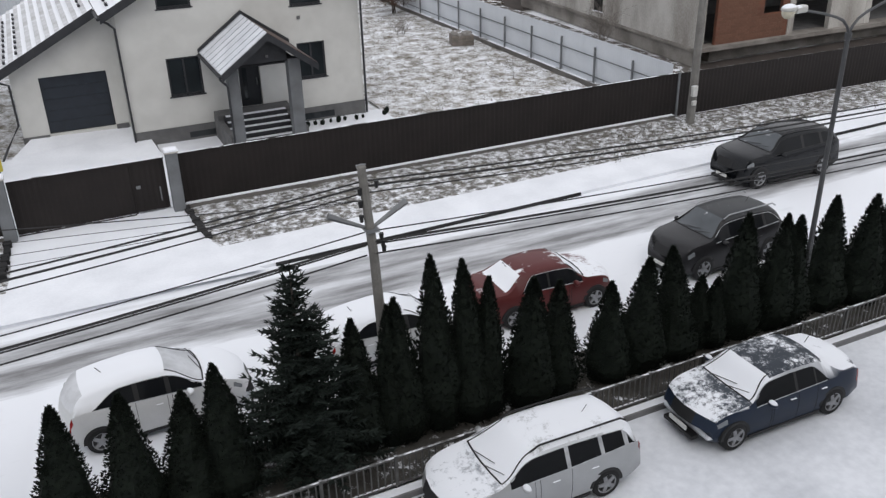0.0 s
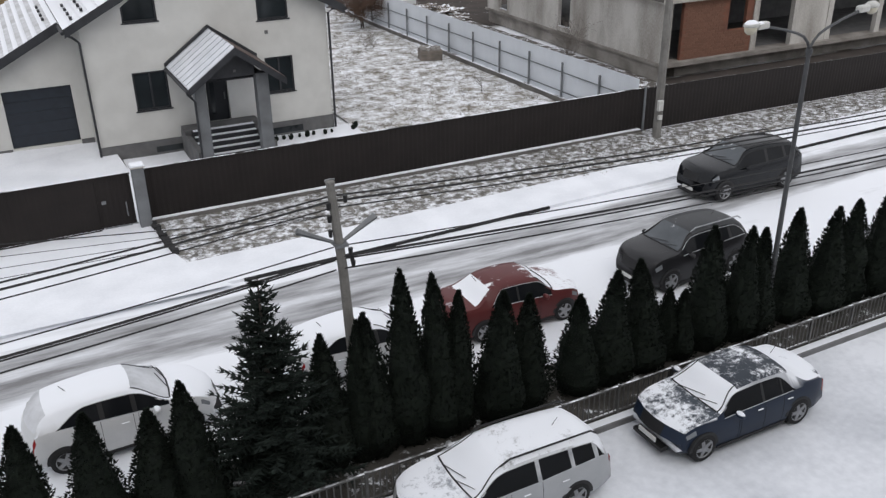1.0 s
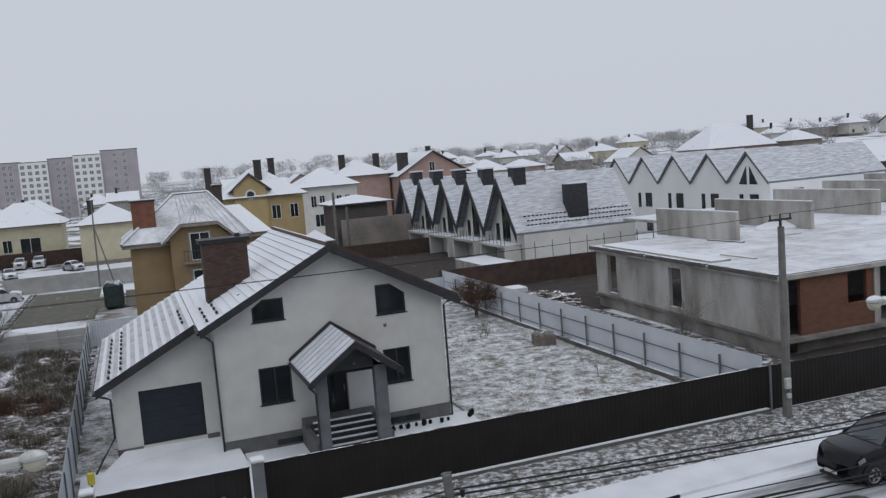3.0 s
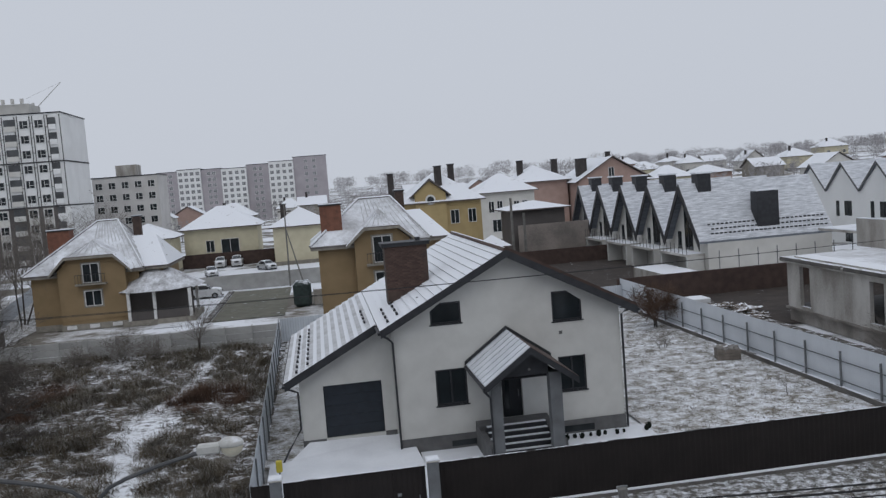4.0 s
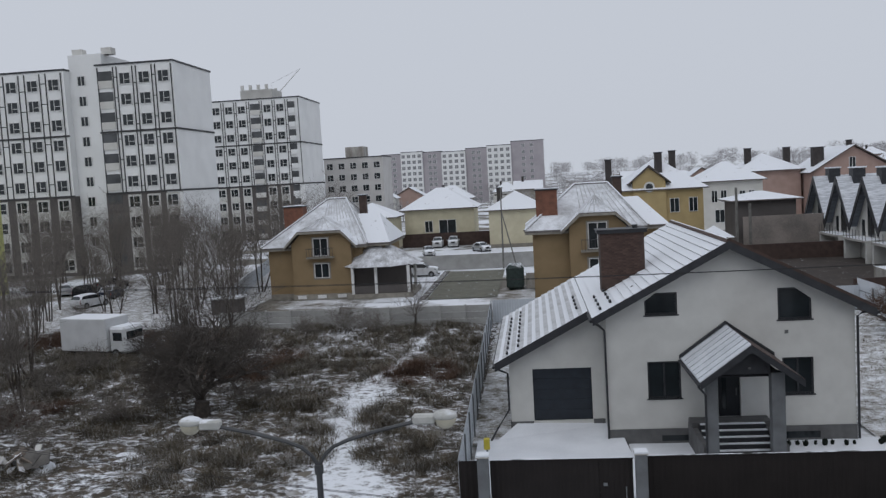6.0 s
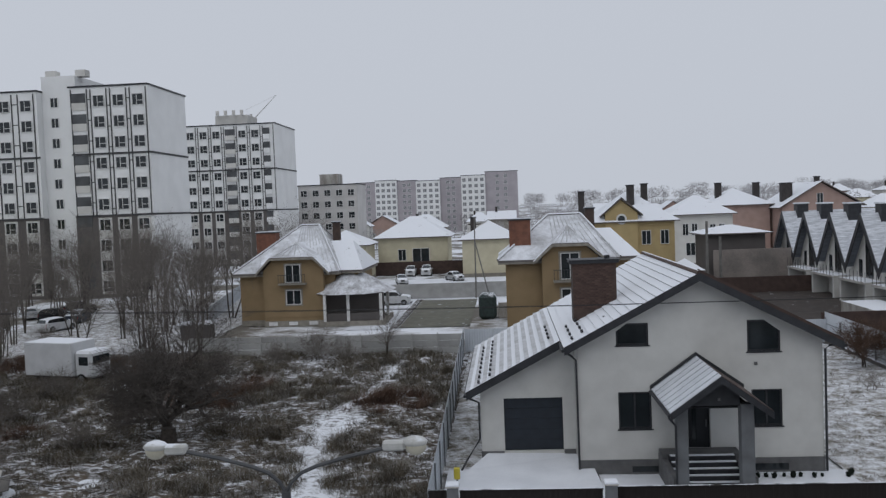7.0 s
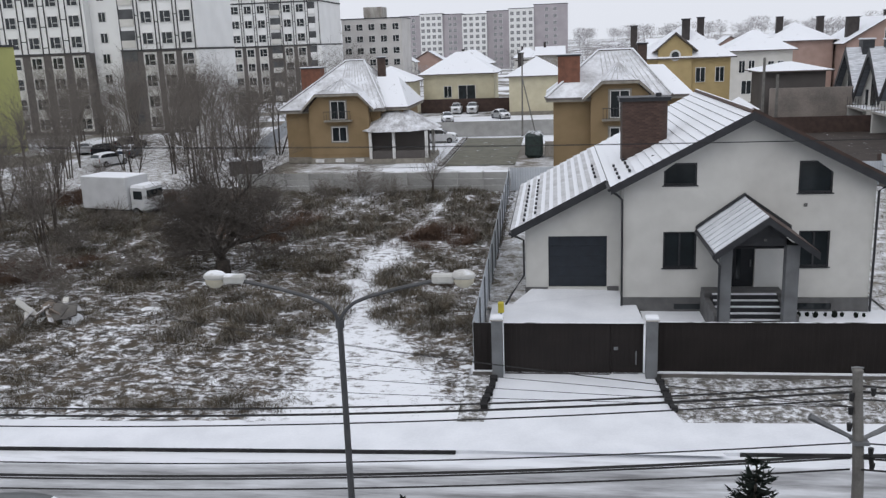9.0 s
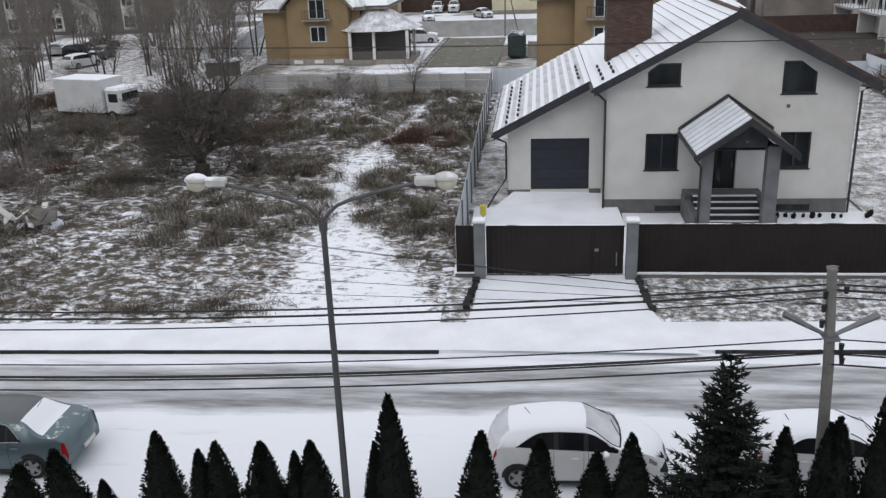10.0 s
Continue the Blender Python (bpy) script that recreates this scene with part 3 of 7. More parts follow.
part("downpipe", tube([(13.3, 35.75, 5.42), (13.0, 35.98, 5.32), (12.83, 36.02, 5.18), (12.83, 36.02, 0.1)], 0.05, 6), trim_dark, house)

part("verge_tiles", prism([(RX, RZ + 0.03), (RXE, roof_z(RXE) + 0.03), (RXE, roof_z(RXE) + 0.19), (RX, RZ + 0.19)], FY - 0.02, FY + 0.35), tile_bare, roof, "brown tile verge along the bare slope")

# the garage wing
GXE, GY, GBY = -2.05, 37.3, 50.0
cut_wall("wall", 37.9, 0.3, [(-1.45, 0.2), (2.745, 0.2), (2.745, roof_z(2.745) - 0.25), (-1.45, roof_z(-1.45) - 0.25)],
         [(-0.42, 2.18, 0.62, 2.98)], stucco, house)
part("wall", box(-1.45, -1.15, 38.203, 49.5, 0.0, roof_z(-1.45) - 0.3), stucco, house)
part("plinth", box(-1.48, -0.45, 37.86, 38.1, 0.0, 0.62), plinth_mat, house)
part("plinth", box(2.2, 2.71, 37.86, 38.1, 0.0, 0.66), plinth_mat, house)
gd = part("garage_door", box(-0.42, 2.18, 38.02, 38.08, 0.62, 2.98), door_dark, house, "anthracite sectional garage door")
for k in range(5):
    part("door_panel", box(-0.40, 2.16, 37.995, 38.025, 0.64 + k * 0.468, 0.64 + k * 0.468 + 0.463, None, 0.004), door_dark, gd)
groof = part("roof", prism([(GXE, roof_z(GXE) - 0.16), (2.70, roof_z(2.70) - 0.16), (2.70, roof_z(2.70) - 0.03), (GXE, roof_z(GXE) - 0.03)], GY + 0.04, GBY), trim_dark, house, "lower garage roof with snow on its tile courses")
slope_courses(groof, GXE, roof_z(GXE), 2.12, roof_z(2.12), GY, GBY, tile_mat, 0.42, 0.09, tile_gap, 0.48)
part("barge_board", prism([(GXE, roof_z(GXE) - 0.28), (2.1, roof_z(2.1) - 0.28), (2.1, roof_z(2.1) + 0.09), (GXE, roof_z(GXE) + 0.09)], GY - 0.03, GY - 0.002), trim_dark, groof)
part("gutter", tube([(GXE - 0.06, GY, roof_z(GXE) - 0.1), (GXE - 0.06, GBY, roof_z(GXE) - 0.1)], 0.07, 6), trim_dark, groof)
part("downpipe", tube([(-2.05, 37.35, 3.2), (-1.75, 37.6, 3.0), (-1.52, 37.8, 2.85), (-1.52, 37.8, 1.2), (-2.1, 37.4, 0.4), (-2.3, 36.4, 0.25)], 0.05, 6), trim_dark, house)
guard_mesh = box(-0.05, 0.05, -0.15, 0.15, 0.0, 0.10)
guard = part("snow_guard", guard_mesh, trim_dark, groof)
guard.location = (-1.5, 37.8, roof_z(-1.5) + 0.11)
for r_, (xg, yg, n_) in enumerate(((-1.5, 37.8, 9), (-1.0, 38.1, 9), (2.55, 36.2, 4), (3.0, 36.5, 4), (1.7, 39.2, 4))):
    for k in range(n_):
        if r_ == 0 and k == 0:
            continue
        o = new("snow_guard", guard.data)
        o.parent = groof
        o.location = (xg, yg + k * 1.15, roof_z(xg) + (0.11 if xg < 2.2 else 0.08))

# the chimney
chim = part("chimney", box(2.95, 4.95, 40.0, 41.1, 5.2, 8.72), brick_chim, house, "brown brick chimney with a metal cap")
part("chimney_cap", box(2.82, 5.08, 39.88, 41.22, 8.72, 8.86), trim_dark, chim)
part("cap_ledge", box(2.78, 5.12, 39.84, 41.26, 8.86, 8.90), trim_dark, chim)
part("flue", tube([(4.6, 40.5, 8.9), (4.6, 40.5, 9.05)], 0.13, 8), trim_dark, chim)
brick_mesh = box(0, 0.245, -0.012, 0.004, 0, 0.068)
first_brick = part("brick", brick_mesh, mat("chimney_brick", (0.10, 0.06, 0.048), (0.06, 0.04, 0.034), 6, 0.9, fine=40, bump=0.3, rand=0.25), chim)
first_brick.location = (2.955, 40.0, 6.6)
for r_ in range(26):
    for k in range(8):
        xb = 2.955 + k * 0.2525 + (0.12 if r_ % 2 else 0)
        if (r_ or k) and xb + 0.245 < 4.96:
            o = new("brick", first_brick.data)
            o.parent = chim
            o.location = (xb, 40.0, 6.6 + r_ * 0.08)

# the porch
PX0, PX1, PF = 5.76, 9.48, 31.8
PR = (PX0 + PX1) / 2


def porch_z(x):
    return 4.97 - 0.72 * abs(x - PR)


porch = part("porch", box(6.0, 9.15, 35.2, 36.05, 0.0, 1.15), plinth_mat, house, "raised grey porch with steps and a gabled roof")
for xa, xb in ((6.04, 6.46), (8.40, 8.88)):
    part("column", box(xa, xb, 32.2, 32.64, 0.0, 3.86, None, 0.01), stucco_grey, porch)
part("parapet", box(5.98, 6.2, 32.7, 36.04, 0.0, 0.95), plinth_mat, porch)
part("parapet", box(8.88, 9.12, 32.7, 35.19, 0.0, 0.95), plinth_mat, porch)
for k in range(6):
    st = part("step", box(6.25, 8.85, 33.4 + k * 0.3, 35.19, 0.05 + k * 0.18, 0.05 + (k + 1) * 0.18 - 0.003), trim_dark, porch)
    part("snow", box(6.28, 8.82, 33.41 + k * 0.3, 33.4 + (k + 1) * 0.3 - 0.08, 0.05 + (k + 1) * 0.18, 0.05 + (k + 1) * 0.18 + 0.03, None, 0.01), snow_mat, st)
proof = part("roof", prism([(PX0, porch_z(PX0) - 0.14), (PR, porch_z(PR) - 0.16), (PX1, porch_z(PX1) - 0.14), (PX1, porch_z(PX1) - 0.02), (PR, porch_z(PR) - 0.02), (PX0, porch_z(PX0) - 0.02)], PF + 0.04, 36.09), trim_dark, porch)
part("roof_snow", prism([(PX0, porch_z(PX0)), (PR, porch_z(PR)), (PR, porch_z(PR) + 0.06), (PX0, porch_z(PX0) + 0.06)], PF + 0.04, 36.08), mat("seamed_roof_snow", (0.74, 0.76, 0.80), (0.60, 0.62, 0.66), 1.5, 0.7, fine=12, bump=0.2), proof)
part("roof_sheet", prism([(PR, porch_z(PR)), (PX1, porch_z(PX1)), (PX1, porch_z(PX1) + 0.05), (PR, porch_z(PR) + 0.05)], PF + 0.04, 36.08), tile_bare, proof)
grey_seam = mat("grey_seam", (0.33, 0.35, 0.38), None, 3, 0.6, bump=0)
for k in range(7):
    y_ = PF + 0.45 + k * 0.6
    part("seam", prism([(PX0, porch_z(PX0) + 0.055), (PR, porch_z(PR) + 0.055), (PR, porch_z(PR) + 0.085), (PX0, porch_z(PX0) + 0.08)], y_, y_ + 0.022), grey_seam, proof)
for s_, xe in ((-1, PX0), (1, PX1)):
    part("barge_board", prism([(xe, porch_z(xe) - 0.24), (PR, porch_z(PR) - 0.24), (PR, porch_z(PR) + 0.03), (xe, porch_z(xe) + 0.03)][::(1 if s_ < 0 else -1)], PF - 0.03, PF + 0.035), trim_dark, proof)
# dark tone of gable board and ceiling also stands in for the porch's shade
part("gable_board", prism([(6.47, 3.80), (8.39, 3.80), (8.39, porch_z(8.39) - 0.15), (PR, porch_z(PR) - 0.17), (6.47, porch_z(6.47) - 0.15)], 32.3, 32.37), trim_dark, proof)
part("ceiling", box(6.2, 8.9, 32.66, 36.05, 3.62, 3.68), trim_dark, proof)
for s_, xe in ((-1, PX0 - 0.05), (1, PX1 + 0.05)):
    part("flashing", prism([(xe, porch_z(xe) + 0.05), (PR, porch_z(PR) + 0.05), (PR, porch_z(PR) + 0.20), (xe, porch_z(xe) + 0.20)][::(1 if s_ < 0 else -1)], 35.98, 36.094), trim_dark, proof)
part("gutter", tube([(PX0 - 0.05, PF, porch_z(PX0) - 0.08), (PX0 - 0.05, 36.05, porch_z(PX0) - 0.08)], 0.06, 6), trim_dark, proof)
part("downpipe", tube([(5.72, 32.0, 3.45), (5.85, 32.1, 3.3), (6.0, 32.16, 3.1), (6.0, 32.16, 0.1)], 0.045, 6), trim_dark, porch)
fd = part("front_door", box(7.27, 8.13, 36.2, 36.26, 1.12, 3.23), brown_door, house, "dark entrance door")
part("door_panel", box(7.42, 7.6, 36.185, 36.202, 1.4, 3.0), glass_dark, fd)
part("door_handle", box(7.98, 8.02, 36.13, 36.2, 2.0, 2.3), steel_thin, fd)
# flat panel on the wall, whiter than the stucco round it
part("wall_panel", box(8.16, 9.4, 36.05, 36.098, 1.16, 3.4), entry_panel_white, house, "flat white panel on the wall by the entrance")
part("porch_lamp", box(7.58, 7.67, 32.24, 32.295, 4.0, 4.09), plinth_mat, porch)

# ---- fences round the plot ----
def ribbed(x0, x1, z0, z1, pitch=0.2, depth=0.008):
    """A profiled sheet along x, facing -y at y = 0."""
    bm = bmesh.new()
    k = 0
    prof = []
    x = x0
    while x < x1 - 1e-6:
        for dx, d in ((0, 0), (pitch * 0.42, 0), (pitch * 0.5, depth), (pitch * 0.92, depth)):
            if x + dx < x1:
                prof.append((x + dx, d))
        x += pitch
    prof.append((x1, 0))
    lo = [bm.verts.new((a, d, z0)) for a, d in prof]
    hi = [bm.verts.new((a, d, z1)) for a, d in prof]
    lo2 = [bm.verts.new((a, d + 0.006, z0)) for a, d in prof]
    hi2 = [bm.verts.new((a, d + 0.006, z1)) for a, d in prof]
    for i in range(len(prof) - 1):
        bm.faces.new((lo[i], lo[i + 1], hi[i + 1], hi[i]))
        bm.faces.new((lo2[i + 1], lo2[i], hi2[i], hi2[i + 1]))
        bm.faces.new((hi[i], hi[i + 1], hi2[i + 1], hi2[i]))
    return bm


front = thing("fence", "dark brown profiled-sheet fence with snow along its foot", "fence", (0, 28.65, 0))
first_panel = None
x = 3.36
while x < 24.2:
    if first_panel is None:
        first_panel = part("panel", ribbed(0, 2.61, 0.22, 1.98), brown_sheet, front)
        first_panel.location = (x, 0, 0)
    else:
        o = new("panel", first_panel.data)
        o.parent, o.location = front, (x, 0, 0)
    x += 2.605
part("panel", ribbed(-3.0, -2.36, 0.22, 1.98), brown_sheet, front)
part("foundation", box(3.34, 24.3, -0.12, 0.14, -0.05, 0.20), concrete_dark, front)
part("foundation", box(-3.05, -2.36, -0.12, 0.14, -0.05, 0.20), concrete_dark, front)
part("snow", box(3.4, 24.2, -0.11, -0.01, 0.20, 0.26, None, 0.02), snow_mat, front)
part("top_rail", box(3.34, 24.25, -0.02, 0.06, 1.98, 2.03), brown_sheet, front)
east = thing("fence", "dark brown profiled-sheet fence on a concrete footing beside the unfinished house", "fence", (0, 29.3, 0), -1.5)
for k in range(14):
    if k == 0:
        ep = part("panel", ribbed(0, 2.61, 0.1, 2.0), brown_sheet, east)
        ep.location = (24.22, 0, 0)
    else:
        o = new("panel", ep.data)
        o.parent, o.location = east, (24.22 + k * 2.605, 0, 0)
part("post", box(24.4, 24.5, -0.05, 0.05, 0, 2.05), post_grey, east)
part("foundation", box(24.5, 61, -0.05, 0.14, -0.05, 0.10), concrete_dark, east)

gate = thing("gate", "dark brown sheet-metal sliding gate with a wicket door", "gate", (0, 28.6, 0))
part("leaf", ribbed(-1.92, 1.785, 0.16, 1.95, 0.18, 0.009), brown_sheet, gate)
wk = part("wicket_door", ribbed(1.80, 2.88, 0.2, 1.95, 0.18, 0.009), brown_sheet, gate)
part("door_frame", box(1.77, 1.81, -0.025, 0.03, 0.16, 1.97), brown_sheet, wk)
part("bottom_edge", box(1.85, 2.72, -0.03, 0.0, 0.16, 0.20), steel_thin, wk)
part("hinge_strip", box(2.62, 2.66, -0.03, 0.0, 0.5, 1.0), steel_thin, wk)
part("handle", box(1.88, 2.02, -0.07, -0.01, 1.05, 1.15), steel_thin, wk)
part("top_frame", box(-1.92, 2.9, -0.03, 0.05, 1.95, 2.0), brown_sheet, gate)
part("bottom_frame", box(-1.92, 1.75, -0.03, 0.05, 0.12, 0.17), brown_sheet, gate)
gp = thing("gate_pillar", "slim grey gate pillar with a snowy cap", "pillar", (3.14, 28.42, 0), 0, "gate pillars")
part("shaft", box(-0.19, 0.19, -0.19, 0.19, 0.0, 2.2, None, 0.01), stucco_grey, gp)
part("cap", box(-0.23, 0.23, -0.23, 0.23, 2.2, 2.25), concrete, gp)
part("snow", box(-0.22, 0.22, -0.22, 0.22, 2.25, 2.31, None, 0.025), snow_mat, gp)
copy_thing(gp, pose(-2.14, 28.40, 0))

# culvert edges of the drive
for xa in (-2.55, 3.42):
    bm = bmesh.new()
    for k in range(14):
        y_ = 25.6 + k * 0.2
        s_ = 0.07 + 0.06 * random.random()
        box(xa + random.uniform(-0.05, 0.05) + (y_ - 25.6) * (-0.06 if xa > 0 else 0.08), xa + s_ * 2 + (y_ - 25.6) * (-0.06 if xa > 0 else 0.08), y_, y_ + 0.19, 0.0, 0.14 + s_ * 0.8, bm)
    tagged(mesh_object("drive_edging", bm, kerb_mat), "row of dark wet stones edging the drive", "kerb", "drive edgings")

side = thing("fence", "light grey sheet-metal fence on a concrete base with steel posts", "fence", (24.2, 28.8, 0), 90)
for k in range(13):
    if k == 0:
        sp = part("panel", ribbed(0, 2.99, 0.3, 2.4, 0.15, 0.010), pale_sheet, side)
        pp = part("post", box(-0.04, 0.04, 0.08, 0.16, 0.0, 2.02), post_grey, side)
        rr = part("rail", box(0, 2.99, 0.03, 0.07, 1.50, 1.54), post_grey, side)
        r2 = part("rail", box(0, 2.99, 0.03, 0.07, 0.55, 0.59), post_grey, side)
        pp.location = (2.65, 0, 0)
    else:
        for src, off in ((sp, 0), (pp, 2.65), (rr, 0), (r2, 0)):
            o = new(src.name.split(".")[0], src.data)
            o.parent, o.location = side, (k * 3.0 + off, 0, 0)
part("foundation", box(0, 39, -0.1, 0.22, -0.05, 0.30), concrete_dark, side)

west = thing("fence", "grey sheet-metal boundary fence beside the vacant lot", "fence", (-3.0, 28.7, 0), 91.0)
for k in range(13):
    if k == 0:
        sp = part("panel", ribbed(0, 2.99, 0.1, 2.0, 0.2, 0.02), grey_sheet, west)
        pp = part("post", box(-0.03, 0.03, -0.07, -0.01, 0.0, 2.0), post_grey, west)
    else:
        for src in (sp, pp):
            o = new(src.name.split(".")[0], src.data)
            o.parent, o.location = west, (k * 3.0, 0, 0)

panel_mat = mat("panel_fence_concrete", (0.40, 0.40, 0.39), (0.30, 0.30, 0.29), 0.8, 0.9, fine=12, bump=0.25, stretch=(1, 1, 1), rand=0.12)
back = thing("fence", "weathered grey slab fence along the back of the vacant lot", "fence", (-3.7, 67.2, 0), 180 - 3.5)
for k in range(11):
    for r_ in range(3):
        if k == 0 and r_ == 0:
            slab = part("slab", box(0, 2.0, -0.04, 0.04, 0.05, 0.55, None, 0.015), panel_mat, back)
        else:
            o = new("slab", slab.data)
            o.parent, o.location = back, (k * 2.08, 0, r_ * 0.52)
    if k == 0:
        po = part("post", box(-0.07, 0.01, -0.08, 0.08, 0, 1.68), panel_mat, back)
    else:
        o = new("post", po.data)
        o.parent, o.location = back, (k * 2.08, 0, 0)
plot = thing("fence", "grey sheet-metal fence along the ochre house's plot", "fence", (-30.9, 83.5, 0), 100.7)
for k in range(14):
    if k == 0:
        sp = part("panel", ribbed(0, 2.98, 0.1, 1.9, 0.2, 0.02), grey_sheet, plot)
    else:
        o = new("panel", sp.data)
        o.parent, o.location = plot, (k * 3.0, 0, 0)
rear = thing("fence", "grey sheet-metal fence behind the back garden", "fence", (-3.6, 67.3, 0))
for k in range(9):
    if k == 0:
        sp = part("panel", ribbed(0, 3.1, 0.1, 1.9, 0.2, 0.02), grey_sheet, rear)
    else:
        o = new("panel", sp.data)
        o.parent, o.location = rear, (k * 3.1, 0, 0)

# ---- car park railing ----
railing = thing("railing", "low dull steel railing with thin upright bars", "railing", (0, 12.14, 0.10), 0.8)
bar_mesh = bmesh.new()
box(-0.012, 0.012, -0.012, 0.012, 0.12, 0.74, bar_mesh)
for k in range(0, 21):
    x0_ = -7.5 + k * 1.5
    if k == 0:
        ru = part("top_rail", box(0, 1.5, -0.025, 0.025, 0.73, 0.77), rail_mat, railing)
        rl = part("bottom_rail", box(0, 1.5, -0.02, 0.02, 0.10, 0.14), rail_mat, railing)
        rp = part("post", box(-0.03, 0.03, -0.03, 0.03, 0, 0.80), rail_mat, railing)
        rb = part("bar", bar_mesh, rail_mat, railing)
        for q in (ru, rl, rp):
            q.location = (x0_, 0, 0)
        rb.location = (x0_ + 0.14, 0, 0)
    else:
        for q in (ru, rl, rp):
            o = new(q.name.split(".")[0], q.data)
            o.parent, o.location = railing, (x0_, 0, 0)
    for j in range(10):
        if k or j:
            o = new("bar", rb.data)
            o.parent, o.location = railing, (x0_ + 0.14 + j * 0.14, 0, 0)

# the far kerb, broken by the drive
kerb = thing("trim_kerb_far", "dark wet kerb stones along the street", "kerb", (0, 22.63, 0), 1.9, "", "structure")
km = box(0, 0.995, 0.04, 0.112, -0.05, 0.104, None, 0.01)
kf = None
for k in range(-60, 70):
    if -3 <= k < 5 or 16 <= k < 22:
        continue
    if kf is None:
        kf = part("kerb_stone", km, kerb_mat, kerb)
        kf.location = (k, 0, 0)
    else:
        o = new("kerb_stone", kf.data)
        o.parent, o.location = kerb, (k, 0.004 * (k % 3), 0)

# ---- poles, lamps and cables ----
pole = thing("utility_pole", "weathered concrete utility pole with crossarms and cables", "utility pole", (5.13, 14.3, 0.1))
part("shaft", tube([(0.10, 0, -0.1), (-0.06, 0, 4.0), (-0.20, 0, 5.85)], [0.125, 0.10, 0.085], 8), pole_mat, pole)
part("pole_cap", box(-0.28, -0.12, -0.08, 0.08, 5.82, 5.90, None, 0.02), pole_mat, pole)
part("bracket", tube([(-0.30, 0.02, 5.90), (-0.2, 0.0, 5.92), (-0.10, 0.02, 5.90)], 0.018, 5), steel_thin, pole)
for sgn in (-1, 1):
    part("crossarm", tube([(-0.1, 0.0, 4.58), (-0.1 + sgn * 0.45, 0.05, 4.80), (-0.1 + sgn * 0.80, 0.08, 4.98)], [0.03, 0.05, 0.07], 6), steel_thin, pole)
part("band", box(-0.22, 0.04, -0.15, 0.15, 4.55, 4.61), steel_thin, pole)
for z_, dx in ((5.5, 0.16), (5.4, -0.18), (4.85, -0.18), (5.15, -0.18), (4.25, 0.22), (4.12, 0.24), (4.4, 0.2)):
    part("insulator", tube([(dx - 0.1, -0.05, z_ - 0.07), (dx - 0.1, -0.05, z_ + 0.07)], [0.035, 0.05], 6), black_plastic, pole)

pole2 = thing("utility_pole", "concrete pole with a T-shaped crossarm before the brown fence", "utility pole", (24.45, 27.7, 0))
part("shaft", tube([(0, 0, -0.1), (0.02, 0, 7.9)], [0.19, 0.13], 8), pole_mat, pole2)
part("crossarm", box(-0.55, 0.55, -0.04, 0.04, 8.15, 8.23), trim_dark, pole2)
part("stem", box(-0.04, 0.04, -0.04, 0.04, 7.8, 8.2), trim_dark, pole2)
for dx in (-0.5, 0.0, 0.5):
    part("insulator", tube([(dx, 0, 8.2), (dx, 0, 8.42)], [0.04, 0.03], 6), trim_dark, pole2)
part("meter_box", box(-0.25, 0.0, -0.30, -0.14, 1.3, 1.75, None, 0.02), lamp_head, pole2)
part("meter_box", box(-0.18, 0.02, -0.28, -0.15, 0.9, 1.1, None, 0.02), lamp_head, pole2)


def street_lamp(x, y, bend, rz):
    lamp = thing("street_lamp", "grey steel street lamp with two arms and snowy lamp heads", "street lamp", (x, y, 0.1), rz, "street lamps")
    part("post", tube([(0, 0, -0.1), (0, 0, 3.0), (0, 0, bend)], [0.075, 0.062, 0.05], 8), lamp_mat, lamp)
    part("collar", tube([(0, 0, bend - 0.12), (0, 0, bend + 0.02)], 0.075, 8), lamp_mat, lamp)
    for s in (-1, 1):
        part("arm", tube([(0, 0, bend), (s * 0.10, 0, bend + 0.17), (s * 0.26, 0, bend + 0.31), (s * 0.5, 0, bend + 0.41), (s * 1.0, 0, bend + 0.55), (s * 1.65, 0, bend + 0.69)], 0.032, 6), lamp_mat, lamp)
        head = part("lamp_head", box(min(s * 1.55, s * 1.90), max(s * 1.55, s * 1.90), -0.085, 0.085, bend + 0.64, bend + 0.79, None, 0.03), lamp_head, lamp)
        bm = bmesh.new()
        bmesh.ops.create_uvsphere(bm, u_segments=14, v_segments=8, radius=1)
        for v in bm.verts:
            v.co = Vector((v.co.x * 0.20 + s * 2.05, v.co.y * 0.14, v.co.z * (0.11 if v.co.z > 0 else 0.06) + bend + 0.75))
        part("reflector", bm, lamp_head, head, "snow-topped lamp dome", 50)
        bm = bmesh.new()
        bmesh.ops.create_uvsphere(bm, u_segments=12, v_segments=6, radius=1)
        for v in bm.verts:
            v.co = Vector((v.co.x * 0.17 + s * 2.06, v.co.y * 0.12, v.co.z * 0.15 + bend + 0.70))
        part("cover", bm, lamp_glass, head, "", 50)
    return lamp


street_lamp(-3.60, 13.0, 7.13, 0)
street_lamp(15.97, 13.35, 7.28, 5)


def cable(p, q, sag, r, name="overhead_cable", label="black overhead cable sagging between poles"):
    pts = []
    for k in range(25):
        u = k / 24
        v = Vector(p).lerp(Vector(q), u)
        v.z -= 4 * sag * u * (1 - u)
        pts.append(v)
    tagged(mesh_object(name, tube(pts, r, 4), wire_mat), label, "cable", "overhead cables")


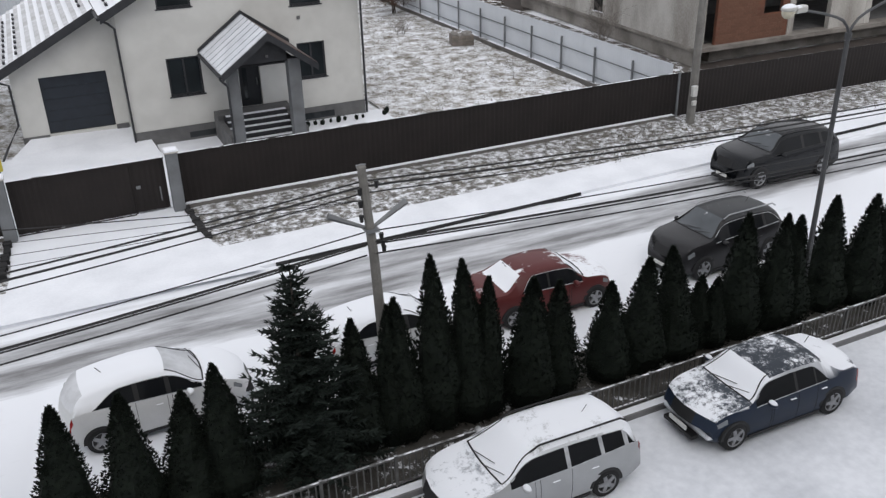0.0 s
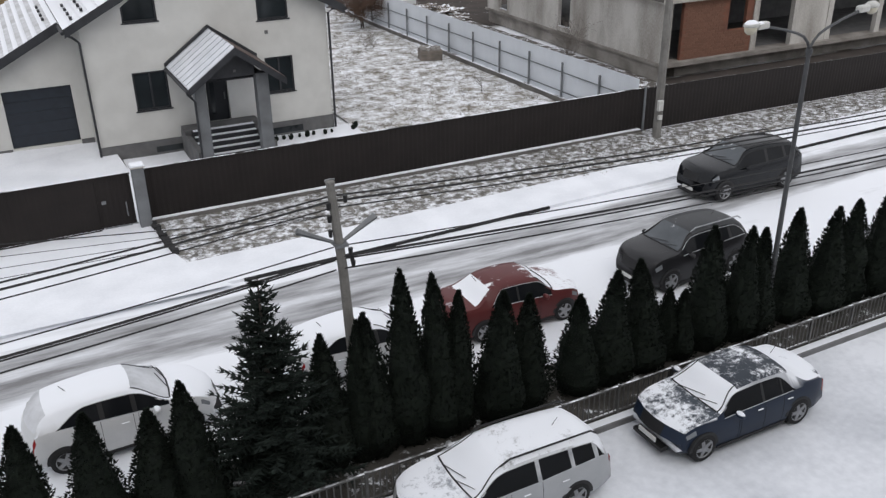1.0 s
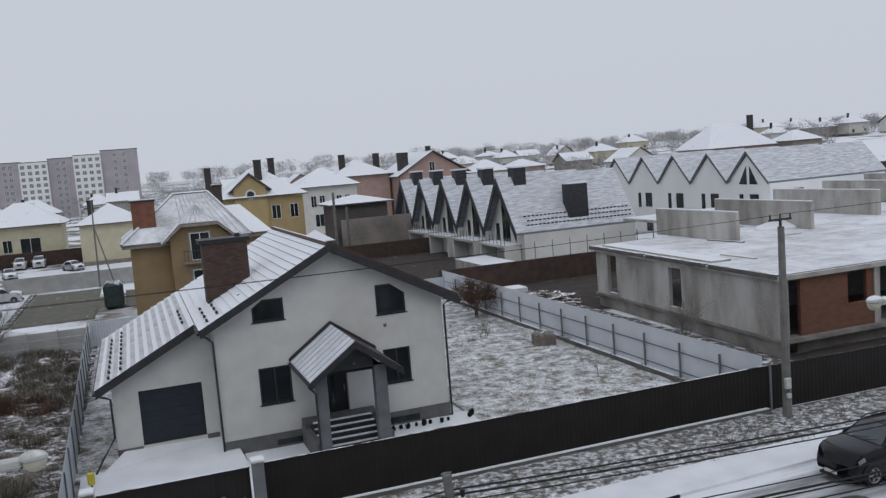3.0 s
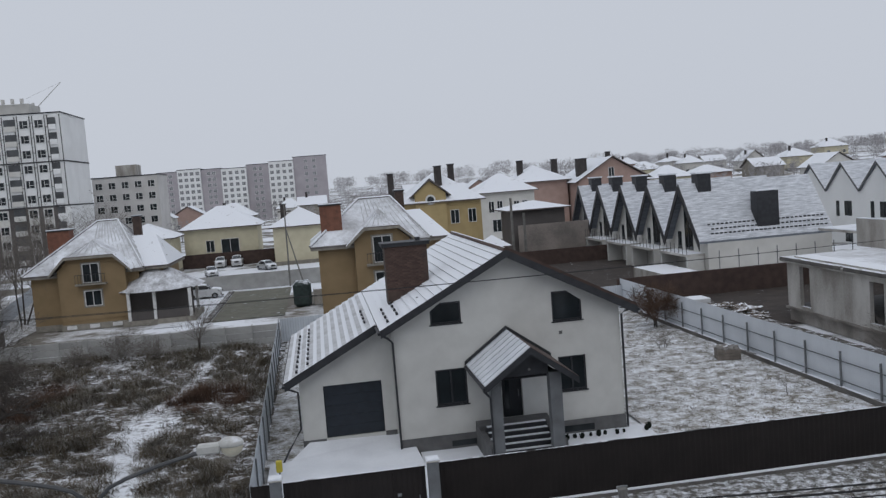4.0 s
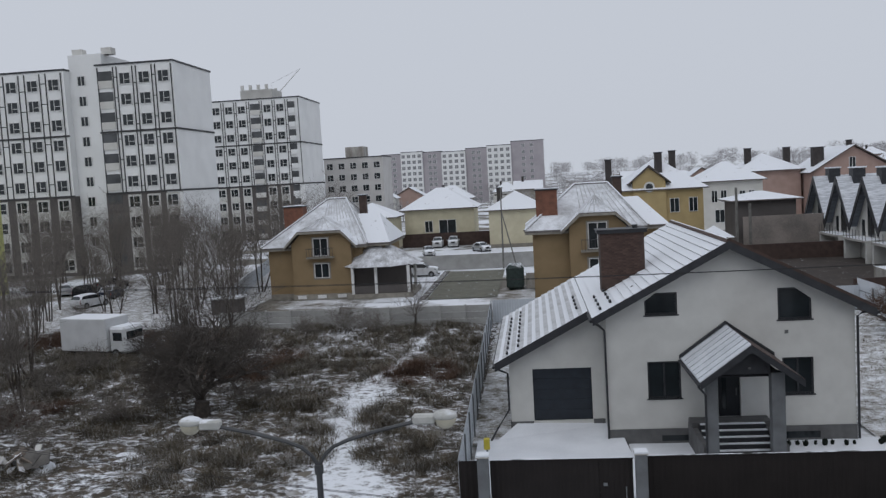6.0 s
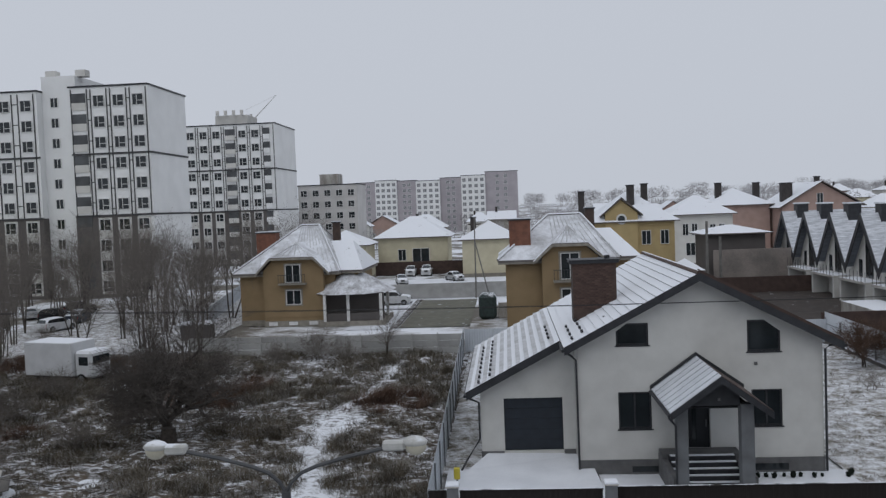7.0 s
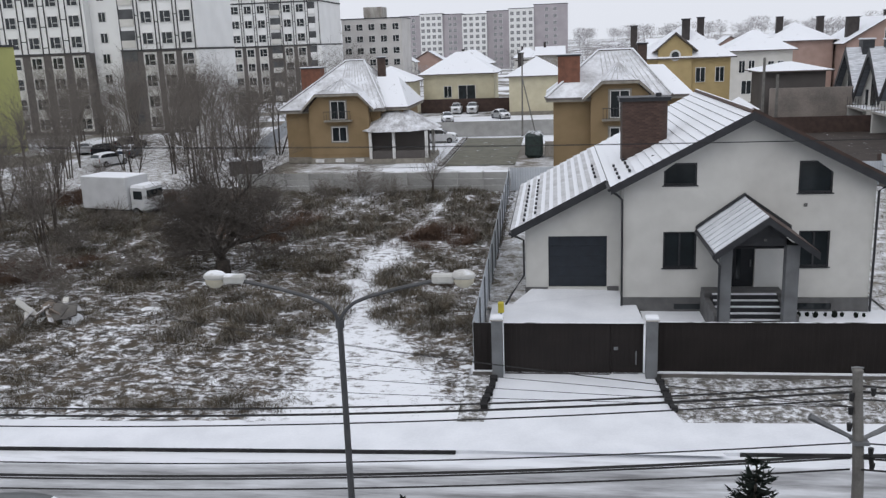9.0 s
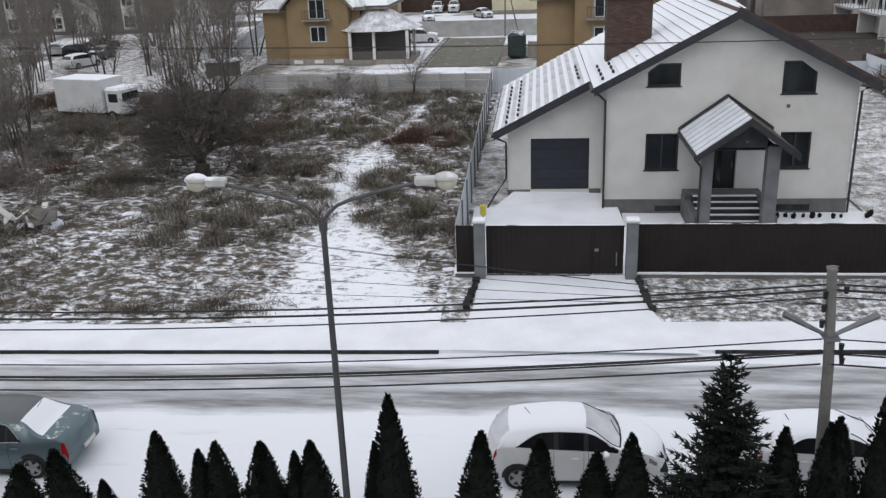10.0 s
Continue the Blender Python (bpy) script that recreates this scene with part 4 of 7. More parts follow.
PXW = 5.0
for zp, zl, zr, r_ in ((5.55, 5.70, 5.25, 0.013), (5.45, 5.48, 5.05, 0.016), (5.32, 5.12, 5.0, 0.010),
                       (4.55, 4.45, 4.22, 0.010), (4.33, 4.12, 4.02, 0.020), (4.28, 4.04, 3.78, 0.013), (4.08, 3.80, 3.60, 0.013)):
    y_ = 14.3 + 0.1 * (zp - 4.9)
    cable((PXW - 0.1, y_, zp + 0.1), (-33, y_, zl + 0.5), 0.95, r_ * 1.45)
    cable((PXW + 0.05, y_, zp + 0.1), (44, y_, zr + 0.4), 0.58, r_ * 1.45)
for dy in (0.0, 0.35):
    cable((24.0 + dy, 27.7, 8.38), (-24, 27.7 + dy, 8.75), 0.30, 0.008)
cable((24.45, 27.7, 8.4), (75, 30.5, 9.6), 0.4, 0.010)
cable((24.85, 27.7, 8.4), (75, 31.2, 9.5), 0.4, 0.010)
for z_, yy in ((7.0, 24.0), (6.6, 25.2), (5.7, 20.5), (5.2, 19.0), (6.2, 22.5)):
    cable((4.95, 14.3, 5.3), (-30, yy, z_), 0.5, 0.006, "overhead_cable", "thin overhead wire crossing the street")


# ---- conifers ----
def thuja_mesh(h, seed):
    rnd = random.Random(seed)
    bm = bmesh.new()
    sides, rings = 14, 18
    lean = rnd.uniform(-0.05, 0.05)

    def radius(u):
        return (0.52 * min(1, 0.55 + u * 3.0)) * (1 - u) ** 0.84 * (1.0 if u < 0.97 else 0.6) + 0.01

    ring = []
    for j in range(rings + 1):
        u = j / rings
        row = []
        for k in range(sides):
            a = k * math.tau / sides
            r = radius(u) * (0.86 + 0.22 * noise.noise(Vector((math.cos(a) * 1.6, math.sin(a) * 1.6, u * h * 1.8 + seed * 7))))
            row.append(bm.verts.new((r * math.cos(a) + lean * u * h, r * math.sin(a), 0.05 + u * h * 0.97)))
        ring.append(row)
    for a, c in zip(ring, ring[1:]):
        for k in range(sides):
            bm.faces.new((a[k], a[(k + 1) % sides], c[(k + 1) % sides], c[k]))
    for _ in range(2600):
        u = rnd.random() ** 1.1
        a = rnd.uniform(0, math.tau)
        r = radius(u) * rnd.uniform(0.82, 1.10)
        p = Vector((r * math.cos(a) + lean * u * h, r * math.sin(a), 0.05 + u * h * 0.98))
        out = Vector((math.cos(a), math.sin(a), rnd.uniform(0.7, 2.2))).normalized()
        tang = Vector((-math.sin(a), math.cos(a), rnd.uniform(-0.4, 0.4))).normalized()
        s = rnd.uniform(0.022, 0.055)
        bm.faces.new([bm.verts.new(p + v) for v in (tang * s * 0.45, out * s * 1.3, -tang * s * 0.45)])
        bm.faces.new([bm.verts.new(p + v) for v in (out.cross(tang) * s * 0.4, out * s * 1.2, -out.cross(tang) * s * 0.4)])
    for _ in range(5):
        p = Vector((lean * h, 0, h * 0.97))
        bm.faces.new([bm.verts.new(p + Vector((rnd.uniform(-0.03, 0.03), rnd.uniform(-0.03, 0.03), 0))), bm.verts.new(p + Vector((0.03, 0, 0))), bm.verts.new(p + Vector((rnd.uniform(-0.05, 0.05), 0, rnd.uniform(0.06, 0.14))))])
    return bm


THUJA = [(-10.5, 1.94, 1), (-9.38, 2.43, 1), (-8.53, 1.66, 0.7), (-7.46, 2.67, 1), (-6.55, 2.43, 0.8), (-6.23, 2.57, 1), (-5.43, 2.65, 0.9), (-5.15, 2.6, 0.9),
         (-4.7, 2.48, 0.7), (-4.29, 2.7, 1), (-3.15, 2.71, 0.6), (-2.82, 3.73, 1), (-1.22, 2.9, 1), (-0.07, 2.8, 1), (0.97, 2.52, 1), (1.73, 3.05, 1),
         (4.43, 3.12, 1), (5.08, 3.33, 0.8), (5.34, 3.45, 1), (6.18, 4.11, 1), (6.9, 3.91, 1), (7.2, 3.43, 0.9), (8.21, 3.25, 1.1), (9.02, 2.85, 1),
         (10.31, 2.67, 1), (11.2, 2.91, 1.1), (12.25, 2.93, 1.1), (13.03, 2.01, 0.8), (13.38, 1.93, 0.8), (14.25, 3.36, 1.1), (15.24, 3.23, 1), (15.75, 2.98, 1),
         (17.1, 3.15, 1.1), (18.17, 3.17, 1.1), (19.3, 3.0, 1.1), (20.4, 3.2, 1.1), (21.6, 3.0, 1.1), (-11.6, 2.1, 1), (-12.7, 2.2, 1), (-13.9, 2.0, 1)]
protos = []
for k in range(6):
    bm_f = thuja_mesh(3.0, k)
    t_ = thing("thuja", "dense dark-green columnar thuja in the hedge row", "thuja", (0, 13.6, 0.1), 0, "hedge of thujas")
    part("foliage", bm_f, thuja_mat, t_)
    part("trunk", tube([(0, 0, -0.05), (0, 0, 0.5)], [0.05, 0.04], 6), bark_mat, t_)
    protos.append(t_)
rnd = random.Random(4)
for k, (x, h, w) in enumerate(THUJA):
    if k < 6:
        t_ = protos[k]
    else:
        t_ = copy_thing(protos[k % 6], pose(0, 0, 0))
    t_.matrix_world = pose(x - 0.05, 13.6 + rnd.uniform(-0.12, 0.12), 0.08, 0, 0, rnd.uniform(0, 360)) @ Matrix.Diagonal((1.36 * w, 1.36 * w, h / 3.08, 1))


def spruce(x, y, h):
    rnd = random.Random(11)
    t_ = thing("spruce", "dark spruce with drooping needled branches and a bare leader", "spruce", (x, y, 0.08))
    part("trunk", tube([(0, 0, 0), (0, 0, h * 0.55), (0.02, 0, h)], [0.10, 0.05, 0.012], 7), bark_mat, t_)
    bm = bmesh.new()
    z = 0.35
    while z < h - 0.12:
        u = z / h
        count = rnd.randint(11, 15) if u < 0.85 else 5
        for k in range(count):
            a = rnd.uniform(0, math.tau)
            ln = (1.62 * (1 - u) ** 0.95 + 0.07) * rnd.uniform(0.7, 1.12)
            rise = 0.05 + 0.55 * u
            base = Vector((0, 0, z + rnd.uniform(-0.08, 0.08)))
            d = Vector((math.cos(a), math.sin(a), rise)).normalized()
            steps = max(3, int(ln / 0.10))
            for q in range(steps):
                f = (q + 0.6) / steps
                p = base + d * ln * f + Vector((0, 0, -0.25 * ln * f * (1 - f) * (1.2 - u)))
                sidev = Vector((-math.sin(a), math.cos(a), 0))
                w = 0.27 * (1.05 - f * 0.6) * (0.5 + 0.6 * (1 - u))
                for s in (-1, 1):
                    for _ in range(2):
                        tip = p + sidev * s * w * rnd.uniform(0.7, 1.3) + d * rnd.uniform(0.05, 0.16) + Vector((0, 0, rnd.uniform(-0.07, 0.06)))
                        wd = Vector((rnd.uniform(-1, 1), rnd.uniform(-1, 1), rnd.uniform(-1, 1))) * 0.03
                        bm.faces.new([bm.verts.new(p - wd), bm.verts.new(p + wd + Vector((0, 0, 0.02))), bm.verts.new(tip)])
                tip = p + d * 0.16 + Vector((0, 0, 0.04))
                bm.faces.new([bm.verts.new(p + sidev * 0.03), bm.verts.new(p - sidev * 0.03), bm.verts.new(tip)])
        z += 0.10 + 0.10 * u
    for k in range(10):
        p = Vector((0.02, 0, h - 0.25 + 0.03 * k))
        a = rnd.uniform(0, math.tau)
        bm.faces.new([bm.verts.new(p), bm.verts.new(p + Vector((0, 0, 0.03))), bm.verts.new(p + Vector((math.cos(a) * 0.10, math.sin(a) * 0.10, 0.10)))])
    part("foliage", bm, spruce_mat, t_)


spruce(3.19, 13.6, 4.6)


# ---- bare trees ----
def branch(bm, p, d, length, r, depth, rnd, bend=0.25, split=3, sides=4, droop=0.0):
    pts, rad = [p], [r]
    n_ = 4
    for k in range(n_):
        d = (d + Vector((rnd.gauss(0, bend), rnd.gauss(0, bend), rnd.gauss(0, bend * 0.6) - droop))).normalized()
        p = p + d * length / n_
        pts.append(p)
        rad.append(max(r * (1 - 0.55 * (k + 1) / n_), 0.006))
        if depth > 0:
            for _ in range(split if k == n_ - 1 else (1 if rnd.random() < 0.75 else 2)):
                nd = (d + Vector((rnd.gauss(0, 0.6), rnd.gauss(0, 0.6), rnd.gauss(0.1, 0.4)))).normalized()
                branch(bm, p, nd, length * rnd.uniform(0.5, 0.75), rad[-1] * 0.72, depth - 1, rnd, bend, split, 3, droop)
    tube(pts, rad, sides if depth > 1 else 3, bm, False)


def bare_tree(name, label, x, y, h, r, seed, depth=3, trunk=0.35, bend=0.18, split=3, stems=1, group="", material=None, droop=0.0):
    rnd = random.Random(seed)
    t_ = thing(name, label, "tree" if "tree" in name else "shrub", (x, y, 0.02), 0, group)
    bmc = bmesh.new()
    for s in range(stems):
        o = Vector((rnd.uniform(-0.25, 0.25), rnd.uniform(-0.25, 0.25), 0)) * (stems > 1)
        d = Vector((rnd.gauss(0, 0.12), rnd.gauss(0, 0.12), 1)).normalized()
        top = o + d * h * trunk
        bmt = bmesh.new()
        tube([o - Vector((0, 0, 0.1)), o + d * h * trunk * 0.5 + Vector((rnd.gauss(0, 0.03), 0, 0)), top], [r, r * 0.85, r * 0.7], 6, bmt)
        part("trunk", bmt, bark_mat, t_)
        for k in range(split + 2):
            a = k * math.tau / (split + 2) + rnd.uniform(-0.4, 0.4)
            dd = (Vector((math.cos(a), math.sin(a), 0)) * rnd.uniform(0.35, 1.0) * (1.2 if trunk < 0.3 else 0.6) + Vector((0, 0, 1))).normalized()
            branch(bmc, top - d * h * trunk * rnd.uniform(0, 0.35), dd, h * (1 - trunk) * rnd.uniform(0.45, 0.62), r * 0.5, depth - 1, rnd, bend, split, 4, droop)
    part("crown", bmc, material or twig_mat, t_)
    return t_


twig_dark = mat("dark_twigs", (0.105, 0.092, 0.082), (0.060, 0.053, 0.048), 6, 0.95, bump=0)
bare_tree("apple_tree", "old spreading bare apple tree with a dense twiggy crown", -17.9, 43.0, 6.2, 0.33, 3, 5, 0.16, 0.26, 3, 1, "", twig_dark, 0.02)
sap = [bare_tree("tree", "slender bare young tree among dead weeds", 0, 0, 8.6, 0.075, 20 + k, 3, 0.42, 0.10, 3, 3, "bare saplings") for k in range(4)]
rnd = random.Random(8)
spots = [(-29, 44), (-31, 47), (-33, 52), (-26, 60), (-31, 40), (-34, 44), (-36, 49), (-29.5, 36), (-33, 39), (-37, 42), (-40, 55), (-25, 66), (-30, 72),
         (-33, 75), (-36, 70), (-41, 66), (-44, 72), (-38, 80), (-34, 84), (-45, 84), (-29, 80), (-27, 90), (-31, 95), (-50, 92), (-42, 95), (-38, 104), (-33, 108), (-30, 104), (-27, 112), (-37, 90), (-39.5, 93), (-41, 88), (-36, 97), (-43, 97), (-34.5, 92), (-46, 60), (-48, 66), (-43, 49), (-39, 46), (-45, 54), (-35, 36), (-38, 33), (-52, 100), (-48, 106), (-55, 108), (-58, 99), (-46, 111), (-50, 115), (-61, 110), (-40, 112), (-56, 92), (-51, 86), (-47, 78), (-53, 80), (-43, 61), (-49, 58)]
for k, (x, y) in enumerate(spots):
    s_ = rnd.uniform(0.7, 1.15) * (1.35 if y > 85 else 1.0)
    t_ = sap[k] if k < 4 else copy_thing(sap[k % 4], pose(0, 0, 0))
    t_.matrix_world = pose(x + rnd.uniform(-0.7, 0.7), y + rnd.uniform(-0.7, 0.7), 0.02, 0, 0, rnd.uniform(0, 360)) @ Matrix.Diagonal((s_, s_, s_, 1))
bush = [bare_tree("shrub", "leafless dark thicket shrub in the weeds", 0, 0, 2.4, 0.03, 40 + k, 3, 0.12, 0.3, 3, 3, "thicket shrubs") for k in range(3)]
spots = [(-20, 46), (-22, 49), (-27, 40), (-24, 37), (-21, 60), (-18, 64), (-15, 65), (-27, 64), (-24, 57), (-29, 47), (-12.5, 64.5), (-22, 41), (-19.5, 51), (-36, 66), (-40, 74), (-44, 78), (-47, 72), (-38, 83), (-42, 90), (-33, 64), (-30, 54)]
for k, (x, y) in enumerate(spots):
    s_ = rnd.uniform(0.7, 1.2)
    t_ = bush[k] if k < 3 else copy_thing(bush[k % 3], pose(0, 0, 0))
    t_.matrix_world = pose(x, y, 0.02, 0, 0, rnd.uniform(0, 360)) @ Matrix.Diagonal((s_, s_, s_, 1))
bare_tree("tree", "thin bare tree before the slab fence", -9.6, 66.2, 4.2, 0.06, 61, 3, 0.3, 0.15, 2, 2)
bare_tree("shrub", "bare reddish garden shrub on the snowy lawn", 22.95, 57.6, 3.2, 0.05, 71, 4, 0.2, 0.2, 3, 3, "garden shrubs", rust_weed)
bare_tree("shrub", "small bare garden shrub on the snowy lawn", 20.58, 50.6, 1.5, 0.025, 72, 2, 0.2, 0.2, 3, 3, "garden shrubs")
bare_tree("shrub", "small bare garden sapling on the snowy lawn", 21.6, 37.95, 1.5, 0.018, 73, 2, 0.3, 0.2, 2, 1, "garden shrubs")
bare_tree("tree", "thin bare tree by the unfinished house", 27.3, 38.5, 3.6, 0.04, 74, 3, 0.3, 0.15, 2, 2)
first_small = thing("shrub", "small dark clipped evergreen along the house wall", "shrub", (9.8, 35.3, 0.05), 0, "clipped border shrubs")
bm = bmesh.new()
bmesh.ops.create_icosphere(bm, subdivisions=3, radius=1)
for v in bm.verts:
    v.co = Vector((v.co.x * 0.10, v.co.y * 0.09, 0.12 + v.co.z * 0.12)) * (1 + 0.6 * noise.noise(v.co * 3.1))
part("foliage", bm, thuja_mat, first_small)
part("trunk", tube([(0, 0, -0.05), (0, 0, 0.15)], 0.02, 5), bark_mat, first_small)
for k, (dx, dy, s_) in enumerate(((0.38, 0.1, 0.8), (0.66, -0.05, 1.0), (1.1, 0.12, 0.7), (1.42, 0.0, 1.05), (1.75, 0.1, 0.75), (2.25, -0.04, 0.9), (2.6, 0.08, 0.65), (3.6, 0.0, 0.9), (3.78, 0.2, 1.15))):
    copy_thing(first_small, pose(9.8 + dx, 35.3 + dy, 0.05, 0, 0, k * 50) @ Matrix.Diagonal((s_, s_, s_, 1)))

stump = thing("stump", "dark rotten stump beside the old apple tree", "stump", (-17.75, 42.5, 0.05))
part("trunk", tube([(0, 0, -0.1), (0.02, 0, 0.35), (0.05, 0.03, 0.75)], [0.46, 0.40, 0.36], 9), bark_mat, stump)

# tufts of dead weeds
def weeds(name, label, material, spots_, hmin, hmax, blades, seed):
    rnd = random.Random(seed)
    verts, faces = [], []
    for x, y, z, s in spots_:
        for _ in range(blades):
            a, ln = rnd.uniform(0, math.tau), s * rnd.uniform(hmin, hmax) * 0.85
            lean = rnd.uniform(0.3, 1.9)
            bx, by = x + rnd.gauss(0, 0.13), y + rnd.gauss(0, 0.13)
            w = rnd.uniform(0.007, 0.018)
            i = len(verts)
            ca, sa = math.cos(a), math.sin(a)
            verts += [(bx - sa * w, by + ca * w, z), (bx + sa * w, by - ca * w, z), (bx + ca * lean * ln, by + sa * lean * ln, z + ln)]
            faces.append((i, i + 1, i + 2))
    me = bpy.data.meshes.new(name)
    me.from_pydata(verts, [], faces)
    me.materials.append(material)
    tagged(new(name, me), label, "grass", "", "stuff")


rnd = random.Random(5)
dry, red, pale = [], [], []
while len(dry) < 21000:
    x, y = rnd.uniform(-42, -3.4), 25.0 + 44 * rnd.random() ** 1.2
    tx, tw = trail(y)
    if abs(x - tx) < tw * rnd.uniform(0.3, 1.1):
        continue
    v = noise.noise(Vector((x * 0.18, y * 0.18, 4)))
    clump = noise.noise(Vector((x * 0.85, y * 0.7, 13)))
    if v + rnd.uniform(-0.3, 0.3) < (-0.10 if y > 30 else 0.28) or clump < rnd.uniform(-0.35, 0.30):
        continue
    s = 0.55 + 0.7 * max(v, 0) + 0.6 * max(clump, 0) + (0.35 if y > 50 else 0)
    (red if noise.noise(Vector((x * 0.13, y * 0.13, 9))) > 0.22 and y > 40 else pale if rnd.random() < 0.28 else dry).append((x, y, lot_height(x, y) - 0.03, s))
dry, pale = [[(x, y, z, q * (0.5 if y < 30 else 1)) for x, y, z, q in spots3] for spots3 in (dry, pale)]
weeds("dead_weeds", "brown dead weeds and tufts across the vacant lot", weed_mat, dry, 0.2, 0.65, 9, 1)
weeds("frosted_weeds", "pale frosted tufts across the vacant lot", frost_weed, pale, 0.15, 0.5, 9, 6)
weeds("red_weeds", "reddish dead stalks in the vacant lot", rust_weed, red, 0.3, 0.9, 10, 2)
tufts = []
for _ in range(2600):
    x, y = rnd.uniform(4.2, 62), rnd.uniform(25.0, 28.4)
    if x > 18 or rnd.random() < 0.12:
        tufts.append((x, y, 0.05, 0.35))
weeds("verge_tufts", "short dead grass on the verge", weed_mat, tufts, 0.15, 0.5, 6, 3)
tufts = [(rnd.uniform(13.8, 23.8), rnd.uniform(30, 66), 0.05, 0.3) for _ in range(2600)]
weeds("lawn_tufts", "short dead grass poking through lawn snow", weed_mat, tufts, 0.15, 0.45, 5, 4)

# ---- vehicles ----
def wheel_meshes(r, w):
    bt = bmesh.new()
    prof = ((-w / 2, r * 0.66), (-w / 2, r * 0.93), (-w / 2 + 0.03, r), (w / 2 - 0.03, r), (w / 2, r * 0.93), (w / 2, r * 0.66))
    n_ = 22
    rg = [[bt.verts.new((q * math.cos(k * math.tau / n_), y, q * math.sin(k * math.tau / n_))) for y, q in prof] for k in range(n_)]
    for k in range(n_):
        a, c = rg[k], rg[(k + 1) % n_]
        for i in range(len(prof) - 1):
            bt.faces.new((a[i], a[i + 1], c[i + 1], c[i]))
    br = bmesh.new()
    for k in range(n_):
        t0, t1 = k * math.tau / n_, (k + 1) * math.tau / n_
        for ya, ra, yb, rb in ((-w / 2 + 0.015, r * 0.60, -w / 2 - 0.004, r * 0.68), (w / 2 - 0.015, r * 0.60, w / 2 + 0.004, r * 0.68)):
            br.faces.new([br.verts.new(p) for p in ((ra * math.cos(t0), ya, ra * math.sin(t0)), (rb * math.cos(t0), yb, rb * math.sin(t0)), (rb * math.cos(t1), yb, rb * math.sin(t1)), (ra * math.cos(t1), ya, ra * math.sin(t1)))])
    for k in range(5):
        a = k * math.tau / 5
        c_, s_ = math.cos(a), math.sin(a)
        q = []
        for rad, hw in ((0.0, 0.05), (r * 0.62, 0.035)):
            for yy in (-w / 2 - 0.002, w / 2 + 0.002):
                for sg in (-1, 1):
                    q.append(br.verts.new((c_ * rad - s_ * hw * sg, yy, s_ * rad + c_ * hw * sg)))
        for f in ((0, 1, 5, 4), (2, 6, 7, 3), (0, 4, 6, 2), (1, 3, 7, 5)):
            br.faces.new([q[i] for i in f])
    # backing discs, black in place of the shade between the spokes
    bd = bmesh.new()
    for yy in (-w / 2 + 0.03, w / 2 - 0.03):
        vs_ = [bd.verts.new((r * 0.64 * math.cos(k * math.tau / n_), yy, r * 0.64 * math.sin(k * math.tau / n_))) for k in range(n_)]
        bd.faces.new(vs_)
    return bt, br, bd


KINDS = {
    # along the length from the rear: share of length, height of the top line and of the waist as shares of the height, and what lies before it
    "sedan": [(0.0, 0.38, 0.38, ""), (0.012, 0.64, 0.60, "tail"), (0.05, 0.71, 0.65, "deck"), (0.15, 0.725, 0.652, "deck"), (0.275, 0.935, 0.642, "rear"), (0.295, 0.955, 0.64, "pillar"),
              (0.335, 0.98, 0.636, "win"), (0.345, 0.985, 0.635, "pillar"), (0.455, 1.0, 0.626, "win"), (0.47, 1.0, 0.624, "pillar"), (0.605, 0.972, 0.612, "win"), (0.62, 0.96, 0.61, "pillar"), (0.745, 0.69, 0.60, "screen"),
              (0.80, 0.665, 0.59, "hood"), (0.92, 0.61, 0.55, "hood"), (0.975, 0.54, 0.49, "hood"), (1.0, 0.36, 0.36, "nose")],
    "hatch": [(0.0, 0.36, 0.36, ""), (0.012, 0.60, 0.58, "tail"), (0.03, 0.70, 0.67, "tail"), (0.125, 0.905, 0.715, "rear"), (0.215, 0.955, 0.70, "pillar"), (0.37, 0.993, 0.672, "win"),
              (0.395, 0.997, 0.668, "pillar"), (0.53, 0.985, 0.65, "win"), (0.555, 0.97, 0.646, "pillar"), (0.74, 0.69, 0.625, "screen"), (0.80, 0.665, 0.60, "hood"),
              (0.93, 0.58, 0.53, "hood"), (0.98, 0.49, 0.45, "hood"), (1.0, 0.33, 0.33, "nose")],
    "wagon": [(0.0, 0.38, 0.38, ""), (0.012, 0.62, 0.60, "tail"), (0.028, 0.70, 0.68, "tail"), (0.11, 0.915, 0.70, "rear"), (0.135, 0.94, 0.695, "pillar"), (0.24, 0.972, 0.682, "win"), (0.26, 0.976, 0.68, "pillar"),
              (0.41, 1.0, 0.648, "win"), (0.43, 1.0, 0.646, "pillar"), (0.565, 0.985, 0.638, "win"), (0.59, 0.968, 0.636, "pillar"), (0.745, 0.70, 0.625, "screen"), (0.80, 0.675, 0.60, "hood"),
              (0.93, 0.60, 0.545, "hood"), (0.98, 0.52, 0.48, "hood"), (1.0, 0.36, 0.36, "nose")],
    "suv": [(0.0, 0.40, 0.40, ""), (0.012, 0.60, 0.58, "tail"), (0.024, 0.70, 0.68, "tail"), (0.10, 0.90, 0.705, "rear"), (0.15, 0.945, 0.70, "pillar"), (0.23, 0.972, 0.69, "win"), (0.255, 0.978, 0.686, "pillar"),
            (0.41, 1.0, 0.668, "win"), (0.435, 1.0, 0.665, "pillar"), (0.565, 0.985, 0.652, "win"), (0.59, 0.968, 0.65, "pillar"), (0.735, 0.715, 0.635, "screen"), (0.79, 0.695, 0.615, "hood"),
            (0.93, 0.645, 0.575, "hood"), (0.98, 0.56, 0.52, "hood"), (1.0, 0.40, 0.40, "nose")],
}


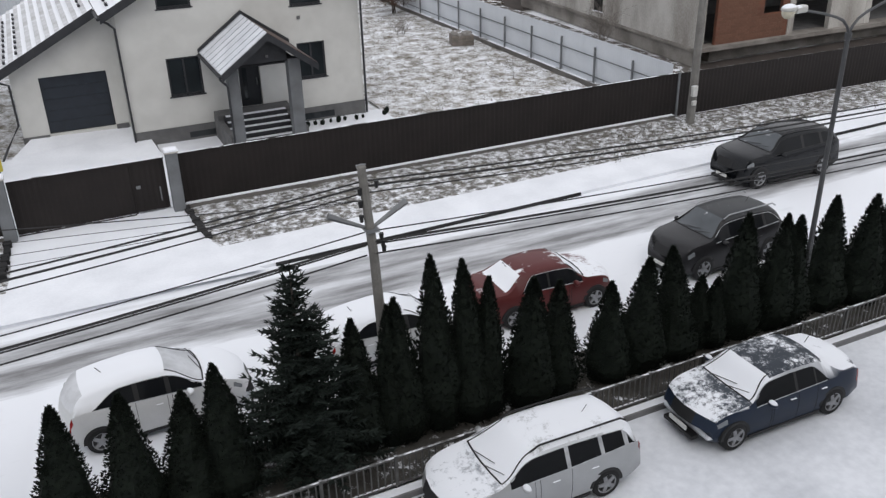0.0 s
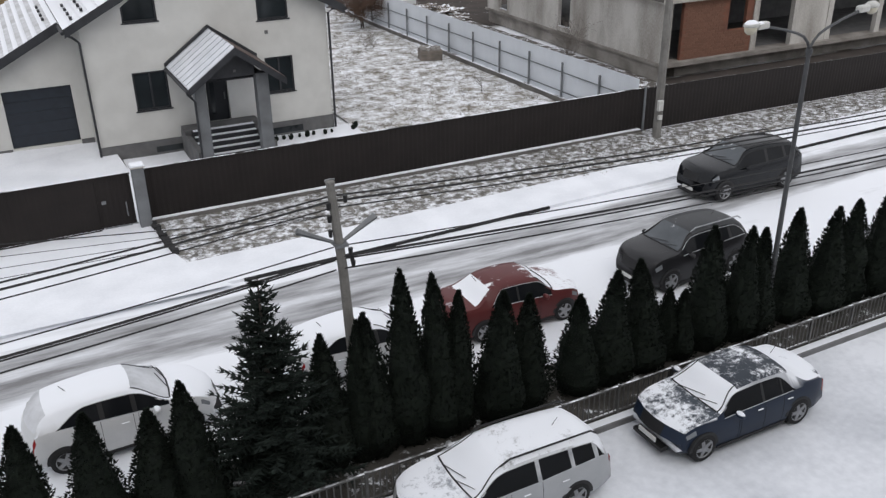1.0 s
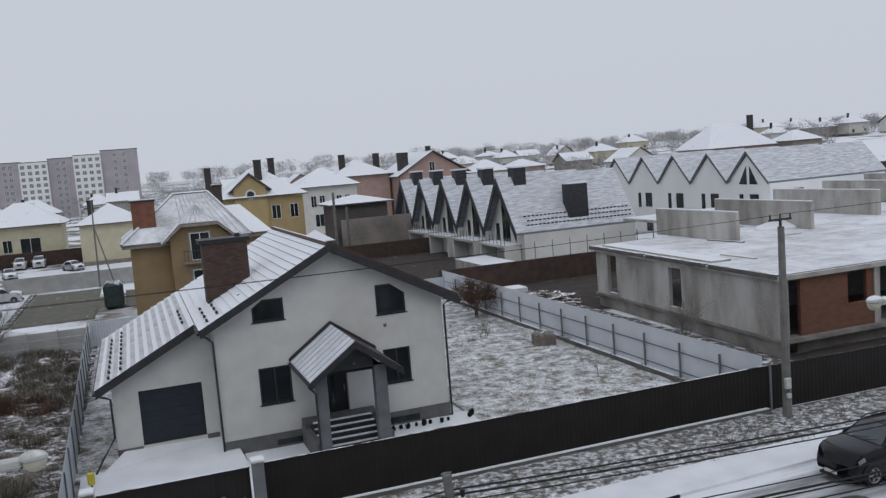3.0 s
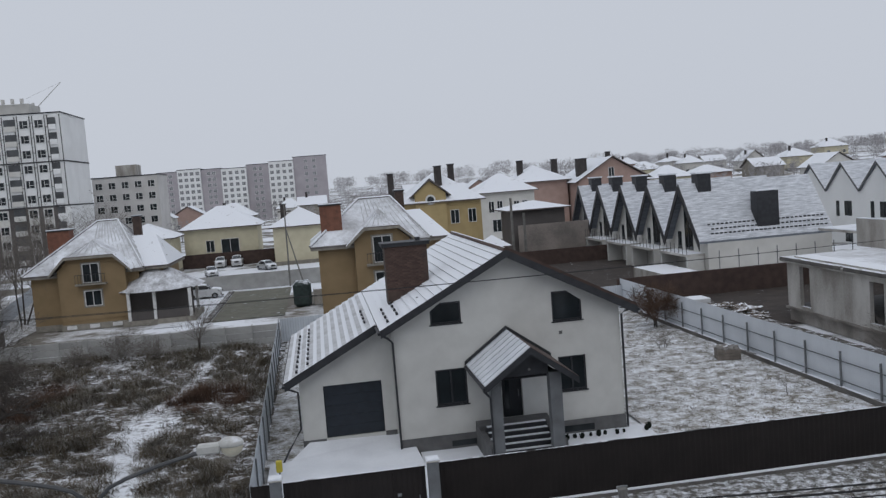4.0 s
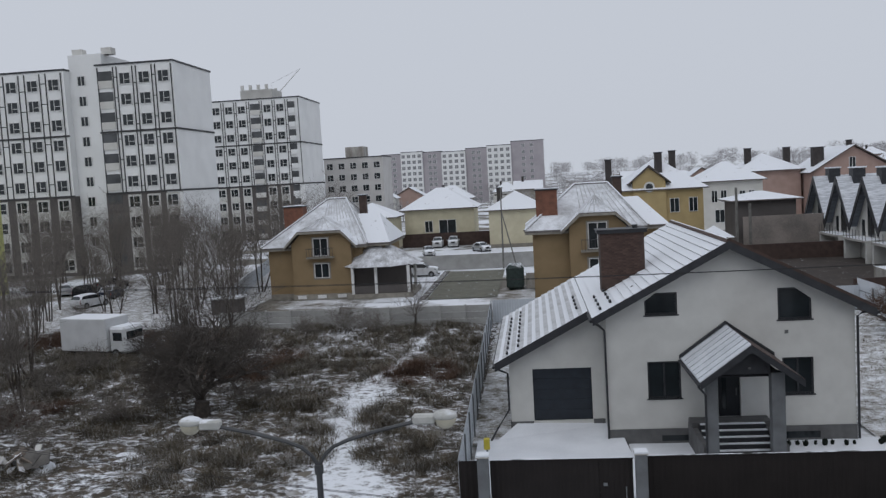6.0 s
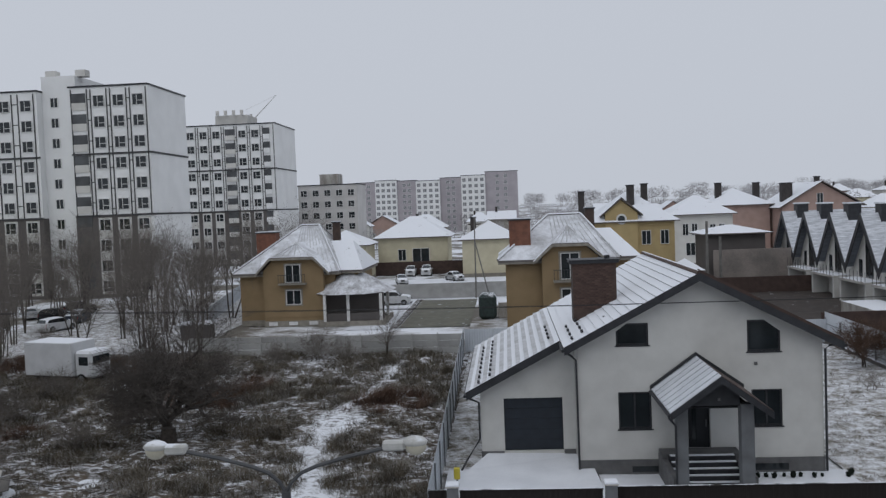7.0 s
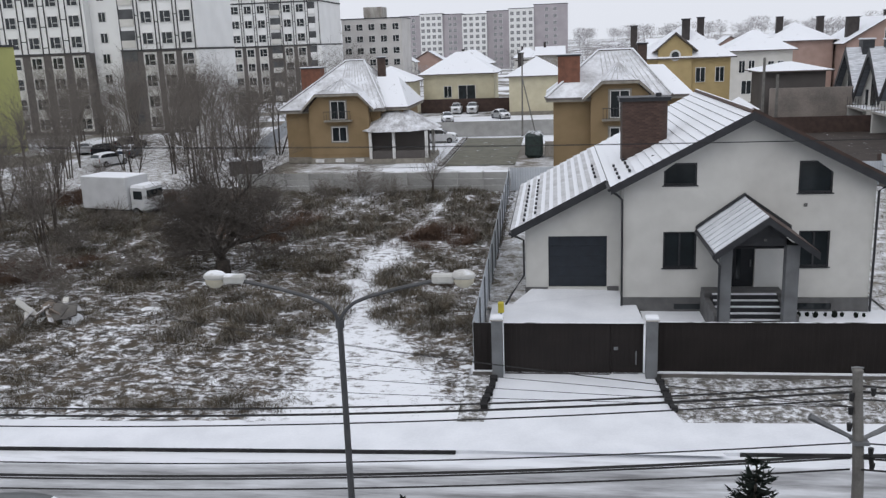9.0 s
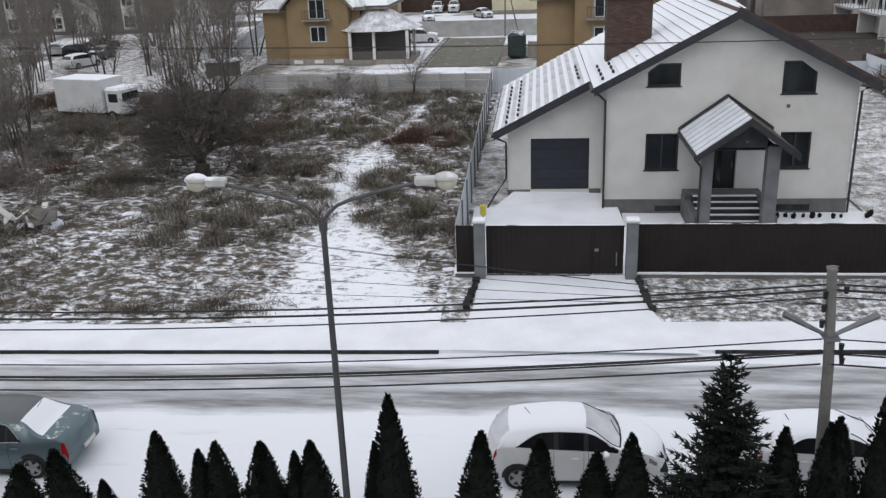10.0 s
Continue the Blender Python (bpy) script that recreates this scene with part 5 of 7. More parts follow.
DLO = {
    # side glass: where it starts at the rear, how long its rounded rear tip is, where its front corner ends
    "sedan": (0.262, 0.10, 0.715), "hatch": (0.165, 0.15, 0.715), "wagon": (0.068, 0.07, 0.715), "suv": (0.085, 0.11, 0.71),
}


def glide(x, a, b_):
    u = min(max((x - a) / (b_ - a), 0), 1)
    return u * u * (3 - 2 * u)


def car(label, x, y, heading, L, W, H, kind, paint, screen, wheelbase, front_axle, wheel_r=0.31, roof=None, side_glass=None, rails=False, bonnet=None, boot=None, trim=None, rail_paint=None, group="parked cars", rear_screen=None, seams=True, pillar=None):
    """A car at ground level, its nose towards heading (degrees from +x)."""
    c = thing("car", label, "car", (x, y, 0.0), heading, group)
    key_ = KINDS[kind]
    st = [(*key_[0], 0)]
    for i in range(1, len(key_)):
        (fa, ta, ba, _), (fb, tb, bb, tag) = key_[i - 1], key_[i]
        pre, post_ = key_[max(i - 2, 0)], key_[min(i + 1, len(key_) - 1)]
        steps = max(1, min(7, round((fb - fa) / 0.018)))

        def slope(p, q, r, c_):
            s1, s2 = (q[c_] - p[c_]) / max(q[0] - p[0], 1e-6), (r[c_] - q[c_]) / max(r[0] - q[0], 1e-6)
            return 0.0 if s1 * s2 <= 0 else 2 * s1 * s2 / (s1 + s2)

        m0 = slope(pre, key_[i - 1], key_[i], 1) if i > 1 else (tb - ta) / (fb - fa)
        m1 = slope(key_[i - 1], key_[i], post_, 1) if i + 1 < len(key_) else (tb - ta) / (fb - fa)
        for k in range(1, steps + 1):
            u, d_ = k / steps, fb - fa
            top = (2 * u ** 3 - 3 * u ** 2 + 1) * ta + (u ** 3 - 2 * u ** 2 + u) * d_ * m0 + (3 * u ** 2 - 2 * u ** 3) * tb + (u ** 3 - u ** 2) * d_ * m1
            st.append((fa + d_ * u, top, ba + (bb - ba) * u, tag, i))
    zb = 0.17
    d0, dt, d1 = DLO[kind]
    rows_, tags, spans = [], [], []
    for f, top, belt, tag, span in st:
        spans.append(span)
        tags.append(tag)
        px = (f - 0.5) * L
        e = abs(2 * f - 1)
        hw = W / 2 * (1 - 0.10 * e ** 6 - 0.02 * e ** 2)
        zt, zl = top * H, belt * H
        full = min(max((zt - zl) / (H - zl + 1e-6), 0), 1)
        wr = hw * (0.93 - 0.23 * glide(full, 0.0, 0.9))
        ze = max(zt - 0.015 - 0.05 * full, zl + 0.004)
        lift = 0.12 * e ** 8
        tip = glide(f, d0, d0 + dt) ** 0.5 if f > d0 else 0.0
        g1 = 0.05 + 0.85 * tip
        side = lambda u: (hw * 0.945 + (wr - hw * 0.945) * u + 0.025 * math.sin(math.pi * u) * full, zl + (ze - zl) * u)
        pts = [(hw * 0.88, zb + lift), (hw * 0.97, zb + 0.07 + lift), (hw, zb + (zl - zb) * 0.42 + lift * 0.5), (hw * 0.996, zb + (zl - zb) * 0.62), (hw * 0.982, zb + (zl - zb) * 0.84),
               (hw * 0.945, zl), side(0.05), side(g1), (wr, ze), (wr * 0.87, zt - 0.006), (wr * 0.45, zt + 0.022), (0.0, zt + 0.03)]
        # the ends and the windscreen bow outwards in the middle
        bow = 0.26 * glide(f, 0.80, 1.0) - 0.16 * glide(1 - f, 0.86, 1.0)
        arch = 0.13 * glide(f, 0.42, 0.60) * (1 - glide(f, 0.70, 0.86)) - (0.08 * glide(1 - f, 0.72, 0.9) if kind != "sedan" else 0.05 * glide(1 - f, 0.62, 0.72))
        rows_.append([(px - (bow + (arch if k >= 8 else 0)) * (yy / hw) ** 2, yy, zz) for k, (yy, zz) in enumerate(pts)])
    groups = {}
    for i in range(1, len(rows_)):
        tag, f = tags[i], st[i][0]
        a, d = rows_[i - 1], rows_[i]
        for s in (1, -1):
            for k in range(11):
                quad = [Vector((p[0], p[1] * s, p[2])) for p in (a[k], d[k], d[k + 1], a[k + 1])]
                if s < 0:
                    quad.reverse()
                if k == 6 and d0 < f <= d1 + 0.005:
                    key = ("pillar_trim", spans[i], s) if tag == "pillar" and d0 + dt * 0.6 < f < 0.58 else ("side_window", spans[i], s)
                elif k == 4 and 0.915 < f <= 0.985:
                    key = ("headlight", 0, s)
                elif k in ((3, 4) if kind == "sedan" else (4, 5)) and f <= 0.034:
                    key = ("tail_light", 0, s)
                elif k >= 9 and tag == "screen":
                    key = ("windscreen", 0, 0)
                elif k >= 9 and tag == "rear":
                    key = ("rear_window", 0, 0)
                elif k >= 10 and tag == "nose":
                    key = ("grille", 0, 0)
                elif k >= 8 and tag in ("win", "pillar") and roof is not None:
                    key = ("roof", 0, 0)
                elif k >= 8 and tag == "hood" and bonnet is not None:
                    key = ("bonnet", 0, 0)
                elif k >= 8 and tag == "deck" and boot is not None:
                    key = ("boot_lid", 0, 0)
                else:
                    key = ("body", 0, 0)
                groups.setdefault(key, []).append(quad)
    body_quads = groups[("body", 0, 0)]
    for i in range(1, len(rows_)):
        a, d = rows_[i - 1][0], rows_[i][0]
        body_quads.append([Vector((a[0], -a[1], a[2])), Vector((d[0], -d[1], d[2])), Vector(d), Vector(a)])
    for r_, rev in ((rows_[0], False), (rows_[-1], True)):
        for k in range(11):
            quad = [Vector((r_[k][0], r_[k][1], r_[k][2])), Vector((r_[k][0], -r_[k][1], r_[k][2])), Vector((r_[k + 1][0], -r_[k + 1][1], r_[k + 1][2])), Vector((r_[k + 1][0], r_[k + 1][1], r_[k + 1][2]))]
            body_quads.append(quad if rev else quad[::-1])
    mats_ = {"body": paint, "roof": roof, "bonnet": bonnet, "boot_lid": boot, "pillar_trim": pillar or black_plastic, "side_window": side_glass or car_glass, "windscreen": screen,
             "rear_window": rear_screen or screen, "headlight": lens_clear, "tail_light": lens_red, "grille": black_plastic}
    for key in sorted(groups, key=lambda k: k[0] != "body"):
        bm = bmesh.new()
        for quad in groups[key]:
            bm.faces.new([bm.verts.new(v) for v in quad])
        bmesh.ops.remove_doubles(bm, verts=bm.verts[:], dist=0.0012)
        bmesh.ops.dissolve_degenerate(bm, edges=bm.edges[:], dist=0.0005)
        if key[0] == "body":
            bmesh.ops.recalc_face_normals(bm, faces=bm.faces[:])
        part(key[0], bm, mats_[key[0]], c, "", 38)
    # door joints, glass trim and gutters
    for s in (1, -1):
        def run(idx, k, out=0.003):
            return [(rows_[i][k][0], s * (rows_[i][k][1] + out), rows_[i][k][2]) for i in idx]

        lit = [i for i in range(len(rows_)) if d0 <= st[i][0] <= d1]
        part("waist_trim", tube(run(lit, 6), 0.011, 4), trim or black_plastic, c)
        part("glass_trim", tube(run(lit, 7), 0.009, 4), trim or black_plastic, c)
        for base in (("screen", 0.004),):
            edge_ = [i for i in range(1, len(rows_)) if tags[i] == base[0]]
            part("screen_trim", tube(run([edge_[0] - 1] + edge_, 9, base[1]), 0.014, 4), black_plastic, c)
        if seams:
            for i in range(2, len(rows_)):
                if (tags[i - 1] == "win" and tags[i] == "pillar" or tags[i - 1] == "pillar" and tags[i] == "screen") and st[i][0] > 0.3:
                    part("door_joint", tube([(rows_[i - 1][k][0], s * (rows_[i - 1][k][1] + 0.001), rows_[i - 1][k][2]) for k in (1, 2, 3, 4, 5)], 0.005, 4), black_plastic, c)
    cowl = [i for i in range(len(rows_)) if tags[i] == "screen"][-1]
    part("cowl", tube([(rows_[cowl][k][0] + 0.01, sg * rows_[cowl][k][1], rows_[cowl][k][2] + 0.004) for sg, ks in ((1, (9, 10, 11)), (-1, (10, 9))) for k in ks], 0.018, 4), black_plastic, c)
    # wheels
    bt, br, bd = wheel_meshes(wheel_r, 0.21)
    xf = L / 2 - front_axle
    tyre0 = None
    for px in (xf, xf - wheelbase):
        for s in (1, -1):
            wy = s * (W / 2 - 0.105 + 0.006)
            if tyre0 is None:
                tyre0 = part("tyre", bt, tyre_mat, c, "", 40)
                rim0 = part("rim", br, rim_mat, tyre0)
                backing0 = part("wheel_backing", bd, black_plastic, tyre0)
                tyre0.location = (px, wy, wheel_r)
            else:
                t_ = new("tyre", tyre0.data)
                t_.parent, t_.location = c, (px, wy, wheel_r)
                for src in (rim0, backing0):
                    o = new(src.name.split(".")[0], src.data)
                    o.parent = t_
            # body is uncut: a black plate stands in for the shaded wheel opening
            bm = bmesh.new()
            n_ = 18
            ra = wheel_r + 0.055
            ring_ = [(px + ra * math.cos(k * math.pi / n_), max(wheel_r + ra * math.sin(k * math.pi / n_), zb)) for k in range(n_ + 1)]
            o_ = [bm.verts.new((qx, s * (W / 2 - 0.006), qz)) for qx, qz in ring_]
            i_ = [bm.verts.new((qx, s * (W / 2 - 0.10), qz)) for qx, qz in ring_]
            bm.faces.new(o_ if s < 0 else o_[::-1])
            for k in range(n_):
                bm.faces.new((o_[k], o_[k + 1], i_[k + 1], i_[k]))
            part("arch_plate", bm, black_plastic, c)
    hw = W / 2
    for s in (1, -1):
        xm = (0.64 - 0.5) * L
        bm = bmesh.new()
        bmesh.ops.create_uvsphere(bm, u_segments=12, v_segments=8, radius=1)
        for v in bm.verts:
            v.co = Vector((v.co.x * (0.10 if v.co.x > 0 else 0.05) + xm, v.co.y * 0.12 + s * (hw + 0.07), v.co.z * 0.075 + H * 0.655))
        part("mirror", bm, paint, c, "", 60)
        for fx in (0.545, 0.35):
            part("door_handle", box((fx - 0.5) * L - 0.32, (fx - 0.5) * L - 0.16, s * (hw * 0.985) - 0.02, s * (hw * 0.985) + 0.02, H * 0.54, H * 0.54 + 0.03, None, 0.008), paint, c)
        part("sill_trim", box(-wheelbase * 0.36 + (xf - wheelbase / 2), wheelbase * 0.36 + (xf - wheelbase / 2), s * hw * 0.965 - 0.02, s * hw * 0.965 + 0.02, zb, zb + 0.07), black_plastic, c)
        if rails:
            part("roof_rail", tube([(-0.40 * L, s * hw * 0.63, H * 0.965), (-0.37 * L, s * hw * 0.63, H + 0.035), (0.04 * L, s * hw * 0.635, H + 0.045), (0.085 * L, s * hw * 0.64, H * 0.97)], 0.020, 6), rail_paint or black_plastic, c)
    part("front_intake", box(L / 2 - 0.20, L / 2 + 0.004, -hw * 0.50, hw * 0.50, zb + 0.03, zb + 0.12, None, 0.01), black_plastic, c)
    part("number_plate", box(L / 2 - 0.02, L / 2 + 0.012, -0.26, 0.26, zb + 0.17, zb + 0.27), plate_mat, c)
    part("number_plate", box(-L / 2 - 0.012, -L / 2 + 0.02, -0.26, 0.26, 0.46, 0.56), plate_mat, c)
    mid = [i for i in range(len(rows_)) if tags[i] == "screen"]
    lo, up = rows_[mid[-1]], rows_[mid[len(mid) // 2]]
    for ya, yb in ((-0.35, 0.25), (0.15, 0.60)):
        part("wiper", tube([(lo[10][0] + 0.01, ya, lo[10][2] + 0.02), ((lo[10][0] * 0.55 + up[10][0] * 0.45), yb, (lo[10][2] * 0.55 + up[10][2] * 0.45) + 0.03)], 0.010, 4), black_plastic, c)
    part("antenna", tube([((0.25 - 0.5) * L, 0, H * 0.97), ((0.22 - 0.5) * L, 0, H + 0.13)], 0.008, 4), black_plastic, c)
    return c


def paint_mat(name, col, snow=0.0, rough=0.3, metal=0.3, patch=2.2, steep=0.45, ragged=0.65):
    return mat(name, col, tuple(v * 0.9 for v in col), 2.0, rough, metal, 0.02, 30, snow, steep, (1, 1, 1), patch, spec=0.3, ragged=ragged)


screen_snow = mat("snowed_windscreen", (0.05, 0.055, 0.06), None, 2, 0.12, bump=0.05, snow=0.93, steep=0.30, patch=1.3)
screen_frost = mat("frosted_windscreen", (0.50, 0.51, 0.53), (0.38, 0.39, 0.41), 1.5, 0.5, bump=0.05, snow=0.40, steep=0.30, patch=0.9, edge=0.25)
screen_clear = mat("bare_windscreen", (0.085, 0.095, 0.105), None, 2, 0.08, bump=0.0, snow=0.25, steep=0.45, patch=1.5)
white_paint = paint_mat("white_car_paint", (0.62, 0.63, 0.64), 0.97, metal=0.0)
silver_paint = paint_mat("silver_car_paint", (0.44, 0.45, 0.46), 0.68, metal=0.5, patch=1.6)
navy_paint = paint_mat("dark_blue_car_paint", (0.011, 0.020, 0.040), 0.80, 0.35, 0.0, patch=2.6)
navy_roof = paint_mat("frosted_blue_roof", (0.030, 0.038, 0.050), 0.44, 0.4, 0.0, 1.3, ragged=0.85)
navy_bonnet = paint_mat("frosted_blue_bonnet", (0.04, 0.05, 0.065), 0.54, 0.4, 0.0, 1.1, ragged=0.85)
silver_roof = paint_mat("snowy_silver_roof", (0.40, 0.41, 0.42), 0.72, 0.5, 0.2, 1.0, ragged=0.85)
silver_bonnet = paint_mat("snowy_silver_bonnet", (0.30, 0.32, 0.35), 0.66, 0.5, 0.2, 1.1, ragged=0.85)
grey_roof = paint_mat("frosted_grey_roof", (0.04, 0.042, 0.045), 0.25, 0.5, 0.0, 1.5, ragged=0.85)
snow_line = mat("snowy_trim_line", (0.50, 0.51, 0.53), (0.30, 0.31, 0.33), 5, 0.6, bump=0)
silver_rail = mat("silver_roof_rail", (0.40, 0.41, 0.43), None, 5, 0.4, metal=0.5, bump=0)
red_paint = paint_mat("dark_red_car_paint", (0.10, 0.022, 0.022), 0.34, 0.4, 0.0, patch=1.8)
red_bonnet = paint_mat("snowy_red_bonnet", (0.14, 0.06, 0.06), 0.66, 0.5, 0.0, 0.9, ragged=0.85)
grey_paint = paint_mat("graphite_car_paint", (0.020, 0.020, 0.022), 0.10, 0.22, 0.0)
black_paint = paint_mat("black_car_paint", (0.006, 0.007, 0.009), 0.0, 0.16, 0.0)
teal_paint = paint_mat("teal_grey_car_paint", (0.13, 0.175, 0.19), 0.28, metal=0.4)
teal_roof = paint_mat("bare_teal_roof", (0.13, 0.14, 0.145), 0.15, 0.4, 0.2, ragged=0.8)

car("silver estate car covered in snow with roof rails, by the railing", 6.87, 11.18, 180, 4.36, 1.74, 1.44, "wagon", silver_paint, screen_snow, 2.47, 0.88, rails=True, roof=silver_roof, bonnet=silver_bonnet, trim=snow_line, pillar=snow_line)
car("dark blue saloon car partly snowed over, by the railing", 12.60, 11.15, 180, 4.42, 1.78, 1.41, "sedan", navy_paint, screen_snow, 2.68, 0.76, 0.325, roof=navy_roof, bonnet=navy_bonnet, trim=snow_line)
car("white hatchback buried under fresh snow, at the kerb", 0.75, 16.95, 2.0, 4.05, 1.70, 1.46, "hatch", white_paint, screen_frost, 2.48, 0.85, trim=snow_line)
car("white hatchback wholly covered in snow behind the thujas", 6.40, 17.2, 1, 3.85, 1.62, 1.28, "hatch", paint_mat("snowed_white_paint", (0.60, 0.61, 0.62), 1.0, metal=0.0), screen_snow, 2.45, 0.8)
car("dark red saloon car with snow on its rear window and bonnet", 10.72, 17.3, 0, 4.05, 1.68, 1.42, "sedan", red_paint, screen_snow, 2.45, 0.78, bonnet=red_bonnet, trim=snow_line)
car("graphite compact off-roader with a clear windscreen, parked", 16.68, 17.3, 183, 4.15, 1.80, 1.60, "suv", grey_paint, screen_clear, 2.50, 0.85, 0.35, rails=True, roof=grey_roof, trim=snow_line, rail_paint=silver_rail)
car("black sport utility car driving along the slushy street", 23.3, 21.75, 180, 4.85, 1.98, 1.72, "suv", black_paint, screen_clear, 2.95, 0.86, 0.38, rails=True, group="")
car("teal-grey saloon car dusted with snow, at the kerb", -13.08, 16.72, 182, 4.55, 1.78, 1.45, "sedan", teal_paint, screen_snow, 2.65, 0.9, roof=teal_roof, trim=snow_line)
far_white = paint_mat("far_white_paint", (0.55, 0.56, 0.57), 0.9, metal=0.0)
car("white hatchback dusted with snow beyond the yard fence", -16.4, 131.5, -78, 4.0, 1.7, 1.45, "hatch", far_white, screen_clear, 2.5, 0.8)
car("white van-like car parked beside the wooden fence", -16.6, 146.5, -88, 4.3, 1.8, 1.75, "suv", far_white, screen_clear, 2.6, 0.9)
car("white off-roader parked beside the wooden fence", -13.9, 146.5, -88, 4.6, 1.85, 1.8, "suv", far_white, screen_clear, 2.7, 0.9)
car("silver saloon car parked beyond the yard fence", -8.4, 134.5, -60, 4.4, 1.75, 1.45, "sedan", silver_paint, screen_clear, 2.6, 0.85)
car("white off-roader parked beside the ochre house", -13.9, 103.0, 0, 4.4, 1.8, 1.7, "suv", far_white, screen_clear, 2.6, 0.9)
for k, (x, y, p_) in enumerate(((-53, 97, black_paint), (-54, 104, grey_paint), (-48.3, 88.0, far_white), (-49.5, 95, navy_paint), (-58, 100, silver_paint))):
    car("dark car parked before the apartment blocks" if k != 2 else "white car parked before the apartment blocks", x, y, 20 + 25 * k, 4.4, 1.8, 1.5, "sedan" if k % 2 else "suv", p_, screen_clear, 2.6, 0.85)

truck = thing("truck", "white box truck with a snowy roof, parked among weeds", "truck", (-32.2, 59.84, 0), -15.6)
part("box_body", box(-2.75, 1.55, -1.2, 1.2, 0.6, 3.0, None, 0.05), truck_white, truck)
part("cab", box(1.62, 3.1, -1.05, 1.05, 0.45, 2.4, None, 0.18), truck_white, truck)
part("windscreen", box(2.92, 3.13, -0.85, 0.85, 1.45, 2.05, None, 0.05), glass_dark, truck)
part("side_window", box(2.05, 2.85, -1.07, -1.03, 1.4, 2.0), glass_dark, truck)
part("chassis", box(-2.7, 2.9, -0.5, 0.5, 0.35, 0.6), black_plastic, truck)
bt, br, bd = wheel_meshes(0.4, 0.26)
bd.free()
wt = part("tyre", bt, tyre_mat, truck, "", 40)
part("rim", br, rim_mat, wt)
wt.location = (2.2, -0.95, 0.4)
for p_ in ((2.2, 0.95, 0.4), (-1.5, -0.95, 0.4), (-1.5, 0.95, 0.4)):
    o = new("tyre", wt.data)
    o.parent, o.location = truck, p_


# ---- houses further off ----
sooty_brick = mat("sooty_chimney_brick", (0.060, 0.052, 0.050), (0.038, 0.034, 0.033), 2.0, 0.9, fine=20, bump=0.2)


def far_house(label, x0, x1, y0, y1, eave, ridge, kind, wall_m, roof_m, wins_=(), chims=(), over=0.5, frame_m=white_frame, base=0.6, name="house", rz=0.0, group="houses beyond"):
    """kind: hip, gx (ridge along x) or gy (ridge along y). Windows lie in the face towards -y; chimneys are (x, y, w, top)."""
    cx, cy = (x0 + x1) / 2, (y0 + y1) / 2
    h = thing(name, label, "house", (cx, cy, 0), rz, group)
    a, b_ = (x1 - x0) / 2, (y1 - y0) / 2
    z0 = far_hill(cx, cy)
    bm = bmesh.new()
    if kind == "gy":
        prism([(-a, z0), (a, z0), (a, eave), (0, ridge - 0.15), (-a, eave)], -b_, b_, bm)
    else:
        if kind == "gx":
            prism([(-b_, z0), (b_, z0), (b_, eave), (0, ridge - 0.15), (-b_, eave)], -a, a, bm)
            bmesh.ops.rotate(bm, verts=bm.verts[:], cent=(0, 0, 0), matrix=Matrix.Rotation(radians(90), 3, "Z"))
        else:
            box(-a, a, -b_, b_, z0, eave, bm)
    part("wall", bm, wall_m, h)
    if base:
        part("plinth", box(-a - 0.04, a + 0.04, -b_ - 0.04, b_ + 0.04, z0, z0 + base), stone_base, h)
    o = over
    bm = bmesh.new()
    if kind == "hip":
        rl = max(a - b_, 0)
        rw = max(b_ - a, 0)
        pts = [(-a - o, -b_ - o, eave), (a + o, -b_ - o, eave), (a + o, b_ + o, eave), (-a - o, b_ + o, eave), (-rl - 0.3, -rw, ridge), (rl + 0.3, -rw if rw == 0 else rw, ridge)]
        if rw > 0:
            pts[4], pts[5] = (0, -rw - 0.3, ridge), (0, rw + 0.3, ridge)
            fcs = [(0, 1, 4), (1, 2, 5, 4), (2, 3, 5), (3, 0, 4, 5)]
        else:
            fcs = [(0, 1, 5, 4), (1, 2, 5), (2, 3, 4, 5), (3, 0, 4)]
    elif kind == "gx":
        pts = [(-a - o, -b_ - o, eave - 0.2), (a + o, -b_ - o, eave - 0.2), (a + o, b_ + o, eave - 0.2), (-a - o, b_ + o, eave - 0.2), (-a - o, 0, ridge), (a + o, 0, ridge)]
        fcs = [(0, 1, 5, 4), (2, 3, 4, 5)]
    else:
        pts = [(-a - o, -b_ - o, eave - 0.2), (a + o, -b_ - o, eave - 0.2), (a + o, b_ + o, eave - 0.2), (-a - o, b_ + o, eave - 0.2), (0, -b_ - o, ridge), (0, b_ + o, ridge)]
        fcs = [(1, 2, 5, 4), (3, 0, 4, 5)]
    vs_ = [bm.verts.new(p) for p in pts]
    for f in fcs:
        bm.faces.new([vs_[i] for i in f])
    low = bmesh.ops.extrude_face_region(bm, geom=bm.faces[:])
    for v in low["geom"]:
        if isinstance(v, bmesh.types.BMVert):
            v.co.z += 0.16
    bmesh.ops.recalc_face_normals(bm, faces=bm.faces[:])
    part("roof", bm, roof_m, h, "snow-covered roof")
    for wx0, wx1, wz0, wz1 in wins_:
        window(h, wx0 - cx, wx1 - cx, wz0, wz1, -b_ - 0.09, frame_m, 1 if wx1 - wx0 > 0.7 else 0, False)
    for qx, qy, qw, qz in chims:
        ch = part("chimney", box(qx - cx - qw / 2, qx - cx + qw / 2, qy - cy - qw * 0.4, qy - cy + qw * 0.4, eave, qz), sooty_brick, h)
        part("chimney_cap", box(qx - cx - qw / 2 - 0.1, qx - cx + qw / 2 + 0.1, qy - cy - qw * 0.4 - 0.1, qy - cy + qw * 0.4 + 0.1, qz, qz + 0.15), trim_dark, ch)
    return h


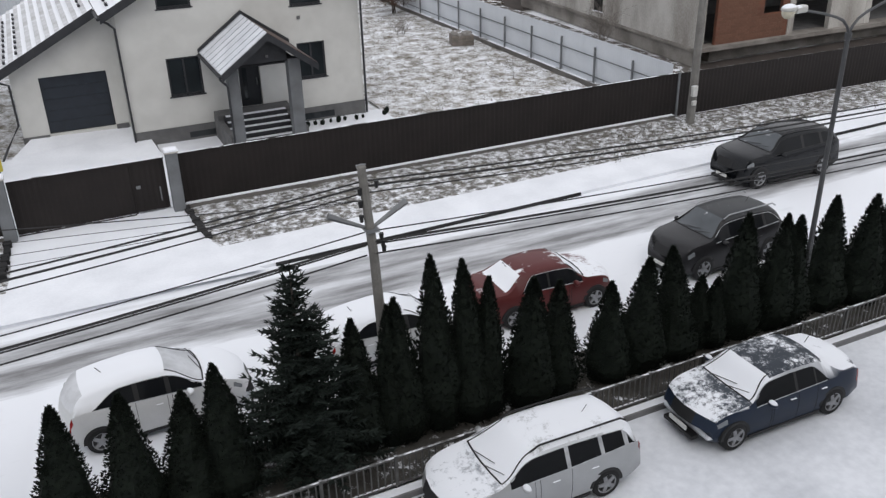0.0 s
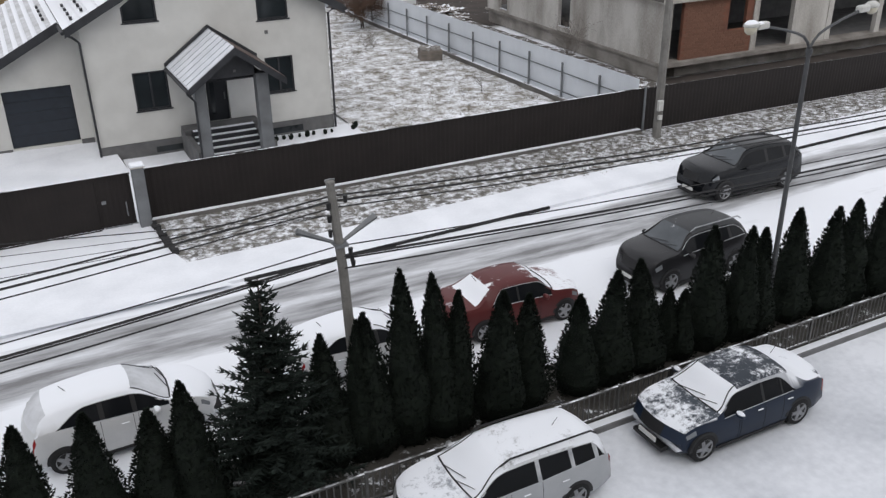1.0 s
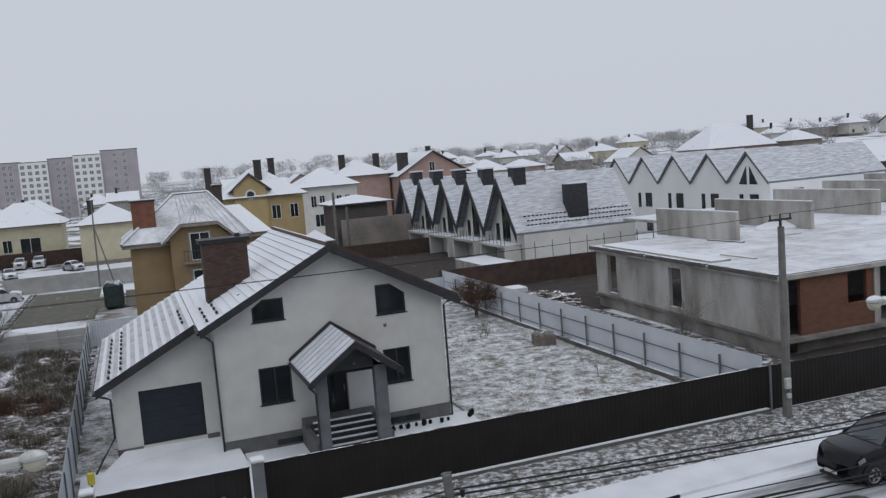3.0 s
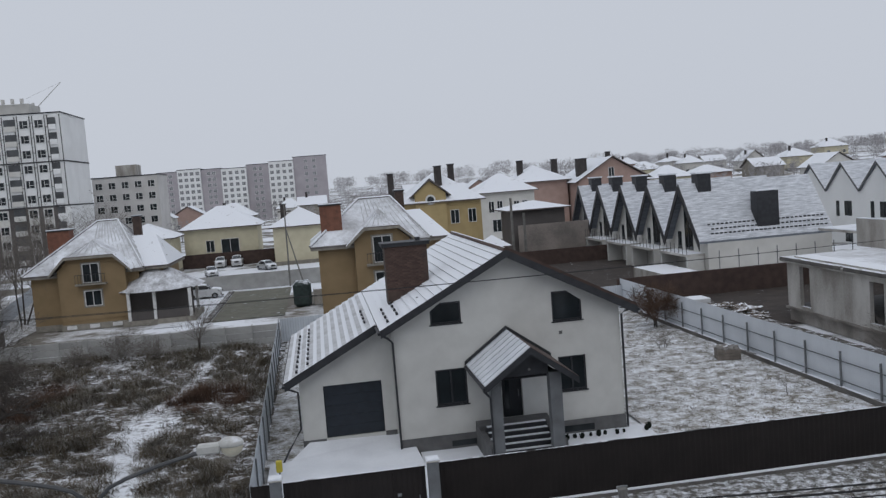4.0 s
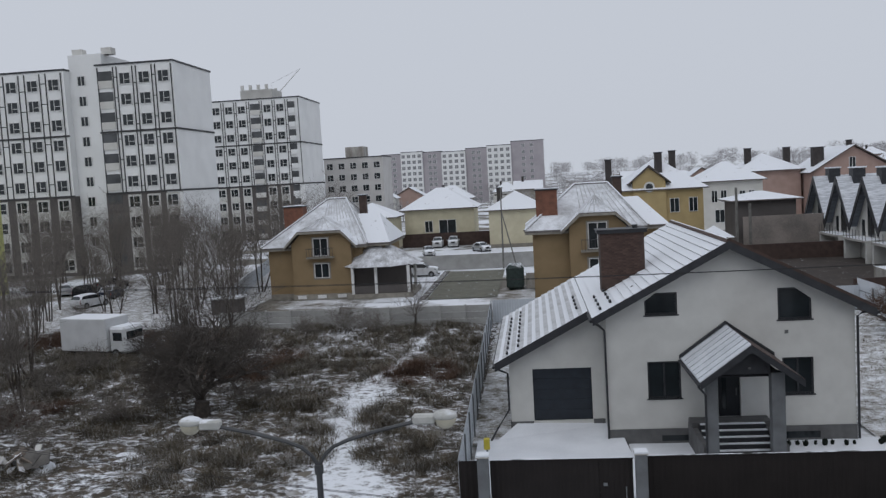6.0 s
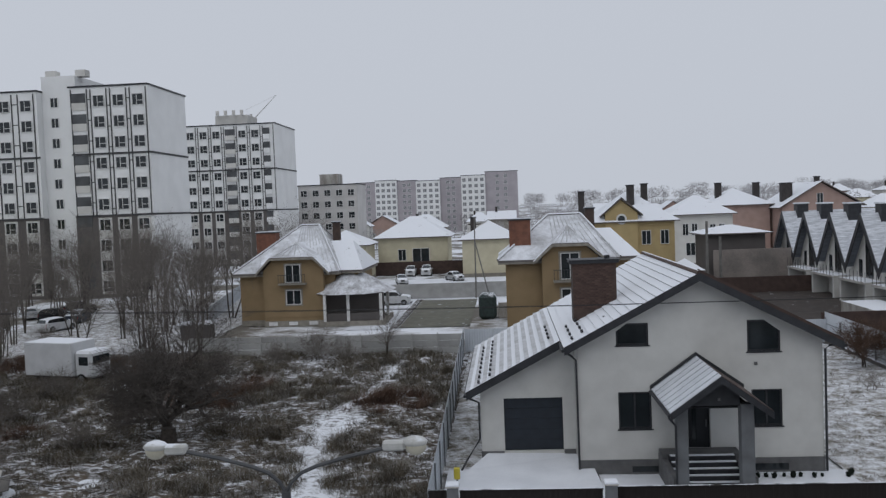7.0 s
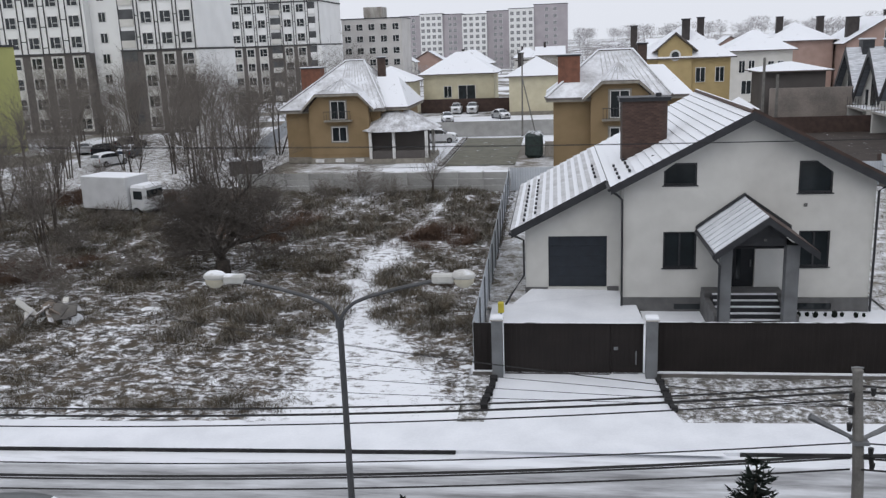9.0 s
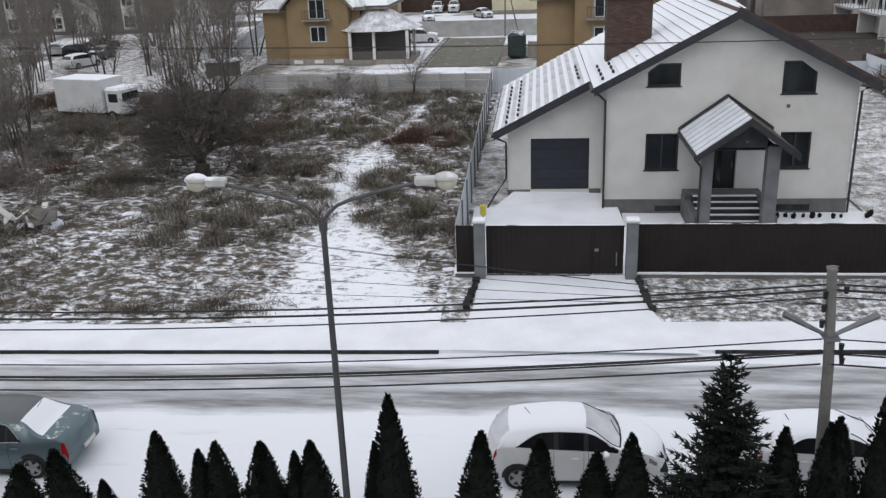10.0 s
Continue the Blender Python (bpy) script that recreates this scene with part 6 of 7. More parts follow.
# ochre houses with a projecting bay
def roof_seams(parent, eave_a, eave_b, top_a, top_b, count, material):
    """Raised seams on a roof slope, each from the eave up to the ridge."""
    for k in range(count):
        u = (k + 0.5) / count
        p, q = Vector(eave_a).lerp(Vector(eave_b), u), Vector(top_a).lerp(Vector(top_b), u)
        part("seam", tube([p + Vector((0, 0, 0.05)), q + Vector((0, 0, 0.05))], 0.038, 4), material, parent)


def hip_roof(parent, x0, x1, y0, y1, eave, ra, rb, ridge, material, name="roof", label=""):
    """A hipped roof over a rectangle; its ridge runs from ra to rb, each an (x, y)."""
    bm = bmesh.new()
    lo = [bm.verts.new(p) for p in ((x0, y0, eave), (x1, y0, eave), (x1, y1, eave), (x0, y1, eave))]
    base = [bm.verts.new((v.co.x, v.co.y, eave - 0.16)) for v in lo]
    a, c_ = bm.verts.new((*ra, ridge)), bm.verts.new((*rb, ridge))
    if abs(ra[0] - rb[0]) > abs(ra[1] - rb[1]):
        fcs = ((lo[0], lo[1], c_, a), (lo[1], lo[2], c_), (lo[2], lo[3], a, c_), (lo[3], lo[0], a))
    else:
        fcs = ((lo[0], lo[1], a), (lo[1], lo[2], c_, a), (lo[2], lo[3], c_), (lo[3], lo[0], a, c_))
    for q in fcs:
        bm.faces.new(q)
    for i in range(4):
        bm.faces.new((base[i], base[(i + 1) % 4], lo[(i + 1) % 4], lo[i]))
    bm.faces.new(base[::-1])
    bmesh.ops.recalc_face_normals(bm, faces=bm.faces[:])
    r_ = part(name, bm, material, parent, label)
    part("fascia", box(x0 + 0.05, x1 - 0.05, y0 + 0.05, y1 - 0.05, eave - 0.34, eave - 0.163), stone_base, parent)
    return r_


roof_thin = mat("thinly_snowed_seamed_roof", (0.17, 0.155, 0.145), (0.10, 0.09, 0.085), 1.2, 0.6, fine=12, bump=0.2, snow=0.78, steep=0.3, patch=0.40, ragged=0.75, edge=0.25)
seam_mat = mat("grey_roof_seam", (0.58, 0.58, 0.59), (0.44, 0.44, 0.45), 1.0, 0.6, bump=0.05, snow=0.4, steep=0.2)
chim_orange = mat("orange_brown_brick", (0.21, 0.095, 0.062), (0.14, 0.065, 0.045), 2.0, 0.9, fine=20, bump=0.3)


def bay(h, xa, xb, yf, eave, top, wall_m, upper, lower):
    """A projecting bay with a clipped gable roof, two stacked windows (heights of foot and head) and a balcony."""
    m_ = (xa + xb) / 2
    part("bay_wall", prism([(xa, 0), (xb, 0), (xb, eave), (xb - 1.1, top), (xa + 1.1, top), (xa, eave)], yf, yf + 3.5), wall_m, h)
    part("bay_plinth", box(xa - 0.04, xb + 0.04, yf - 0.04, yf, 0, 0.6), stone_base, h)
    part("string_course", box(xa - 0.03, xb + 0.03, yf - 0.05, yf - 0.002, 0.95, 1.05), wall_m, h)
    br_ = part("bay_roof", prism([(xa - 0.7, eave - 0.45), (xa + 0.9, top - 0.05), (xb - 0.9, top - 0.05), (xb + 0.7, eave - 0.45), (xb + 0.7, eave - 0.27), (xb - 0.85, top + 0.16), (xa + 0.85, top + 0.16), (xa - 0.7, eave - 0.27)], yf - 0.55, yf + 3.4), roof_snow, h)
    part("fascia", prism([(xa - 0.72, eave - 0.52), (xa + 0.88, top - 0.12), (xb - 0.88, top - 0.12), (xb + 0.72, eave - 0.52), (xb + 0.72, eave - 0.30), (xb - 0.87, top + 0.10), (xa + 0.87, top + 0.10), (xa - 0.72, eave - 0.30)], yf - 0.60, yf - 0.553), stone_base, br_)
    bm = bmesh.new()
    q = [bm.verts.new(p) for p in ((xa + 0.85, yf - 0.55, top + 0.164), (xb - 0.85, yf - 0.55, top + 0.164), (xb - 0.85, yf + 3.4, top + 0.164), (xa + 0.85, yf + 3.4, top + 0.164), (m_, yf + 1.8, top + 1.5), (m_, yf + 4.6, top + 1.5))]
    for f in ((0, 1, 4), (1, 2, 5, 4), (3, 0, 4, 5)):
        bm.faces.new([q[i] for i in f])
    hip_ = part("bay_hip", bm, roof_thin, h)
    roof_seams(hip_, (xa + 0.85, yf - 0.55, top + 0.164), (xb - 0.85, yf - 0.55, top + 0.164), (m_, yf + 1.8, top + 1.5), (m_, yf + 1.8, top + 1.5), 6, seam_mat)
    for za, zb_ in (upper, lower):
        window(h, m_ - 0.78, m_ + 0.78, za, zb_, yf - 0.09, white_frame, 1, False)
        part("window_surround", box(m_ - 0.92, m_ + 0.92, yf - 0.03, yf - 0.002, za - 0.14, zb_ + 0.12), stone_base, h)
    part("balcony", box(m_ - 1.4, m_ + 1.4, yf - 0.75, yf - 0.001, upper[0] - 0.2, upper[0] - 0.05), stone_base, h)
    for k in range(11):
        part("baluster", box(m_ - 1.36 + k * 0.27, m_ - 1.33 + k * 0.27, yf - 0.72, yf - 0.69, upper[0] - 0.05, upper[0] + 0.8), trim_dark, h)
    part("balcony_rail", box(m_ - 1.4, m_ + 1.4, yf - 0.74, yf - 0.67, upper[0] + 0.8, upper[0] + 0.85), trim_dark, h)


def villa(label, cx, cy, main, wing, eave, ridge, ridge_x, wing_ridge, wall_m, chims):
    """An ochre villa: a hipped main block and a lower wing beside it. Rectangles are relative to (cx, cy)."""
    h = thing("house", label, "house", (cx, cy, 0), 0, "houses beyond")
    o = 0.65
    for rect in (main, wing):
        part("wall", box(*rect, 0, eave - 0.17), wall_m, h)
        part("plinth", box(rect[0] - 0.04, rect[1] + 0.04, rect[2] - 0.04, rect[3] + 0.04, 0, 0.6), stone_base, h)
    x0, x1, y0, y1 = main
    ym = (y0 + y1) / 2
    ra, rb = (ridge_x[0], ym), (ridge_x[1], ym)
    r_ = hip_roof(h, x0 - o, x1 + o, y0 - o, y1 + o, eave, ra, rb, ridge, roof_thin, "roof", "hipped roof with seams and patchy snow")
    roof_seams(r_, (x1 + o, y0 - o, eave), (x1 + o, y1 + o, eave), (*rb, ridge), (*rb, ridge), 12, seam_mat)
    roof_seams(r_, (ridge_x[0], y0 - o, eave), (x1 + o, y0 - o, eave), (*ra, ridge), (*rb, ridge), 10, seam_mat)
    for p in ((x0 - o, y0 - o, eave), (x1 + o, y0 - o, eave), (x1 + o, y1 + o, eave)):
        part("hip_cap", tube([Vector(p) + Vector((0, 0, 0.06)), Vector((*(ra if p[0] < ra[0] else rb), ridge + 0.06))], 0.10, 6), roof_snow, r_)
    part("ridge_cap", tube([(*ra, ridge + 0.06), (*rb, ridge + 0.06)], 0.12, 6), roof_snow, r_)
    x0, x1, y0, y1 = wing
    ym = (y0 + y1) / 2
    hip_roof(h, x0 - o, x1 + o, y0 - o, y1 + o, eave + 0.01, (ridge_x[1], ym), (x1 - 1.2, ym), wing_ridge, roof_snow, "wing_roof", "lower snow-covered hipped roof")
    for qx, qy, qw, qz, m_ in chims:
        ch = part("chimney", box(qx - qw / 2, qx + qw / 2, qy - qw * 0.4, qy + qw * 0.4, eave, qz), m_, h)
        part("chimney_cap", box(qx - qw / 2 - 0.1, qx + qw / 2 + 0.1, qy - qw * 0.4 - 0.1, qy + qw * 0.4 + 0.1, qz, qz + 0.12), trim_dark, ch)
        part("snow", box(qx - qw / 2 - 0.08, qx + qw / 2 + 0.08, qy - qw * 0.4 - 0.08, qy + qw * 0.4 + 0.08, qz + 0.122, qz + 0.19, None, 0.02), snow_mat, ch)
    return h


oh = villa("ochre stuccoed house with a snow-patched hipped roof and a corner porch", -21.75, 92.5, (-5.95, 4.0, -5.5, 6.5), (1.5, 6.2, -4.6, 5.0), 5.5, 10.15, (-0.7, 1.3), 8.4, ochre,
           [(-4.0, -1.2, 2.1, 9.5, chim_orange), (3.0, 1.5, 0.8, 10.3, brick_chim)])
bay(oh, -3.2, 3.0, -6.6, 5.75, 6.95, ochre, (4.5, 6.35), (2.25, 3.75))
for k in range(3):
    part("basement_window", box(-2.8 + k * 2.1, -1.9 + k * 2.1, -6.68, -6.62, 0.15, 0.5), white_frame, oh)
vp = part("veranda", box(2.6, 9.3, -7.6, -1.0, 0.0, 0.5), stone_base, oh, "open corner veranda with posts and a snowy roof")
for px, py in ((3.2, -7.3), (5.6, -7.4), (8.9, -7.3), (9.0, -3.0)):
    part("post", box(px - 0.14, px + 0.14, py - 0.14, py + 0.14, 0.5, 3.2), white_frame, vp)
# dark panel puts the shade inside the veranda into its colour
part("dark_back_panel", box(3.05, 9.0, -5.8, -5.62, 0.5, 3.25), brown_panel, vp)
part("veranda_rail", box(3.3, 8.8, -7.4, -7.3, 0.5, 1.3), brown_panel, vp)
bm = bmesh.new()
ap = bm.verts.new((5.0, -3.0, 5.9))
rim_ = [bm.verts.new((5.6 + 4.6 * math.cos(a), -4.0 + 4.6 * math.sin(a), 3.25)) for a in [k * math.tau / 8 + 0.39 for k in range(8)]]
for k in range(8):
    bm.faces.new((rim_[k], rim_[(k + 1) % 8], ap))
bm.faces.new(rim_[::-1])
part("veranda_roof", bm, tile_snow, vp)

oh2 = villa("ochre house with a hipped snow-covered roof behind the white house", 5.0, 77.5, (-5.2, 3.6, -5.5, 5.5), (1.0, 5.4, -5.0, 4.6), 6.95, 10.5, (-1.3, 1.6), 9.2, ochre,
            [(-3.9, -3.5, 1.8, 10.2, chim_orange), (2.6, 2.0, 0.8, 10.9, brick_chim)])
bay(oh2, -2.2, 2.4, -6.4, 7.1, 8.1, ochre, (5.25, 7.45), (2.8, 4.5))

far_house("cream house with a tiered snow-covered roof", -22.5, -10.3, 149, 160, 6.4, 10.0, "hip", cream_st, roof_snow, [(-19, -17.6, 2.5, 4.5), (-16.5, -13.5, 1.8, 4.6)], [], 0.8)
far_house("cream bungalow with a snowy roof beside a dark fence", -7.3, 1.5, 140, 149, 6.0, 8.9, "hip", cream_st, roof_snow, [], [(-5.5, 143, 0.9, 9.6)], 0.7)
far_house("cream cottage with a snowy hip roof", -31, -22.8, 138, 147, 5.8, 8.2, "hip", cream_st, roof_snow, [(-29, -28, 2.2, 4.2), (-26, -25, 2.2, 4.2)], [], 0.7)
yh = far_house("yellow house with a dormer gable, round window and snowy roof", 12.3, 23.6, 123, 134, 8.4, 12.6, "hip", yellow_st, roof_snow,
               [(19.0, 20.3, 5.2, 7.2), (21.6, 22.8, 5.2, 7.2), (13.2, 14.2, 5.0, 7.0)], [(18.0, 126, 1.0, 13.6), (20.6, 130, 0.9, 13.8), (11.4, 131, 0.9, 13.0)], 0.7)
part("gable_wall", prism([(-4.0, 0.0), (0.5, 0.0), (0.5, 9.8), (-1.75, 11.6), (-4.0, 9.8)], -5.9, -1.0), yellow_st, yh)
part("gable_roof", prism([(-4.7, 9.3), (-1.75, 11.7), (1.2, 9.3), (1.2, 9.5), (-1.75, 12.0), (-4.7, 9.5)], -6.3, -0.5), roof_snow, yh)
part("round_window", tube([(-1.75, -6.0, 8.9), (-1.75, -5.8, 8.9)], 0.75, 16), white_frame, yh)
part("round_pane", tube([(-1.75, -6.03, 8.9), (-1.75, -5.85, 8.9)], 0.5, 16), glass_dark, yh)
far_house("pale two-storey house with a snowy pyramid roof", 27.7, 37.8, 147, 157, 8.6, 11.8, "hip", pale_st, roof_snow, [(29.5, 30.5, 5.2, 7.2), (31, 32, 5.2, 7.2), (34, 35, 5.4, 7.0), (35.5, 36.5, 5.4, 7.0), (30, 31.6, 1.8, 4.0)], [], 0.7)
far_house("dark timber outbuilding with a snowy roof", 26.0, 33.4, 114, 121, 6.6, 7.6, "hip", brown_panel, roof_snow, [], [], 0.8)
low_fence = thing("fence", "low dark brick fence round the bare field", "fence", (0, 0, 0))
part("wall", box(24.5, 36.6, 104.0, 104.3, 0, 1.9), terrace_brick, low_fence)
garden_render = mat("weathered_render", (0.30, 0.265, 0.24), (0.16, 0.145, 0.135), 0.35, 0.9, fine=8, bump=0.2)
structure("wall_garden", box(26.4, 36.2, 112.2, 112.6, 0, 4.7), garden_render, "weathered brown-grey garden wall", "wall")
far_house("pink brick house with a snowy gable roof and chimneys", 52.5, 67, 168, 182, 9.0, 13.6, "gy", salmon_st, roof_snow, [(58.9, 60.1, 9.5, 11.5)], [(54.5, 172, 2.0, 13.6), (60, 171, 0.9, 14.6)], 0.8)
far_house("red brick house with a snow-covered hip roof", 40.5, 52, 174, 186, 9.6, 13.0, "hip", salmon_st, roof_snow, [], [(43, 178, 1.2, 14.2), (50.5, 178, 1.2, 14.0)], 0.8)
for x, y, w_, e_, r_ in ((14.5, 105, 3.2, 2.4, 3.7), (20.5, 108, 3.4, 2.4, 3.8)):
    far_house("small garden pavilion with a snowy roof", x, x + w_, y, y + w_, e_, r_, "hip", brown_panel, roof_snow, [], [], 0.4, white_frame, 0, "pavilion", 0.0, "pavilions")

# townhouses with steep gables, seen beyond the garden
def gable_row(label, xw, y0, unit, count, depth, eave, ridge, wall_m, roof_m, long_m, dark_edge, win_rows):
    row = []
    for k in range(count):
        ya, yb = y0 + k * unit, y0 + (k + 1) * unit
        ym = (ya + yb) / 2
        h = thing("townhouse", label, "house", (xw, ym, 0), 0, "row of townhouses")
        hu = unit / 2
        bm = bmesh.new()
        a = [bm.verts.new((0, y, z)) for y, z in ((-hu, 0), (-hu, eave), (0, ridge - 0.2), (hu, eave), (hu, 0))]
        c_ = [bm.verts.new((depth, y, z)) for y, z in ((-hu, 0), (-hu, eave), (0, ridge - 0.2), (hu, eave), (hu, 0))]
        bm.faces.new(a)
        bm.faces.new(c_[::-1])
        for i in range(5):
            j = (i + 1) % 5
            bm.faces.new((a[j], a[i], c_[i], c_[j]))
        bmesh.ops.recalc_face_normals(bm, faces=bm.faces[:])
        part("wall", bm, wall_m, h)
        for s in (-1, 1):
            bm = bmesh.new()
            q = []
            for x in (-0.9 if dark_edge else -0.25, depth + 0.3):
                for y, z in ((s * (hu + 0.02), eave - 0.1), (0, ridge), (0, ridge + 0.2), (s * (hu + 0.02), eave + 0.1)):
                    q.append(bm.verts.new((x, y, z)))
            for f in ((0, 1, 2, 3), (7, 6, 5, 4), (3, 2, 6, 7), (0, 4, 5, 1), (0, 3, 7, 4)):
                bm.faces.new([q[i] for i in f])
            bmesh.ops.recalc_face_normals(bm, faces=bm.faces[:])
            part("roof", bm, roof_m, h)
            if dark_edge:
                bm = bmesh.new()
                q = [bm.verts.new((x, y, z)) for x in (-0.95, -0.86) for y, z in ((s * (hu + 0.03), eave - 0.75), (0, ridge - 0.65), (0, ridge + 0.22), (s * (hu + 0.03), eave + 0.12))]
                for f in ((0, 1, 2, 3), (7, 6, 5, 4), (3, 2, 6, 7), (0, 4, 5, 1)):
                    bm.faces.new([q[i] for i in f])
                part("barge_board", bm, trim_dark, h)
            else:
                bm = bmesh.new()
                q = [bm.verts.new((x, y, z)) for x in (-0.30, -0.24) for y, z in ((s * (hu + 0.03), eave - 0.2), (0, ridge - 0.1), (0, ridge + 0.2), (s * (hu + 0.03), eave + 0.1))]
                for f in ((0, 1, 2, 3), (7, 6, 5, 4), (3, 2, 6, 7), (0, 4, 5, 1)):
                    bm.faces.new([q[i] for i in f])
                part("barge_board", bm, plinth_mat, h)
        for ya_, yb_, za, zb_ in win_rows:
            bm = box(-0.05, 0.1, ya_, yb_, za, zb_)
            part("window", bm, glass_dark, h)
            part("window_frame", box(-0.08, 0.04, (ya_ + yb_) / 2 - 0.04, (ya_ + yb_) / 2 + 0.04, za, zb_), trim_dark, h)
        row.append(h)
    return row


tr = gable_row("townhouse with a steep snow-dusted slate gable, balcony and dark chimney", 37.0, 78.3, 8.35, 5, 13.0, 3.6, 9.1, pale_st, slate_snow, pale_st, True,
               [(-0.9, 0.9, 2.6, 6.8), (1.8, 2.6, 2.6, 4.4)])
for k, h in enumerate(tr):
    part("balcony", box(-1.9, 0.0, -3.4, 3.4, 2.25, 2.5), concrete, h)
    part("balcony_pier", box(-1.8, -0.1, -3.4, -3.0, 0, 2.25), stucco, h)
    part("balcony_pier", box(-1.8, -0.1, 3.0, 3.4, 0, 2.25), stucco, h)
    for q in range(8):
        part("baluster", box(-1.86, -1.82, -3.35 + q * 0.95, -3.31 + q * 0.95, 2.5, 3.5), trim_dark, h)
    ch = part("chimney", box(0.9, 2.3, -0.7, 0.7, 7.5, 10.2), trim_dark, h, "dark square chimney with a snowy cap")
    part("cap", box(0.8, 2.4, -0.8, 0.8, 10.2, 10.36), snow_mat, ch)
guard0 = part("snow_guard", box(0, 0.26, -0.05, 0.05, 0, 0.13), trim_dark, tr[0])
guard0.location = (0.6, -3.75, 4.30)
for r_ in range(3):
    for k in range(27):
        if r_ or k:
            o = new("snow_guard", guard0.data)
            o.parent, o.location = tr[0], (0.6 + k * 0.46 + 0.2 * (r_ % 2), -3.75 + r_ * 0.33, 4.30 + r_ * 0.435)
sd = part("roof_shaft", box(5.6, 7.9, -3.5, -2.3, 4.2, 8.1), trim_dark, tr[0], "tall black clad shaft rising from the roof slope")
part("cap", box(5.55, 7.95, -3.55, -2.25, 8.1, 8.22), snow_mat, sd)
wr_ = gable_row("white townhouse with a zigzag gable and snow-dusted roof", 64.0, 73.9, 6.75, 5, 16, 6.5, 9.75, white_panel, slate_snow, white_panel, False,
                [(-1.6, -0.2, 3.4, 5.2), (0.9, 1.5, 3.3, 5.2), (-1.6, -0.2, 0.2, 1.9)])
for xa_, xb_, za_, zb_ in ((3.0, 4.4, 4.4, 5.6), (8.0, 9.6, 4.4, 5.6)):
    part("window", box(xa_, xb_, -3.46, -3.36, za_, zb_), glass_dark, wr_[0])
for k, s_ in enumerate((-1, 1)):
    bm = bmesh.new()
    q = [bm.verts.new((x, y, z)) for x in (-0.06, 0.02) for y, z in ((s_ * 0.25, 6.3), (s_ * 1.5, 6.3), (s_ * 0.25, 8.3))]
    for f in ((0, 1, 2), (3, 5, 4), (0, 3, 4, 1), (1, 4, 5, 2), (2, 5, 3, 0)):
        bm.faces.new([q[i] for i in f])
    bmesh.ops.recalc_face_normals(bm, faces=bm.faces[:])
    part("gable_window", bm, glass_dark, wr_[0])
br_wall = thing("fence", "dark brown brick garden wall below the townhouses", "fence", (0, 0, 0))
part("wall", box(24.6, 62, 69.5, 69.8, 0, 2.1), terrace_brick, br_wall)
part("terrace", box(31.5, 35.0, 76, 84, 0, 1.2), concrete, br_wall, "low snowy terrace slab")
for k in range(9):
    part("post", box(36 + k * 1.9, 36.06 + k * 1.9, 74.0, 74.06, 0, 3.2), post_grey, br_wall)

# timber heap behind the garden fence
rnd = random.Random(3)
pile = thing("timber_heap", "heap of loose snowy boards behind the fence", "boards", (29.4, 60.0, 0))
old_board = mat("old_board", (0.24, 0.205, 0.17), (0.14, 0.115, 0.10), 2, 0.9, snow=0.55, steep=0.6, patch=2)
for k in range(95):
    a = rnd.uniform(0, math.tau)
    ln, wd = rnd.uniform(0.3, 1.3), rnd.uniform(0.06, 0.28)
    o = part("board", box(-ln, ln, -wd, wd, -0.03, 0.03), old_board, pile)
    rad = rnd.random() ** 0.7
    o.matrix_local = pose(0.2 + 2.1 * rad * math.cos(k * 2.4), -0.4 + 3.4 * rad * math.sin(k * 2.4), 0.12 + 0.75 * (1 - rad) * rnd.uniform(0.4, 1), rnd.uniform(-20, 20), rnd.uniform(-20, 20), math.degrees(a))
part("snowy_sheet", box(-1.9, 0.3, 2.8, 4.6, 0.0, 0.85, None, 0.05), truck_white, pile)
crate_mat = mat("weathered_crate_board", (0.22, 0.19, 0.165), (0.13, 0.115, 0.10), 2.0, 0.85, fine=25, bump=0.2)
rubble_mat = mat("snowy_rubble", (0.26, 0.245, 0.23), (0.15, 0.14, 0.13), 3.0, 0.9, fine=18, bump=0.3, snow=0.5, steep=0.5, patch=0.8)
crate = thing("stone_crate", "open weathered board crate heaped with snowy rubble", "crate", (22.7, 46.25, 0.05), -14)
for k in range(3):
    za = 0.04 + 0.2 * k
    part("board", box(-0.66, 0.66, -0.47, -0.44, za, za + 0.18, None, 0.008), crate_mat, crate)
    part("board", box(-0.66, 0.66, 0.44, 0.47, za, za + 0.18, None, 0.008), crate_mat, crate)
    part("board", box(-0.66, -0.63, -0.438, 0.438, za, za + 0.18, None, 0.008), crate_mat, crate)
    part("board", box(0.63, 0.66, -0.438, 0.438, za, za + 0.18, None, 0.008), crate_mat, crate)
for xa in (-0.61, 0.55):
    for ya in (-0.435, 0.375):
        part("corner_post", box(xa, xa + 0.06, ya, ya + 0.06, 0.0, 0.66), crate_mat, crate)
for k in range(16):
    o = part("stone", box(-0.2, 0.17, -0.14, 0.15, -0.1, 0.11, None, 0.05), rubble_mat, crate)
    o.matrix_local = pose(-0.42 + 0.28 * (k % 4) + rnd.uniform(-0.05, 0.05), -0.27 + 0.18 * (k // 4) + rnd.uniform(-0.04, 0.04), 0.56 + rnd.uniform(0, 0.16), rnd.uniform(-30, 30), rnd.uniform(-30, 30), rnd.uniform(0, 180))
part("filling", box(-0.62, 0.62, -0.43, 0.43, 0.0, 0.5), rubble_mat, crate)

